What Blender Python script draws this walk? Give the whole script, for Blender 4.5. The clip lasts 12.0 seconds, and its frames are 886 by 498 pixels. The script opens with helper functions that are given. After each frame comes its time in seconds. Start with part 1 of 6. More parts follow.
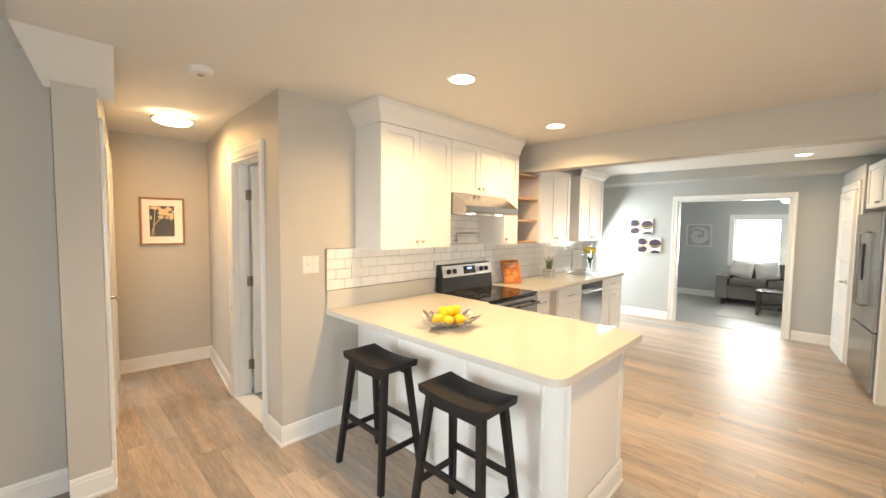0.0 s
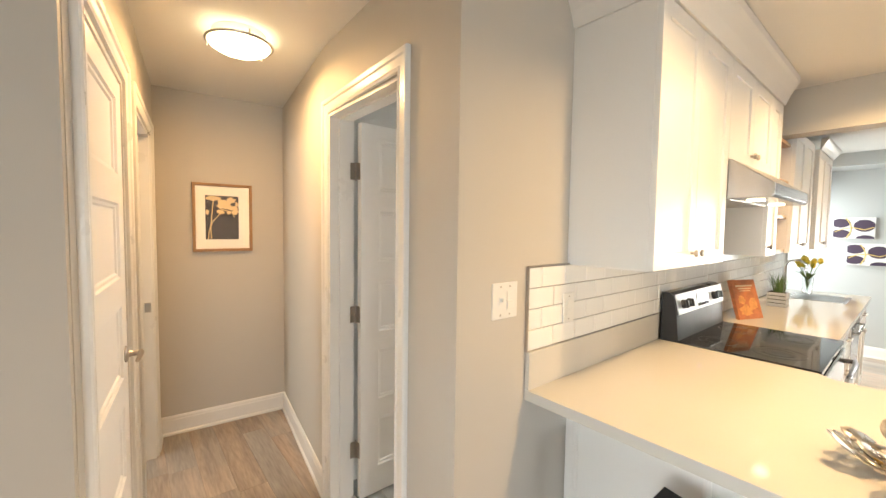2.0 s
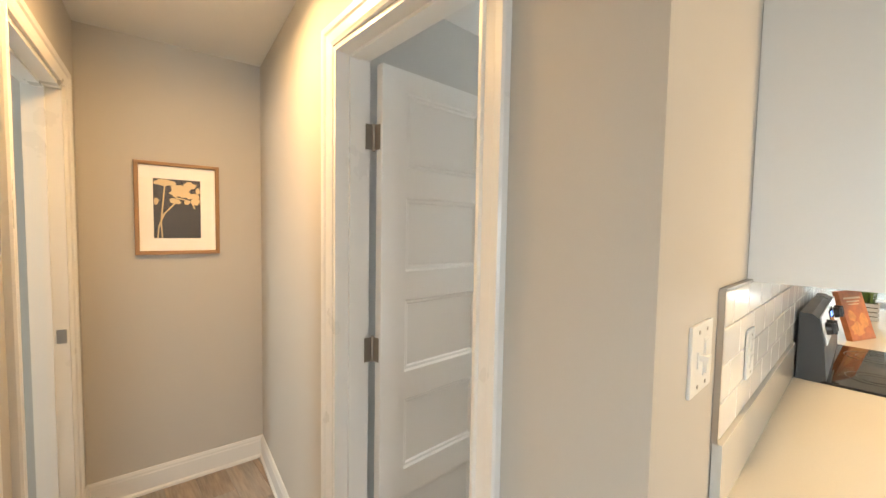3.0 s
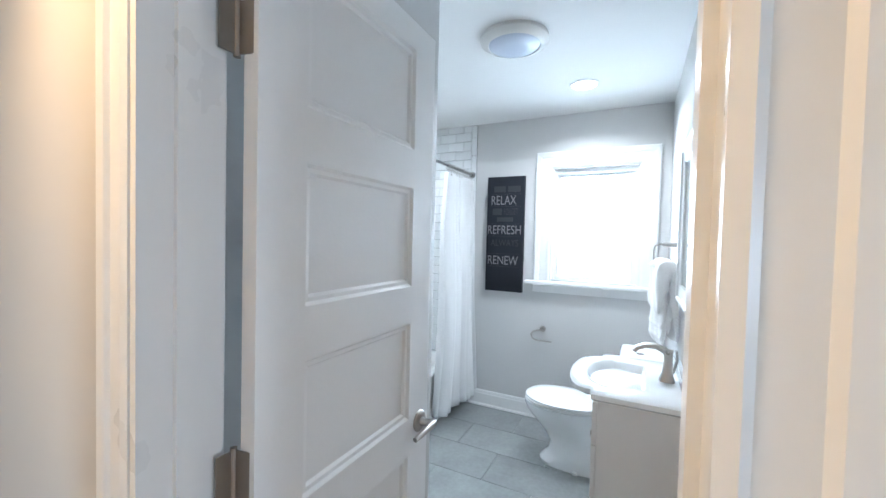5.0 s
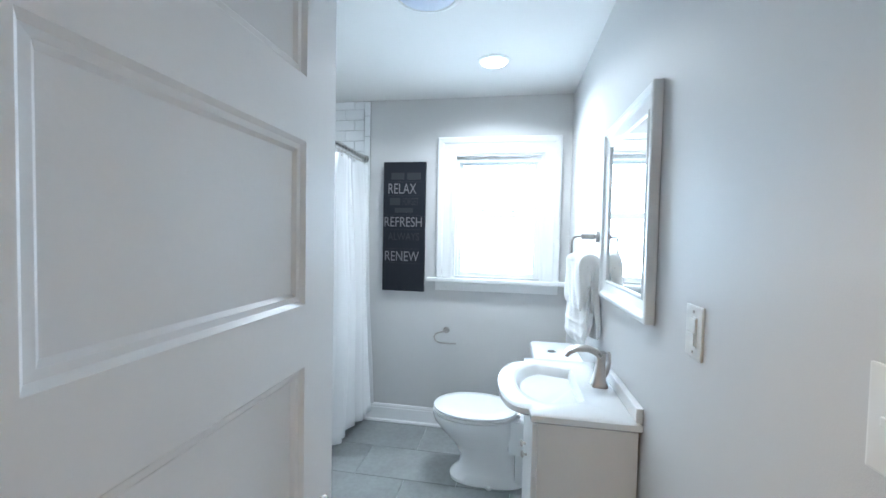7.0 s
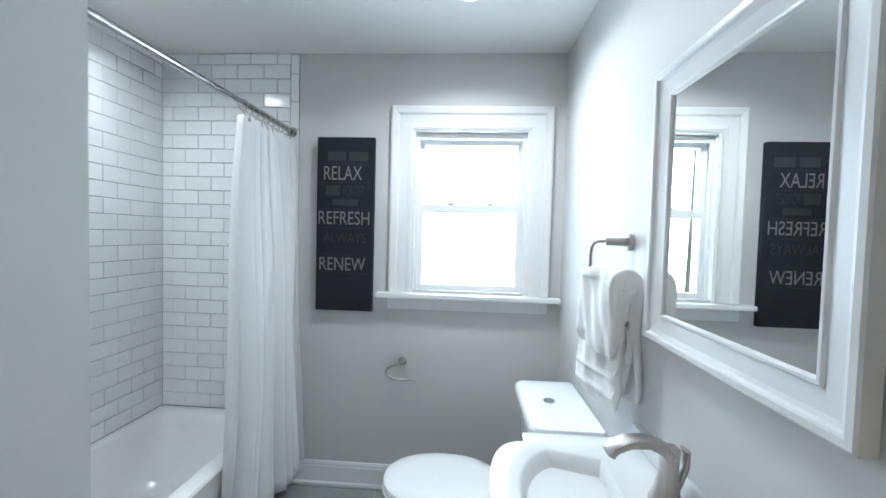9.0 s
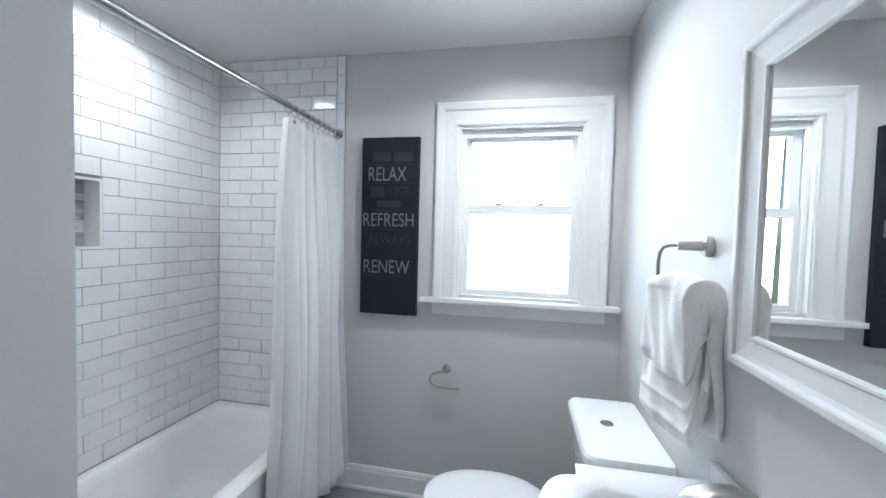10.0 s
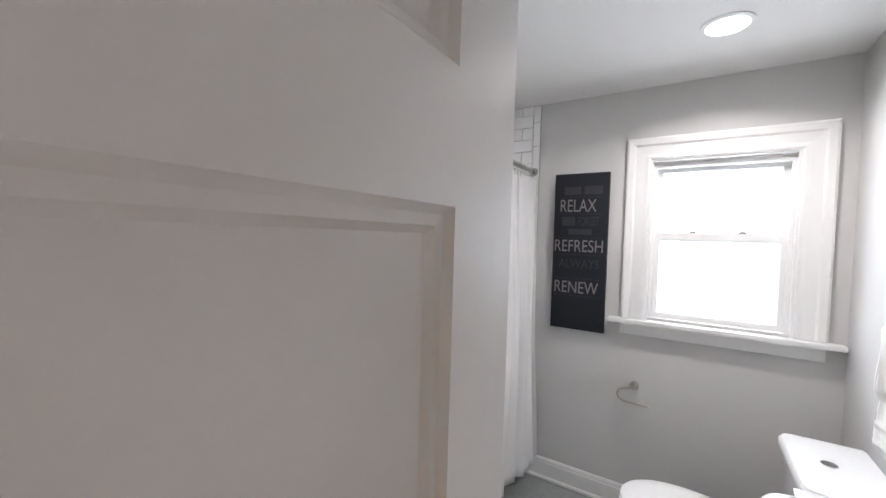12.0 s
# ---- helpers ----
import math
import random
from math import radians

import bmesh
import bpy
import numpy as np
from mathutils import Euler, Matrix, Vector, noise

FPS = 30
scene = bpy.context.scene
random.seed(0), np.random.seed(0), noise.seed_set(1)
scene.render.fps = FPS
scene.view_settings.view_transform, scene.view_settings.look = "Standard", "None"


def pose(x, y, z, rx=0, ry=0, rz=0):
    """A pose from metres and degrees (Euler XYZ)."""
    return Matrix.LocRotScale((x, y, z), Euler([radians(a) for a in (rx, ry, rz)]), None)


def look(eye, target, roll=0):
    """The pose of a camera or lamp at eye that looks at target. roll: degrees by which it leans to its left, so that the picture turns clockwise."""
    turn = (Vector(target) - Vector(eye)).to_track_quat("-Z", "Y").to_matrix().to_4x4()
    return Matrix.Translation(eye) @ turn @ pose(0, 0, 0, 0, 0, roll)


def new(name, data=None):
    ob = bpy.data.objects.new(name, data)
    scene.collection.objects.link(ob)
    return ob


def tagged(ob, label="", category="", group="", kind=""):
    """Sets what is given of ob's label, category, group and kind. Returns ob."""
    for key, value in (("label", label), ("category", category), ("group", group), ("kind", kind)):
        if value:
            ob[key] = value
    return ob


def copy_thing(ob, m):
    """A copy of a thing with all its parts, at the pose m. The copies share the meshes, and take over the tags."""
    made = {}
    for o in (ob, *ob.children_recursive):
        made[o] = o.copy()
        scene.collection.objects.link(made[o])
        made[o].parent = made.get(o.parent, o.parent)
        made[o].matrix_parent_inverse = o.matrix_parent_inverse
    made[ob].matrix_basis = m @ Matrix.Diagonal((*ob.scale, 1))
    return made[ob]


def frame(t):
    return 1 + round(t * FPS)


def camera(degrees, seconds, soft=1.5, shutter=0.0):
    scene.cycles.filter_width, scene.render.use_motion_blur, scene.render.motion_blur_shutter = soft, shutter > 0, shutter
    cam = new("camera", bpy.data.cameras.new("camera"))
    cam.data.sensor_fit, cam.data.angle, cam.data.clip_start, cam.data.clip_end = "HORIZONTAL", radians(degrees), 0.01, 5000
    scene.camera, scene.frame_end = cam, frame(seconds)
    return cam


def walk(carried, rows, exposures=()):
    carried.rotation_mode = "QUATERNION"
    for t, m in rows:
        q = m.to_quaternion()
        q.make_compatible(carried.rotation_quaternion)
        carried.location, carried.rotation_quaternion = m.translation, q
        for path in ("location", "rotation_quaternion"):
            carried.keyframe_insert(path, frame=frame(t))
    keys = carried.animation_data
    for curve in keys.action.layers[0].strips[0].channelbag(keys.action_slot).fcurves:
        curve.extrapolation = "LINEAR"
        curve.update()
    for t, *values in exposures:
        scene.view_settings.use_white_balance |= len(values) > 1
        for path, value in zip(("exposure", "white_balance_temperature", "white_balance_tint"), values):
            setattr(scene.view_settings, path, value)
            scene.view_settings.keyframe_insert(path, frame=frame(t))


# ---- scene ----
cam = camera(97.9, 12.0)
PATH = [
    (0, (-1.104, -2.607, 1.544), (0.329, -1.217, 1.425), 0.7),
    (0.5, (-1.03, -2.174, 1.528), (0.311, -0.695, 1.406), 0.7),
    (1, (-0.915, -1.743, 1.511), (0.385, -0.228, 1.394), 0.7),
    (1.5, (-0.845, -1.3, 1.502), (0.41, 0.253, 1.39), 0.7),
    (2, (-0.782, -0.888, 1.5), (0.48, 0.66, 1.394), 0.8),
    (2.5, (-0.647, -0.512, 1.496), (0.608, 1.04, 1.377), 0.9),
    (3, (-0.585, -0.196, 1.478), (0.755, 1.285, 1.37), 1.0),
    (3.2, (-0.561, -0.085, 1.471), (0.874, 1.304, 1.367), 1.1),
    (4.8, (-0.276, 0.361, 1.447), (1.471, 1.333, 1.388), 1.5),
    (5, (-0.265, 0.392, 1.452), (1.517, 1.298, 1.394), 1.4),
    (5.5, (-0.234, 0.446, 1.454), (1.62, 1.196, 1.393), 1.3),
    (6, (-0.201, 0.492, 1.45), (1.713, 1.068, 1.385), 1.4),
    (6.5, (-0.117, 0.552, 1.44), (1.834, 0.986, 1.378), 1.2),
    (7, (0.06, 0.622, 1.435), (2.03, 0.959, 1.366), 1.2),
    (7.2, (0.144, 0.658, 1.437), (2.122, 0.944, 1.367), 0.9),
    (8.8, (0.69, 0.739, 1.449), (2.686, 0.847, 1.376), 1.4),
    (9, (0.745, 0.716, 1.452), (2.74, 0.844, 1.379), 1.5),
    (9.5, (0.828, 0.701, 1.455), (2.813, 0.935, 1.381), 1.4),
    (10, (0.849, 0.698, 1.457), (2.809, 1.09, 1.384), 1.5),
    (10.5, (0.786, 0.705, 1.487), (2.707, 1.258, 1.419), 1.5),
    (11, (0.656, 0.761, 1.522), (2.551, 1.398, 1.46), 1.7),
    (11.5, (0.531, 0.821, 1.551), (2.37, 1.606, 1.49), 1.7),
    (12, (0.41, 0.806, 1.565), (2.085, 1.898, 1.5), 1.7),
]
walk(cam, [(t, look(e, g, r)) for t, e, g, r in PATH],
     [(0.0, 0.52, 7350, 8), (2.0, 0.42, 7250, 8), (3.2, 0.42, 6800, 5), (4.8, 0.38, 5400, 5), (6.0, 0.25, 5250, 3), (7.2, 0.18, 5250, 3), (9.0, -0.22, 5500, 4), (10.5, -0.32, 5750, 8), (12.0, -0.26, 6300, 15)])

# ---- world, sun and lamps ----
CEIL = 2.44
world = bpy.data.worlds.new("world")
scene.world = world
world.use_nodes = True
wn = world.node_tree
sky = wn.nodes.new("ShaderNodeTexSky")
sky.sky_type, sky.sun_disc = "NISHITA", False
SUN_DIR = Vector((0.85, -0.85, -1.14)).normalized()
sky.sun_elevation = math.asin(-SUN_DIR.z)
sky.sun_rotation = math.atan2(-SUN_DIR.x, -SUN_DIR.y)
wn.links.new(sky.outputs[0], wn.nodes["Background"].inputs[0])
wn.nodes["Background"].inputs[1].default_value = 0.12


def lamp(name, kind, m, energy, color, **kw):
    data = bpy.data.lights.new(name, kind)
    data.energy, data.color = energy, color
    for k, v in kw.items():
        if k == "shape":
            data.shape = v
        elif k == "size":
            data.size = v
        elif k == "size_y":
            data.size_y = v
        elif k == "angle":
            data.angle = v
        elif k == "spread":
            data.spread = v
    ob = new(name, data)
    ob.matrix_world = m
    return ob


WARM = (1.0, 0.66, 0.34)
WARM_HALL = (1.0, 0.57, 0.24)
COOL = (0.86, 0.94, 1.0)
lamp("sun", "SUN", look((0, 0, 6), Vector((0, 0, 6)) + SUN_DIR), 5.0, (1.0, 0.95, 0.88), angle=radians(0.5))
# daylight through openings; those in the west and front walls are unseen
lamp("bath_window_daylight", "AREA", look((3.16, 0.712, 1.6), (2.0, 0.712, 1.55)), 23.0, COOL, shape="RECTANGLE", size=0.66, size_y=0.92)
lamp("patio_daylight", "AREA", look((5.5, 0.5, 1.2), (5.4, -1.6, 0.0)), 48.0, (0.80, 0.91, 1.0), shape="RECTANGLE", size=1.16, size_y=2.0)
lamp("living_window_daylight", "AREA", look((9.75, -2.05, 1.32), (6.0, -2.05, 1.0)), 150.0, COOL, shape="RECTANGLE", size=1.9, size_y=0.96)
lamp("bedroom_window_daylight", "AREA", look((-3.3, 1.9, 1.5), (0.0, 1.9, 1.2)), 30.0, COOL, shape="RECTANGLE", size=0.8, size_y=1.0)
lamp("side_window_daylight", "AREA", look((-3.28, -1.0, 1.45), (0.6, -1.15, 0.45)), 9.5, (0.82, 0.91, 1.0), shape="RECTANGLE", size=1.1, size_y=1.2, spread=radians(60))
lamp("front_window_daylight", "AREA", look((-1.9, -5.53, 1.22), (0.5, -1.2, 0.5)), 70.0, (0.80, 0.89, 1.0), shape="RECTANGLE", size=1.15, size_y=1.2)
# the third kitchen downlight is unseen, an added source
KITCHEN_LIGHTS = [(0.69, -1.01), (2.06, -0.90), (0.69, -2.60)]
DINING_LIGHTS = [(3.9, -0.95), (5.15, -2.44)]
for x, y in KITCHEN_LIGHTS + DINING_LIGHTS:
    lamp("downlight_lamp", "AREA", look((x, y, 2.415), (x, y, 0)), 17.0 if x < 3 else 7.0, WARM, shape="DISK", size=0.14, spread=radians(150))
lamp("hall_lamp", "AREA", look((-0.337, 1.262, 2.345), (-0.337, 1.262, 0)), 13.2, WARM_HALL, shape="DISK", size=0.26)
for x, y, e in [(2.32, 0.735, 14.0), (2.147, 2.195, 8.5)]:
    lamp("bath_downlight_lamp", "AREA", look((x, y, 2.415), (x, y, 0)), e, (1.0, 0.95, 0.90), shape="DISK", size=0.14, spread=radians(150))

# ---- materials ----


def mat(name, color, rough=0.5, metal=0.0, var=0.06, scale=6.0, fine=0.03, fine_scale=120.0, bump=0.0, bump_scale=200.0,
        rough_var=0.08, coat=0.0, spec=0.5, stretch=None, island=False, piece=0.0, trans=0.0, sheen=0.0, color2=None, blend=2.0):
    """A surface with two scales of variation in colour and roughness, and a fine relief."""
    m = bpy.data.materials.new(name)
    m.use_nodes = True
    t = m.node_tree
    N, L = t.nodes, t.links
    b = N["Principled BSDF"]
    tc = N.new("ShaderNodeNewGeometry")
    pos = tc.outputs["Position"]
    if stretch or piece:
        mp = N.new("ShaderNodeMapping")
        L.new(pos, mp.inputs[0])
        mp.inputs["Scale"].default_value = stretch or (1, 1, 1)
        if piece:
            oi = N.new("ShaderNodeObjectInfo")
            cx = N.new("ShaderNodeCombineXYZ")
            mu = N.new("ShaderNodeMath")
            mu.operation = "MULTIPLY"
            mu.inputs[1].default_value = 37.0
            L.new(oi.outputs["Random"], mu.inputs[0])
            L.new(mu.outputs[0], cx.inputs[0])
            L.new(mu.outputs[0], cx.inputs[2])
            L.new(cx.outputs[0], mp.inputs["Location"])
        pos = mp.outputs[0]
    n1 = N.new("ShaderNodeTexNoise")
    n1.inputs["Scale"].default_value, n1.inputs["Detail"].default_value = scale, 4
    n2 = N.new("ShaderNodeTexNoise")
    n2.inputs["Scale"].default_value, n2.inputs["Detail"].default_value = fine_scale, 3
    L.new(pos, n1.inputs["Vector"])
    L.new(pos, n2.inputs["Vector"])

    def maths(op, a, c):
        k = N.new("ShaderNodeMath")
        k.operation = op
        for i, v in enumerate((a, c)):
            if isinstance(v, (int, float)):
                k.inputs[i].default_value = v
            else:
                L.new(v, k.inputs[i])
        return k.outputs[0]

    f = maths("ADD", maths("MULTIPLY", maths("SUBTRACT", n1.outputs[0], 0.5), 2 * var), maths("MULTIPLY", maths("SUBTRACT", n2.outputs[0], 0.5), 2 * fine))
    if piece:
        f = maths("ADD", f, maths("MULTIPLY", maths("SUBTRACT", oi.outputs["Random"], 0.5), 2 * piece))
    if island:
        f = maths("ADD", f, maths("MULTIPLY", maths("SUBTRACT", tc.outputs["Random Per Island"], 0.5), 2 * (island if isinstance(island, float) else 0.1)))
    f = maths("ADD", f, 1.0)
    vm = N.new("ShaderNodeVectorMath")
    vm.operation = "SCALE"
    vm.inputs[0].default_value = color
    L.new(f, vm.inputs["Scale"])
    if color2:
        n3 = N.new("ShaderNodeTexNoise")
        n3.inputs["Scale"].default_value, n3.inputs["Detail"].default_value = blend, 5
        L.new(pos, n3.inputs["Vector"])
        g = maths("MULTIPLY", maths("SUBTRACT", n3.outputs[0], 0.5), 5.0)
        g = maths("ADD", g, oi.outputs["Random"] if piece else tc.outputs["Random Per Island"])
        mx = N.new("ShaderNodeMix")
        mx.data_type = "RGBA"
        L.new(g, mx.inputs[0])
        for s in mx.inputs:
            if s.type == "RGBA":
                s.default_value = (*(color if s.identifier.startswith("A") else color2), 1)
        L.new([s for s in mx.outputs if s.type == "RGBA"][0], vm.inputs[0])
    L.new(vm.outputs[0], b.inputs["Base Color"])
    L.new(maths("ADD", maths("MULTIPLY", maths("SUBTRACT", n1.outputs[0], 0.5), 2 * rough_var), rough), b.inputs["Roughness"])
    b.inputs["Metallic"].default_value = metal
    b.inputs["Specular IOR Level"].default_value = spec
    b.inputs["Coat Weight"].default_value = coat
    b.inputs["Transmission Weight"].default_value = trans
    b.inputs["Sheen Weight"].default_value = sheen
    if bump:
        nb = N.new("ShaderNodeTexNoise")
        nb.inputs["Scale"].default_value, nb.inputs["Detail"].default_value = bump_scale, 3
        L.new(pos, nb.inputs["Vector"])
        bp = N.new("ShaderNodeBump")
        bp.inputs["Strength"].default_value, bp.inputs["Distance"].default_value = bump, 0.002
        L.new(nb.outputs[0], bp.inputs["Height"])
        L.new(bp.outputs[0], b.inputs["Normal"])
    return m


def glow(name, color, strength):
    m = bpy.data.materials.new(name)
    m.use_nodes = True
    b = m.node_tree.nodes["Principled BSDF"]
    b.inputs["Base Color"].default_value = (0.8, 0.8, 0.8, 1)
    b.inputs["Emission Color"].default_value = (*color, 1)
    b.inputs["Emission Strength"].default_value = strength
    return m


def glass(name, color=(1, 1, 1), rough=0.0):
    m = bpy.data.materials.new(name)
    m.use_nodes = True
    b = m.node_tree.nodes["Principled BSDF"]
    b.inputs["Base Color"].default_value = (*color, 1)
    b.inputs["Roughness"].default_value = rough
    b.inputs["Transmission Weight"].default_value = 1.0
    b.inputs["IOR"].default_value = 1.45
    return m


M_WALL = mat("greige_wall_paint", (0.53, 0.505, 0.465), 0.62, var=0.02, scale=1.2, fine=0.015, fine_scale=400, bump=0.12, bump_scale=500)
M_GREYWALL = mat("cool_grey_wall_paint", (0.45, 0.465, 0.465), 0.6, var=0.02, scale=1.2, fine=0.015, fine_scale=400, bump=0.12, bump_scale=500)
M_BATHWALL = mat("grey_bathroom_paint", (0.60, 0.595, 0.585), 0.55, var=0.02, scale=1.5, fine=0.012, fine_scale=400, bump=0.12, bump_scale=500)
M_CEIL = mat("ceiling_paint", (0.74, 0.735, 0.72), 0.85, var=0.02, scale=1.0, fine=0.015, fine_scale=300, bump=0.15, bump_scale=350)
M_TRIM = mat("white_trim_paint", (0.78, 0.78, 0.77), 0.30, var=0.015, scale=5, fine=0.01, bump=0.06, bump_scale=160)
M_DOOR = mat("white_door_paint", (0.82, 0.82, 0.82), 0.33, var=0.015, scale=3, fine=0.012, bump=0.06, bump_scale=140)
M_CAB = mat("white_cabinet_paint", (0.78, 0.775, 0.765), 0.32, var=0.015, scale=4, fine=0.01, bump=0.03, bump_scale=150)
M_QUARTZ = mat("white_quartz", (0.58, 0.565, 0.53), 0.08, var=0.02, scale=3, fine=0.035, fine_scale=260, rough_var=0.03)
M_TILE = mat("glazed_white_tile", (0.80, 0.81, 0.81), 0.10, var=0.015, scale=8, fine=0.005, rough_var=0.03, piece=0.025, bump=0.05, bump_scale=40)
M_TILE_STUFF = mat("glazed_white_tile_joined", (0.80, 0.81, 0.81), 0.10, var=0.015, scale=8, fine=0.005, rough_var=0.03, island=0.025, bump=0.05, bump_scale=40)
M_GROUT = mat("grey_grout", (0.30, 0.30, 0.295), 0.9, var=0.08, scale=10, fine=0.06, bump=0.3, bump_scale=300)
M_GROUT_K = mat("warm_grey_grout", (0.36, 0.34, 0.31), 0.9, var=0.08, scale=10, fine=0.06, bump=0.3, bump_scale=300)
M_FTILE = mat("grey_floor_tile", (0.27, 0.285, 0.28), 0.40, var=0.30, scale=5, fine=0.12, fine_scale=40, piece=0.06, bump=0.1, bump_scale=60)
M_FGROUT = mat("pale_floor_grout", (0.64, 0.65, 0.64), 0.9, var=0.06, scale=10, fine=0.05, bump=0.2)
M_PLANK = mat("greyed_oak_plank", (0.47, 0.375, 0.300), 0.42, var=0.42, scale=3.0, fine=0.40, fine_scale=22, stretch=(4.2, 0.38, 1), piece=0.18, bump=0.16, bump_scale=60, rough_var=0.08, color2=(0.32, 0.295, 0.272), blend=1.3)
M_PLANK_FAR = mat("greyed_oak_plank_joined", (0.47, 0.375, 0.300), 0.42, var=0.42, scale=3.0, fine=0.40, fine_scale=22, stretch=(4.2, 0.38, 1), island=0.18, bump=0.16, bump_scale=60, rough_var=0.08, color2=(0.32, 0.295, 0.272), blend=1.3)
M_SUBFLOOR = mat("dark_underlay", (0.10, 0.08, 0.065), 0.8, var=0.1)
M_CARPET = mat("grey_carpet", (0.42, 0.41, 0.40), 0.95, var=0.06, scale=4, fine=0.12, fine_scale=300, bump=0.6, bump_scale=250)
M_STEEL = mat("brushed_stainless_steel", (0.42, 0.42, 0.425), 0.22, 1.0, var=0.03, fine=0.06, fine_scale=90, stretch=(1, 1, 14))
M_STEEL_PALE = mat("brushed_steel_trim", (0.76, 0.76, 0.76), 0.5, 1.0, var=0.03, fine=0.06, fine_scale=90, stretch=(1, 1, 14))
M_HINGE = mat("satin_bronze_nickel", (0.30, 0.27, 0.24), 0.36, 1.0, var=0.05, fine=0.04)
M_NICKEL = mat("brushed_nickel", (0.46, 0.43, 0.40), 0.30, 1.0, var=0.04, fine=0.03, fine_scale=200)
M_CHROME = mat("polished_chrome", (0.80, 0.80, 0.81), 0.07, 1.0, var=0.01, fine=0.0, rough_var=0.02)
M_ROD = mat("brushed_steel_rod", (0.45, 0.45, 0.45), 0.25, 1.0, var=0.03)
M_BLACKWOOD = mat("black_painted_wood", (0.016, 0.015, 0.016), 0.5, var=0.15, scale=8, fine=0.1, fine_scale=60, bump=0.1, bump_scale=80, spec=0.25)
M_BLACKGLASS = mat("black_ceramic_glass", (0.012, 0.012, 0.013), 0.05, var=0.05, rough_var=0.02)
M_BLACK = mat("black_enamel", (0.02, 0.02, 0.022), 0.3, var=0.1)
M_PORCELAIN = mat("white_porcelain", (0.80, 0.81, 0.81), 0.08, var=0.01, fine=0.0, rough_var=0.02, coat=0.3)
M_ACRYLIC = mat("white_tub_enamel", (0.80, 0.80, 0.79), 0.14, var=0.01, fine=0.0, rough_var=0.03)
M_PLASTIC = mat("white_plastic", (0.76, 0.76, 0.74), 0.35, var=0.01, fine=0.005)
M_CURTAIN = mat("white_curtain_cloth", (0.80, 0.80, 0.80), 0.85, var=0.02, scale=6, fine=0.03, fine_scale=500, bump=0.3, bump_scale=900, sheen=0.2)
M_TOWEL = mat("white_terry_cloth", (0.88, 0.87, 0.85), 0.95, var=0.03, scale=20, fine=0.06, fine_scale=600, bump=0.55, bump_scale=230, sheen=0.3)
M_CANVAS = mat("black_printed_canvas", (0.018, 0.02, 0.026), 0.6, var=0.1, scale=10, fine=0.1, bump=0.2, bump_scale=700, spec=0.2)
M_INK = mat("pale_grey_print", (0.19, 0.175, 0.18), 0.6, var=0.08, scale=30, fine=0.1)
M_FAINT = mat("faint_grey_print", (0.0205, 0.0225, 0.028), 0.6, var=0.1)
M_OAK = mat("oak_frame_wood", (0.34, 0.19, 0.085), 0.45, var=0.12, scale=10, fine=0.1, fine_scale=60, stretch=(1, 1, 0.3), bump=0.1)
M_SHELF = mat("warm_shelf_wood", (0.46, 0.27, 0.13), 0.45, var=0.12, scale=10, fine=0.08, stretch=(0.4, 1, 1))
M_MATBOARD = mat("cream_mat_board", (0.78, 0.74, 0.66), 0.9, var=0.01)
M_PRINTDARK = mat("charcoal_print", (0.05, 0.05, 0.055), 0.7, var=0.1)
M_PRINTTAN = mat("tan_print", (0.62, 0.48, 0.28), 0.7, var=0.06)
M_LEMON = mat("lemon_peel", (0.80, 0.50, 0.02), 0.38, var=0.06, scale=20, fine=0.06, fine_scale=200, bump=0.5, bump_scale=220, coat=0.1)
M_BOWL = mat("silver_leaf_metal", (0.46, 0.44, 0.41), 0.28, 1.0, var=0.06, scale=30)
M_LEAF = mat("green_leaf", (0.10, 0.17, 0.04), 0.5, var=0.2, scale=20, fine=0.1)
M_TULIP = mat("yellow_petal", (0.80, 0.62, 0.08), 0.5, var=0.1, scale=40)
M_PLANTER = mat("grey_slatted_planter_paint", (0.45, 0.46, 0.47), 0.6, var=0.1, scale=20)
M_SOFA = mat("grey_sofa_cloth", (0.16, 0.155, 0.15), 0.9, var=0.08, fine=0.1, fine_scale=200, bump=0.3)
M_PILLOW = mat("pale_pillow_cloth", (0.62, 0.61, 0.60), 0.9, var=0.06, fine=0.08)
M_RUG = mat("pale_rug", (0.50, 0.49, 0.47), 0.95, var=0.1, scale=9, fine=0.1, bump=0.5)
M_DARKWOOD = mat("dark_espresso_wood", (0.035, 0.026, 0.022), 0.25, var=0.2, scale=10)
M_PLUM = mat("dark_plum_paint", (0.05, 0.03, 0.06), 0.5, var=0.2, scale=14)
M_GOLD = mat("gold_paint", (0.62, 0.45, 0.16), 0.4, var=0.1)
M_BOOKA = mat("orange_brown_cover", (0.42, 0.14, 0.05), 0.35, var=0.5, scale=22, fine=0.2, fine_scale=60)
M_BOOKB = mat("cream_cover", (0.62, 0.50, 0.34), 0.4, var=0.1)
M_PAPER = mat("paper_edges", (0.66, 0.58, 0.45), 0.8, var=0.05, fine=0.1)
M_MOSAIC = mat("grey_glass_mosaic", (0.50, 0.51, 0.50), 0.15, var=0.1, scale=30, island=0.45)
M_OUTDOOR = mat("outdoor_ground", (0.20, 0.22, 0.12), 0.95, var=0.2, scale=0.6, fine=0.2, fine_scale=8)
M_BLUELED = glow("blue_display", (0.05, 0.25, 1.0), 3.0)
M_LENS_WARM = glow("warm_lamp_lens", (1.0, 0.86, 0.62), 14.0)
M_LENS_COOL = glow("white_lamp_lens", (1.0, 0.98, 0.95), 9.0)
M_LENS_HALL = glow("hall_lamp_diffuser", (1.0, 0.83, 0.52), 7.0)
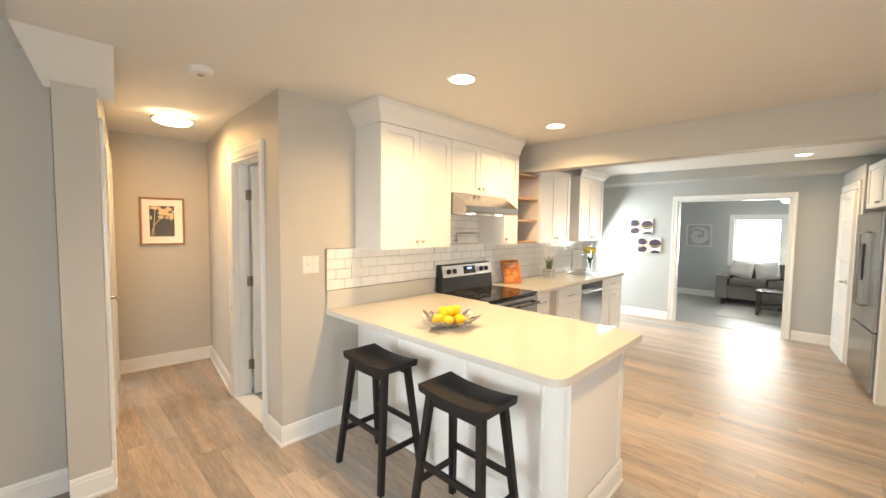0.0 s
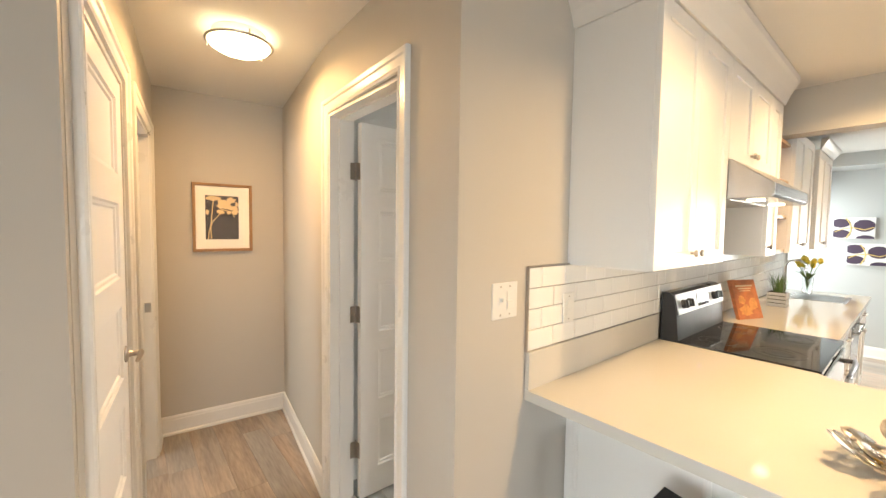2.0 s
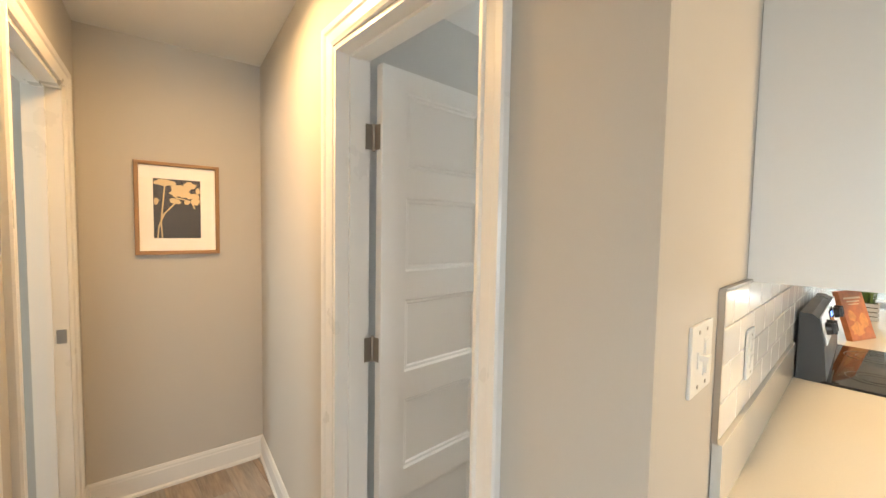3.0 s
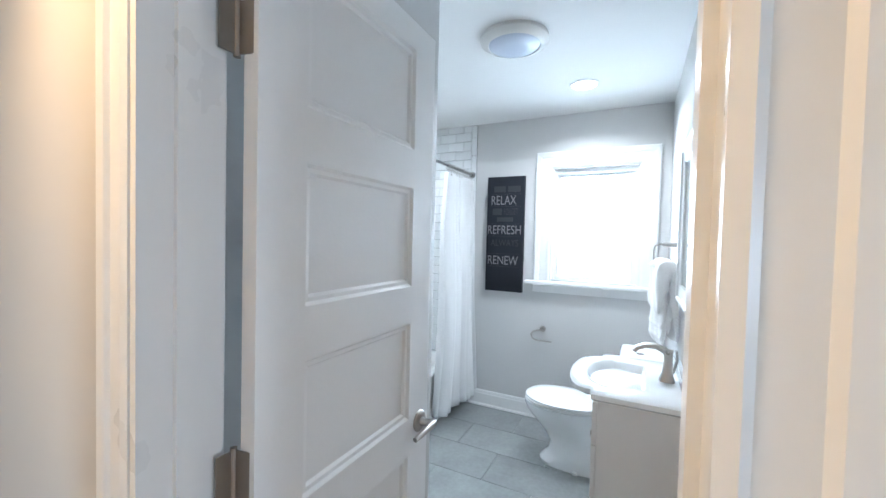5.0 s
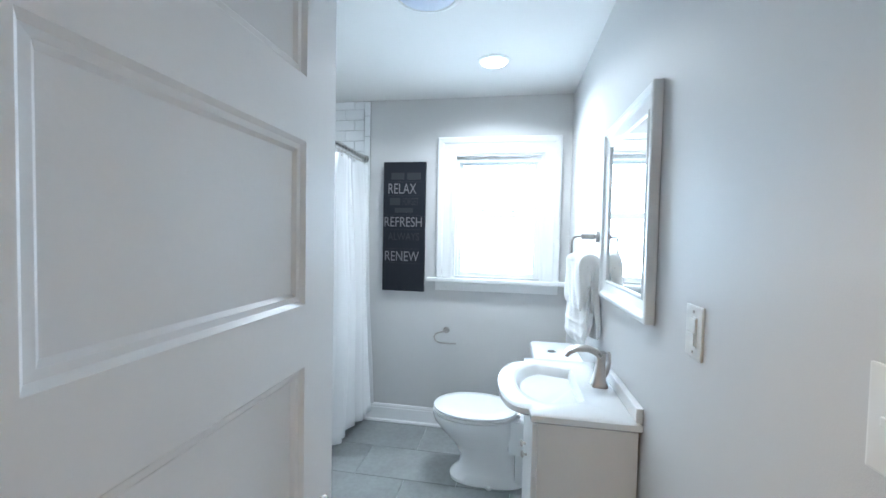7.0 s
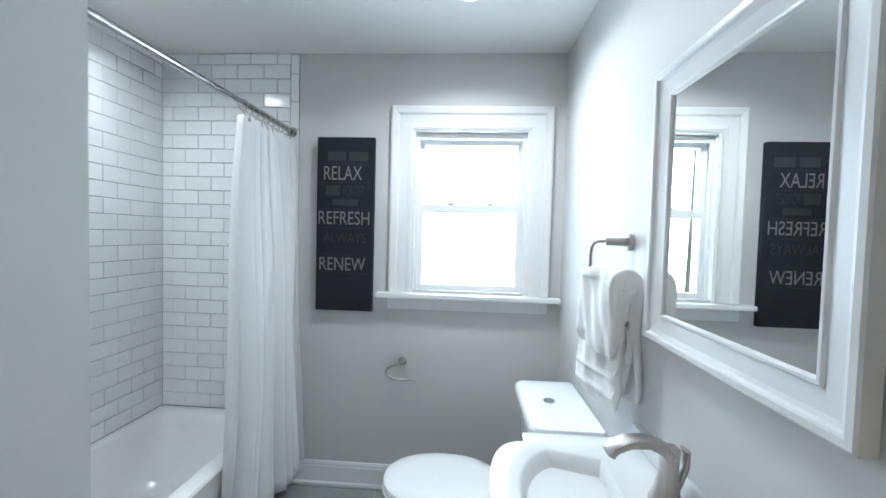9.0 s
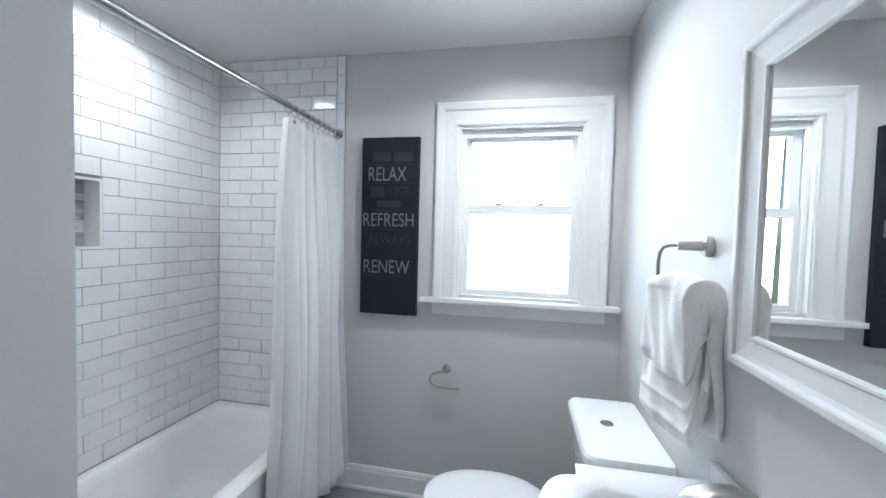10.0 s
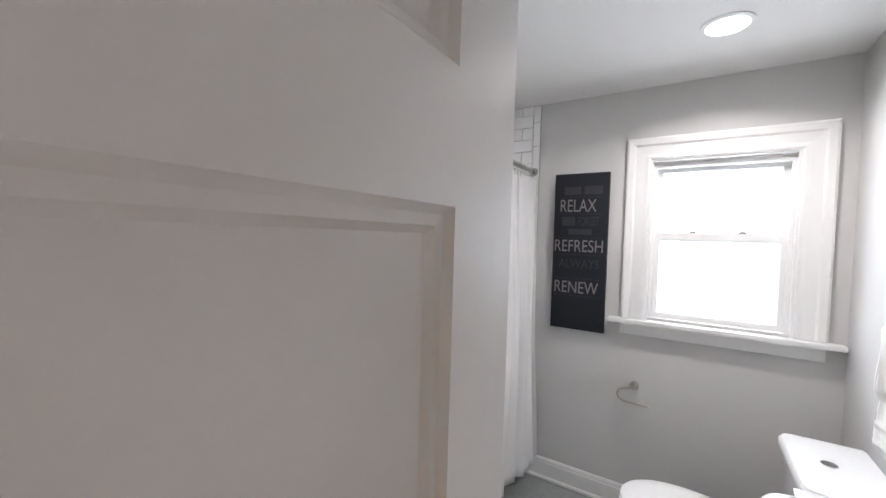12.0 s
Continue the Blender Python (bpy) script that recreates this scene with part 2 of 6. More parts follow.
M_LENS_HOOD = glow("hood_lamp_lens", (1.0, 0.9, 0.7), 8.0)
M_DIFFUSER_OFF = mat("frosted_diffuser", (0.55, 0.60, 0.70), 0.3, var=0.02)
M_GLASS = glass("window_glass")
M_CLEAR = glass("clear_vase_glass", (0.95, 0.98, 0.98))
M_MIRROR = mat("mirror_silver", (0.92, 0.94, 0.93), 0.0, 1.0, var=0.0, fine=0.0, rough_var=0.0)

# ---- building helpers ----
HM = Matrix.Rotation(radians(-4.6), 4, "Z")      # the hallway runs a little askew to the kitchen
I4 = Matrix.Identity(4)


def axes(o, a, d):
    """A wall frame: origin o, a along the wall, d out of it, z up."""
    a, d = Vector(a), Vector(d)
    m = Matrix((( a.x, d.x, 0, o[0]), (a.y, d.y, 0, o[1]), (0, 0, 1, o[2]), (0, 0, 0, 1)))
    return m


def bx(bm, x0, x1, y0, y1, z0, z1, m=I4, bev=0.0):
    vs = [bm.verts.new(m @ Vector((x, y, z))) for x in (x0, x1) for y in (y0, y1) for z in (z0, z1)]
    fs = [bm.faces.new([vs[i] for i in f]) for f in ((0, 1, 3, 2), (4, 6, 7, 5), (0, 4, 5, 1), (2, 3, 7, 6), (0, 2, 6, 4), (1, 5, 7, 3))]
    if bev:
        es = list({e for f in fs for e in f.edges})
        bmesh.ops.bevel(bm, geom=es, offset=bev, segments=2, affect="EDGES", profile=0.7)
    return bm


def prism(bm, pts, z0, z1, m=I4):
    lo = [bm.verts.new(m @ Vector((x, y, z0))) for x, y in pts]
    hi = [bm.verts.new(m @ Vector((x, y, z1))) for x, y in pts]
    n = len(pts)
    bm.faces.new(lo[::-1])
    bm.faces.new(hi)
    for i in range(n):
        bm.faces.new((lo[i], lo[(i + 1) % n], hi[(i + 1) % n], hi[i]))
    return bm


def loft(bm, rings, cap=True, closed=True):
    """Rings of points, joined one to the next."""
    vr = [[bm.verts.new(p) for p in r] for r in rings]
    n = len(vr[0])
    for a, b in zip(vr, vr[1:]):
        for i in range(n if closed else n - 1):
            j = (i + 1) % n
            bm.faces.new((a[i], a[j], b[j], b[i]))
    if cap and closed:
        bm.faces.new(vr[0][::-1])
        bm.faces.new(vr[-1])
    return vr


def circle(c, r, n=24, u=Vector((1, 0, 0)), v=Vector((0, 1, 0))):
    c = Vector(c)
    return [c + u * (r * math.cos(2 * math.pi * i / n)) + v * (r * math.sin(2 * math.pi * i / n)) for i in range(n)]


def ellipse(cx, cy, z, rx, ry, n=32, power=2.0):
    out = []
    for i in range(n):
        a = 2 * math.pi * i / n
        c, s = math.cos(a), math.sin(a)
        out.append(Vector((cx + rx * math.copysign(abs(c) ** (2 / power), c), cy + ry * math.copysign(abs(s) ** (2 / power), s), z)))
    return out


def tube(bm, pts, r, n=10, cap=True):
    """A round bar along points; r may be one number or one a point."""
    pts = [Vector(p) for p in pts]
    rs = r if isinstance(r, (list, tuple)) else [r] * len(pts)
    rings, up = [], None
    for i, p in enumerate(pts):
        d = (pts[min(i + 1, len(pts) - 1)] - pts[max(i - 1, 0)]).normalized()
        if up is None:
            up = d.orthogonal().normalized()
        u = (up - d * up.dot(d)).normalized()
        up = u
        rings.append(circle(p, rs[i], n, u, d.cross(u)))
    loft(bm, rings, cap)
    return bm


def disc(bm, c, r, h, m=I4, n=28, bev=0.0):
    """A short upright drum from z=c[2] to c[2]+h."""
    c = Vector(c)
    prof = [(r, 0), (r, h)] if not bev else [(r - bev, 0), (r, bev), (r, h - bev), (r - bev, h)]
    loft(bm, [[m @ p for p in circle(c + Vector((0, 0, z)), q, n)] for q, z in prof])
    return bm


def sweep(bm, a0, a1, z0, z1, prof, m=I4, closed=True):
    """A moulding with a mitred profile of (distance outward from the opening, depth) round a rectangle; open at the foot if not closed."""
    lines = []
    for s, d in prof:
        if closed:
            c = [(a0 - s, z0 - s), (a0 - s, z1 + s), (a1 + s, z1 + s), (a1 + s, z0 - s)]
        else:
            c = [(a0 - s, z0), (a0 - s, z1 + s), (a1 + s, z1 + s), (a1 + s, z0)]
        lines.append([bm.verts.new(m @ Vector((a, d, z))) for a, z in c])
    k = len(lines)
    for i in range(k):
        p, q = lines[i], lines[(i + 1) % k]
        for j in range(4 if closed else 3):
            jj = (j + 1) % 4
            bm.faces.new((p[j], p[jj], q[jj], q[j]))
    if not closed:
        bm.faces.new([l[0] for l in lines])
        bm.faces.new([l[3] for l in lines][::-1])
    return bm


def extrude_profile(bm, prof, p0, p1, out, ends=(0, 0)):
    """A straight moulding: profile of (out, up) from p0 to p1. ends: how far the outer points draw in at each end, for mitres."""
    p0, p1, out = Vector(p0), Vector(p1), Vector(out)
    along = (p1 - p0).normalized()
    a = [bm.verts.new(p0 + out * d + along * (ends[0] * d) + Vector((0, 0, z))) for d, z in prof]
    b = [bm.verts.new(p1 + out * d - along * (ends[1] * d) + Vector((0, 0, z))) for d, z in prof]
    n = len(prof)
    for i in range(n):
        j = (i + 1) % n
        bm.faces.new((a[i], a[j], b[j], b[i]))
    bm.faces.new(a[::-1])
    bm.faces.new(b)
    return bm


WORLD_AT = {}


def thing(name, at, label, category, group="", kind=""):
    ob = new(name)
    ob.empty_display_size = 0.1
    ob.location = at
    WORLD_AT[ob] = Vector(at)
    return tagged(ob, label, category, group, kind)


def part(name, bm, material, parent=None, label="", smooth=False, bev=0.0):
    """Links a bmesh as one mesh object, under a thing or a part."""
    if bev:
        bmesh.ops.bevel(bm, geom=list(bm.edges), offset=bev, segments=2, affect="EDGES", profile=0.7)
    bmesh.ops.recalc_face_normals(bm, faces=list(bm.faces))
    me = bpy.data.meshes.new(name)
    bm.to_mesh(me)
    bm.free()
    me.materials.append(material)
    if smooth:
        me.shade_smooth()
        me.set_sharp_from_angle(angle=radians(40))
    ob = new(name, me)
    WORLD_AT[ob] = Vector((0, 0, 0))
    if parent is not None:
        ob.parent = parent
        ob.location = -WORLD_AT[parent]
    if label:
        ob["label"] = label
    return ob


def solid(name, bm, material, label, category, kind="", group="", smooth=False, bev=0.0):
    return tagged(part(name, bm, material, None, "", smooth, bev), label, category, group, kind)


def B():
    return bmesh.new()


# ---- setting: walls, floors, ceilings ----
def structure(name, bm, material, label, category):
    return solid(name, bm, material, label, category, kind="structure")


def wall_with_opening(name, m, length, thick, openings, material, label, z1=CEIL, category="wall"):
    """A wall along m's x axis, its face at y=0 and its body behind (y<0), with openings (a0, a1, z0, z1)."""
    bm = B()
    cuts = sorted(openings)
    a = 0.0
    for a0, a1, b0, b1 in cuts:
        if a0 > a:
            bx(bm, a, a0, -thick, 0, 0, z1, m)
        if b0 > 0:
            bx(bm, a0, a1, -thick, 0, 0, b0, m)
        if b1 < z1:
            bx(bm, a0, a1, -thick, 0, b1, z1, m)
        a = a1
    if a < length:
        bx(bm, a, length, -thick, 0, 0, z1, m)
    bmesh.ops.remove_doubles(bm, verts=list(bm.verts), dist=0.0005)
    return structure(name, bm, material, label, category)


def hp(u, v):
    p = HM @ Vector((u, v, 0))
    return (p.x, p.y)


OP0, OP1, OPZ = 0.333, 1.03, 2.072          # bathroom door opening along the hall
BW_S, BW_E, BW_N, BW_W = 0.205, 2.88, 2.48, 0.15   # bathroom faces: mirror wall, window wall, tub wall, door wall

def hx(y):
    """The hall face of the bathroom wall, which bends a little behind the door casing."""
    return 0.028 * y if y < 1.11 else 0.031 + (y - 1.11) * 0.1272


bm = B()
prism(bm, [(0, 0), (0.15, 0), (0.15, OP0), (hx(OP0), OP0)], 0, CEIL)
prism(bm, [(hx(OP1), OP1), (0.15, OP1), (0.15, 1.2), (hx(1.2), 1.2), (hx(1.11), 1.11)], 0, CEIL)
prism(bm, [(hx(1.2), 1.2), (0.32, 1.2), (0.32, 2.6), (hx(2.6), 2.6)], 0, CEIL)
prism(bm, [(hx(OP0), OP0), (0.15, OP0), (0.15, OP1), (hx(OP1), OP1)], OPZ, CEIL)
structure("wall_hall_east", bm, M_WALL, "greige painted wall between hall and bathroom", "wall")
bm = B()
bx(bm, 0.15, 4.76, 0, 0.10, 0, CEIL)
structure("wall_kitchen", bm, M_WALL, "greige painted kitchen wall behind the cabinets", "wall")
bm = B()
bx(bm, 0.15, BW_E, 0.102, BW_S, 0, CEIL)
structure("wall_mirror", bm, M_BATHWALL, "pale grey painted bathroom wall with the mirror", "wall")
bm = B()
prism(bm, [(BW_W + 0.004, 1.17), (1.18, 1.17), (1.18, 2.6), (1.08, 2.6), (1.08, 1.27), (BW_W + 0.004, 1.27)], 0, CEIL)
structure("wall_partition", bm, M_BATHWALL, "pale grey painted partition behind the bathroom door", "wall")
WIN = (0.395, 1.03, 1.14, 2.03)             # window opening: y0, y1, z0, z1
wall_with_opening("wall_window", axes((BW_E, 2.6, 0), (0, -1, 0), (-1, 0, 0)), 2.5, 0.22,
                  [(2.6 - WIN[1], 2.6 - WIN[0], WIN[2], WIN[3])], M_BATHWALL, "pale grey painted bathroom wall with a window")
NICHE = (1.845, 2.205, 1.357, 1.66)
wall_with_opening("wall_tub", axes((1.18, BW_N + 0.010, 0), (1, 0, 0), (0, -1, 0)), BW_E - 1.18, 0.10,
                  [(NICHE[0] - 1.18, NICHE[1] - 1.18, NICHE[2], NICHE[3])], M_GROUT, "grey grouted wall under white tiles beside the bathtub")
wall_tub = bpy.data.objects["wall_tub"]
bm = B()
bx(bm, NICHE[0] - 0.02, NICHE[1] + 0.02, BW_N + 0.10, BW_N + 0.16, NICHE[2] - 0.02, NICHE[3] + 0.02)
structure("wall_niche_back", bm, M_GROUT, "grey grouted back of the shower niche", "wall")
# hall: end wall and the wall with two doors
bm = B()
prism(bm, [(-1.1, 2.36), (0.0, 2.36), (0.0, 2.48), (-1.1, 2.48)], 0, CEIL, HM)
structure("wall_hall_end", bm, M_WALL, "greige painted end wall of the hall", "wall")
p0, p1 = Vector((*hp(-0.90, 0.2), 0)), Vector((*hp(-0.835, 2.36), 0))
la = (p1 - p0).normalized()
LM = axes(p0, la, (la.y, -la.x, 0))
D1, D2 = (0.135, 0.82), (1.13, 1.88)
wall_with_opening("wall_hall_west", LM, (p1 - p0).length + 0.01, 0.12, [(*D1, 0, 2.05), (*D2, 0, 2.05)], M_WALL, "greige painted hall wall with two white doors")
bm = B()
prism(bm, [(-1.06, 0.25), (-0.886, 0.25), (p0.x - 0.002, p0.y - 0.002), (p0.x - 0.13, 0.62), (-1.06, 0.62)], 0, CEIL)
structure("wall_pier", bm, M_WALL, "greige painted pier beside the hall entrance", "wall")
bm = B()
bx(bm, -3.3, -1.062, 0.42, 0.54, 0, 2.561)
structure("wall_stair", bm, M_WALL, "greige painted wall beside the hall", "wall")
# sloping bulkhead under the ceiling at the mouth of the hall
bm = B()
vs = [bm.verts.new(p) for p in ((-0.829, 0.02, CEIL - 0.001), (-1.19, 0.02, CEIL - 0.001), (-1.087, 0.288, 2.238), (-0.803, 0.312, 2.222), (-1.087, 0.288, CEIL - 0.001), (-0.803, 0.312, CEIL - 0.001))]
for f in ((0, 1, 2, 3), (3, 2, 4, 5), (0, 3, 5), (1, 4, 2), (0, 5, 4, 1)):
    bm.faces.new([vs[k] for k in f])
structure("wall_bulkhead", bm, M_CEIL, "white painted sloping bulkhead under the ceiling", "bulkhead")
# the rooms around
wall_with_opening("wall_far", axes((6.2, 0.6, 0), (0, -1, 0), (-1, 0, 0)), 3.8, 0.12, [(1.53, 2.91, 0, 2.0)], M_GREYWALL, "grey painted far wall with a wide cased opening")
wall_with_opening("wall_patio", axes((4.76, 0.45, 0), (1, 0, 0), (0, -1, 0)), 1.44, 0.12, [(0.16, 1.32, 0, 2.08)], M_GREYWALL, "grey painted wall with a patio door opening")
bm = B()
bx(bm, 4.76, 4.86, 0.0, 0.448, 0, CEIL)
structure("wall_return", bm, M_GREYWALL, "grey painted wall return by the patio door", "wall")
bm = B()
bx(bm, 2.6, 6.2, -3.77, -3.65, 0, CEIL)
bx(bm, 2.48, 2.598, -5.5, -3.65, 0, CEIL)
structure("wall_south", bm, M_WALL, "greige painted wall behind the fridge", "wall")
wall_with_opening("wall_front", axes((-3.3, -5.4, 0), (1, 0, 0), (0, 1, 0)), 5.78, 0.12, [(0.8, 2.0, 0.6, 1.85)], M_WALL, "greige painted front wall of the room with a window opening", z1=2.561)
wall_with_opening("wall_west", axes((-3.2, -5.4, 0), (0, 1, 0), (1, 0, 0)), 8.1, 0.12, [(3.85, 4.95, 0.85, 2.05), (6.9, 7.7, 0.9, 2.05)], M_WALL, "greige painted outer wall with two windows", z1=2.561)
wall_with_opening("wall_bedroom", axes((-3.2, 2.66, 0), (1, 0, 0), (0, -1, 0)), 2.42, 0.12, [(1.45, 2.29, 1.08, 1.98)], M_BATHWALL, "grey painted bedroom wall with a window")
wall_with_opening("wall_living", axes((9.5, 1.5, 0), (0, -1, 0), (-1, 0, 0)), 6.0, 0.15, [(2.78, 3.58, 0.84, 1.78), (3.78, 4.5, 0.84, 1.78)], M_GREYWALL, "grey painted living room wall with two windows")
bm = B()
bx(bm, 6.32, 9.5, 1.5, 1.6, 0, CEIL)
bx(bm, 6.32, 9.5, -4.6, -4.5, 0, CEIL)
bx(bm, 6.2, 6.318, 0.6, 1.6, 0, CEIL)
bx(bm, 6.2, 6.318, -4.6, -3.2, 0, CEIL)
structure("wall_living_side", bm, M_GREYWALL, "grey painted living room side walls", "wall")
bm = B()
bx(bm, 2.62, 2.78, -3.65, -0.001, 2.15, CEIL - 0.001)
structure("beam_1", bm, M_WALL, "greige painted ceiling beam across the kitchen", "beam")
bm = B()
bx(bm, 5.70, 6.199, -3.65, 0.45, 2.29, CEIL - 0.001)
structure("beam_2", bm, M_GREYWALL, "grey painted soffit along the far wall", "beam")
bm = B()
bx(bm, -1.19, 9.7, -5.6, 2.8, CEIL, CEIL + 0.12)
bx(bm, -3.4, -1.192, 0.43, 2.8, CEIL, CEIL + 0.12)
structure("ceiling", bm, M_CEIL, "white painted flat ceiling", "ceiling")
bm = B()
bx(bm, -3.4, -1.0, -5.6, 0.56, 2.562, 2.68)
structure("ceiling_stair", bm, M_CEIL, "white painted raised ceiling over the stair", "ceiling")
bm = B()
bx(bm, -3.4, 9.7, -5.6, 2.8, -0.12, -0.006)
structure("floor", bm, M_SUBFLOOR, "greyed oak plank floor", "floor")
bm = B()
bx(bm, BW_W - 0.09, BW_E, BW_S, 2.48, -0.006, -0.003)
structure("floor_bathroom", bm, M_FGROUT, "grey rectangular tile floor with pale joints", "floor")
bm = B()
bx(bm, -3.19, -0.96, 0.56, 2.65, -0.005, 0.008)
structure("floor_bedroom", bm, M_CARPET, "grey carpet floor", "carpet")
bm = B()
bx(bm, 6.26, 9.49, -4.49, 1.49, -0.005, 0.004)
structure("floor_living", bm, mat("grey_living_floor", (0.30, 0.30, 0.30), 0.4, var=0.12, scale=3, stretch=(4, 0.6, 1), fine=0.1), "grey plank living room floor", "floor")
bm = B()
bx(bm, -80, 80, -80, 80, -0.5, -0.35)
structure("ground", bm, M_OUTDOOR, "grass and earth outside the house", "ground")

# baseboards
BASE = [(0, 0), (0.022, 0), (0.022, 0.014), (0.014, 0.022), (0.014, 0.105), (0.011, 0.112), (0.011, 0.122), (0.006, 0.134), (0, 0.136)]


def baseboard(p0, p1, out, label="white painted baseboard with a moulded top", ends=(0, 0)):
    bm = B()
    extrude_profile(bm, BASE, (*p0, 0), (*p1, 0), Vector((*out, 0)).normalized(), ends)
    structure("baseboard", bm, M_TRIM, label, "baseboard")


hv = (HM @ Vector((0, 1, 0)))
baseboard((0, 0), (hx(OP0 - 0.082), OP0 - 0.082), (-1, 0.028), ends=(-1, 0))
baseboard((hx(1.112), 1.112), (hx(2.352), 2.352), (-1, 0.1272), ends=(0, 1))
baseboard(hp(-0.835, 2.36), hp(0, 2.36), (-hv.x, -hv.y), ends=(1, 1))
baseboard((0.0, 0.0), (0.62, 0.0), (0, -1), ends=(-1, 0))
baseboard((-3.19, 0.42), (-1.06, 0.42), (0, -1))
baseboard((-1.06, 0.25), (-0.886, 0.25), (0, -1), ends=(0, -1))
lq = LM @ Vector((D1[0] - 0.075, 0, 0))
baseboard((-0.886, 0.25), (lq.x, lq.y), (la.y, -la.x), ends=(-1, 0))
lq0, lq1 = LM @ Vector((D2[1] + 0.085, 0, 0)), p1
baseboard((lq0.x, lq0.y), (p1.x, p1.y), (la.y, -la.x), ends=(0, 1))
baseboard((BW_E, 1.70), (BW_E, BW_S), (-1, 0), ends=(0, 1))
baseboard((1.885, BW_S), (BW_E, BW_S), (0, 1), ends=(0, 1))
baseboard((0.24, BW_S), (1.31, BW_S), (0, 1))
baseboard((1.18, 1.17), (BW_W + 0.02, 1.17), (0, -1), ends=(-1, 0))
baseboard((6.2, 0.45), (6.2, -0.84), (-1, 0))
baseboard((6.2, -2.40), (6.2, -3.2), (-1, 0))
baseboard((9.5, 1.5), (9.5, -4.5), (-1, 0))

# door and opening casings
CASE = [(0.004, 0), (0.004, 0.012), (0.016, 0.016), (0.022, 0.012), (0.050, 0.014), (0.056, 0.020), (0.074, 0.022), (0.078, 0.016), (0.078, 0)]


def casing(m, a0, a1, z1, label="white painted moulded door casing"):
    bm = B()
    sweep(bm, a0, a1, 0, z1, CASE, m, closed=False)
    structure("trim", bm, M_TRIM, label, "door casing")


def jamb(m, a0, a1, z1, depth, stop=0.05):
    """The lining of an opening, with a door stop; depth runs behind the wall face."""
    bm = B()
    bx(bm, a0 - 0.001, a0 + 0.014, -depth, 0.001, 0, z1, m)
    bx(bm, a1 - 0.014, a1 + 0.001, -depth, 0.001, 0, z1, m)
    bx(bm, a0 + 0.014, a1 - 0.014, -depth, 0.001, z1 - 0.014, z1 + 0.001, m)
    if stop:
        bx(bm, a0 + 0.014, a0 + 0.024, -stop - 0.034, -stop, 0, z1 - 0.014, m)
        bx(bm, a1 - 0.024, a1 - 0.014, -stop - 0.034, -stop, 0, z1 - 0.014, m)
        bx(bm, a0 + 0.024, a1 - 0.024, -stop - 0.034, -stop, z1 - 0.024, z1 - 0.014, m)
    structure("trim", bm, M_TRIM, "white painted door lining", "door frame")


HW = axes((0, 0, 0), Vector((0.028, 1, 0)).normalized(), Vector((-1, 0.028, 0)).normalized())
casing(HW, OP0 + 0.022, OP1, OPZ)
BATHSIDE = axes((BW_W, 0, 0), (0, 1, 0), (1, 0, 0))
casing(BATHSIDE, OP0, OP1, OPZ, "white painted door casing inside the bathroom")
jamb(axes((BW_W - 0.003, 0, 0), (0, 1, 0), (1, 0, 0)), OP0, OP1, OPZ, 0.128, 0.045)
casing(LM, *D1, 2.05)
casing(LM, *D2, 2.05)
jamb(LM, *D1, 2.05, 0.12, 0.05)
jamb(LM, *D2, 2.05, 0.12, 0.05)
FW = axes((6.2, 0, 0), (0, -1, 0), (-1, 0, 0))
casing(FW, 0.93, 2.31, 2.0, "white painted casing round the wide opening")
jamb(FW, 0.93, 2.31, 2.0, 0.12, 0)
bm = B()
bx(bm, 0.012, 0.16, OP0 + 0.015, OP1 - 0.015, -0.004, 0.012, bev=0.004)
structure("trim", bm, M_TRIM, "white marble threshold of the bathroom", "threshold")


# ---- doors ----
def door_leaf(parent, m, w, h, z0=0.01, thick=0.035, material=M_DOOR):
    """A five-panel leaf: a from 0 (hinge edge) to w, front face at d=0, body behind."""
    stile, top, rail, bottom = 0.108, 0.075, 0.107, 0.152
    ph = (h - top - bottom - 4 * rail) / 5
    for a in (0, w - stile):
        bm = B()
        bx(bm, a, a + stile, -thick, 0, z0, z0 + h, m)
        part("stile", bm, material, parent)
    z = z0
    spans = []
    for k in range(6):
        hh = bottom if k == 0 else top if k == 5 else rail
        bm = B()
        bx(bm, stile, w - stile, -thick, 0, z, z + hh, m)
        part("rail", bm, material, parent)
        z += hh
        if k < 5:
            spans.append((z, z + ph))
            z += ph
    for b0, b1 in spans:
        bm = B()
        bx(bm, stile - 0.004, w - stile + 0.004, -thick + 0.014, -0.014, b0 - 0.004, b1 + 0.004, m)
        for s in (0, 1):
            prof = [(0.0, -0.0004), (0.0, -0.0155), (-0.022, -0.0155), (-0.021, -0.0142), (-0.0150, -0.0080), (-0.0065, -0.0072), (-0.0035, -0.0040)]
            if s:
                prof = [(a, -thick - d) for a, d in prof]
            sweep(bm, stile, w - stile, b0, b1, prof, m)
        part("panel", bm, material, parent)


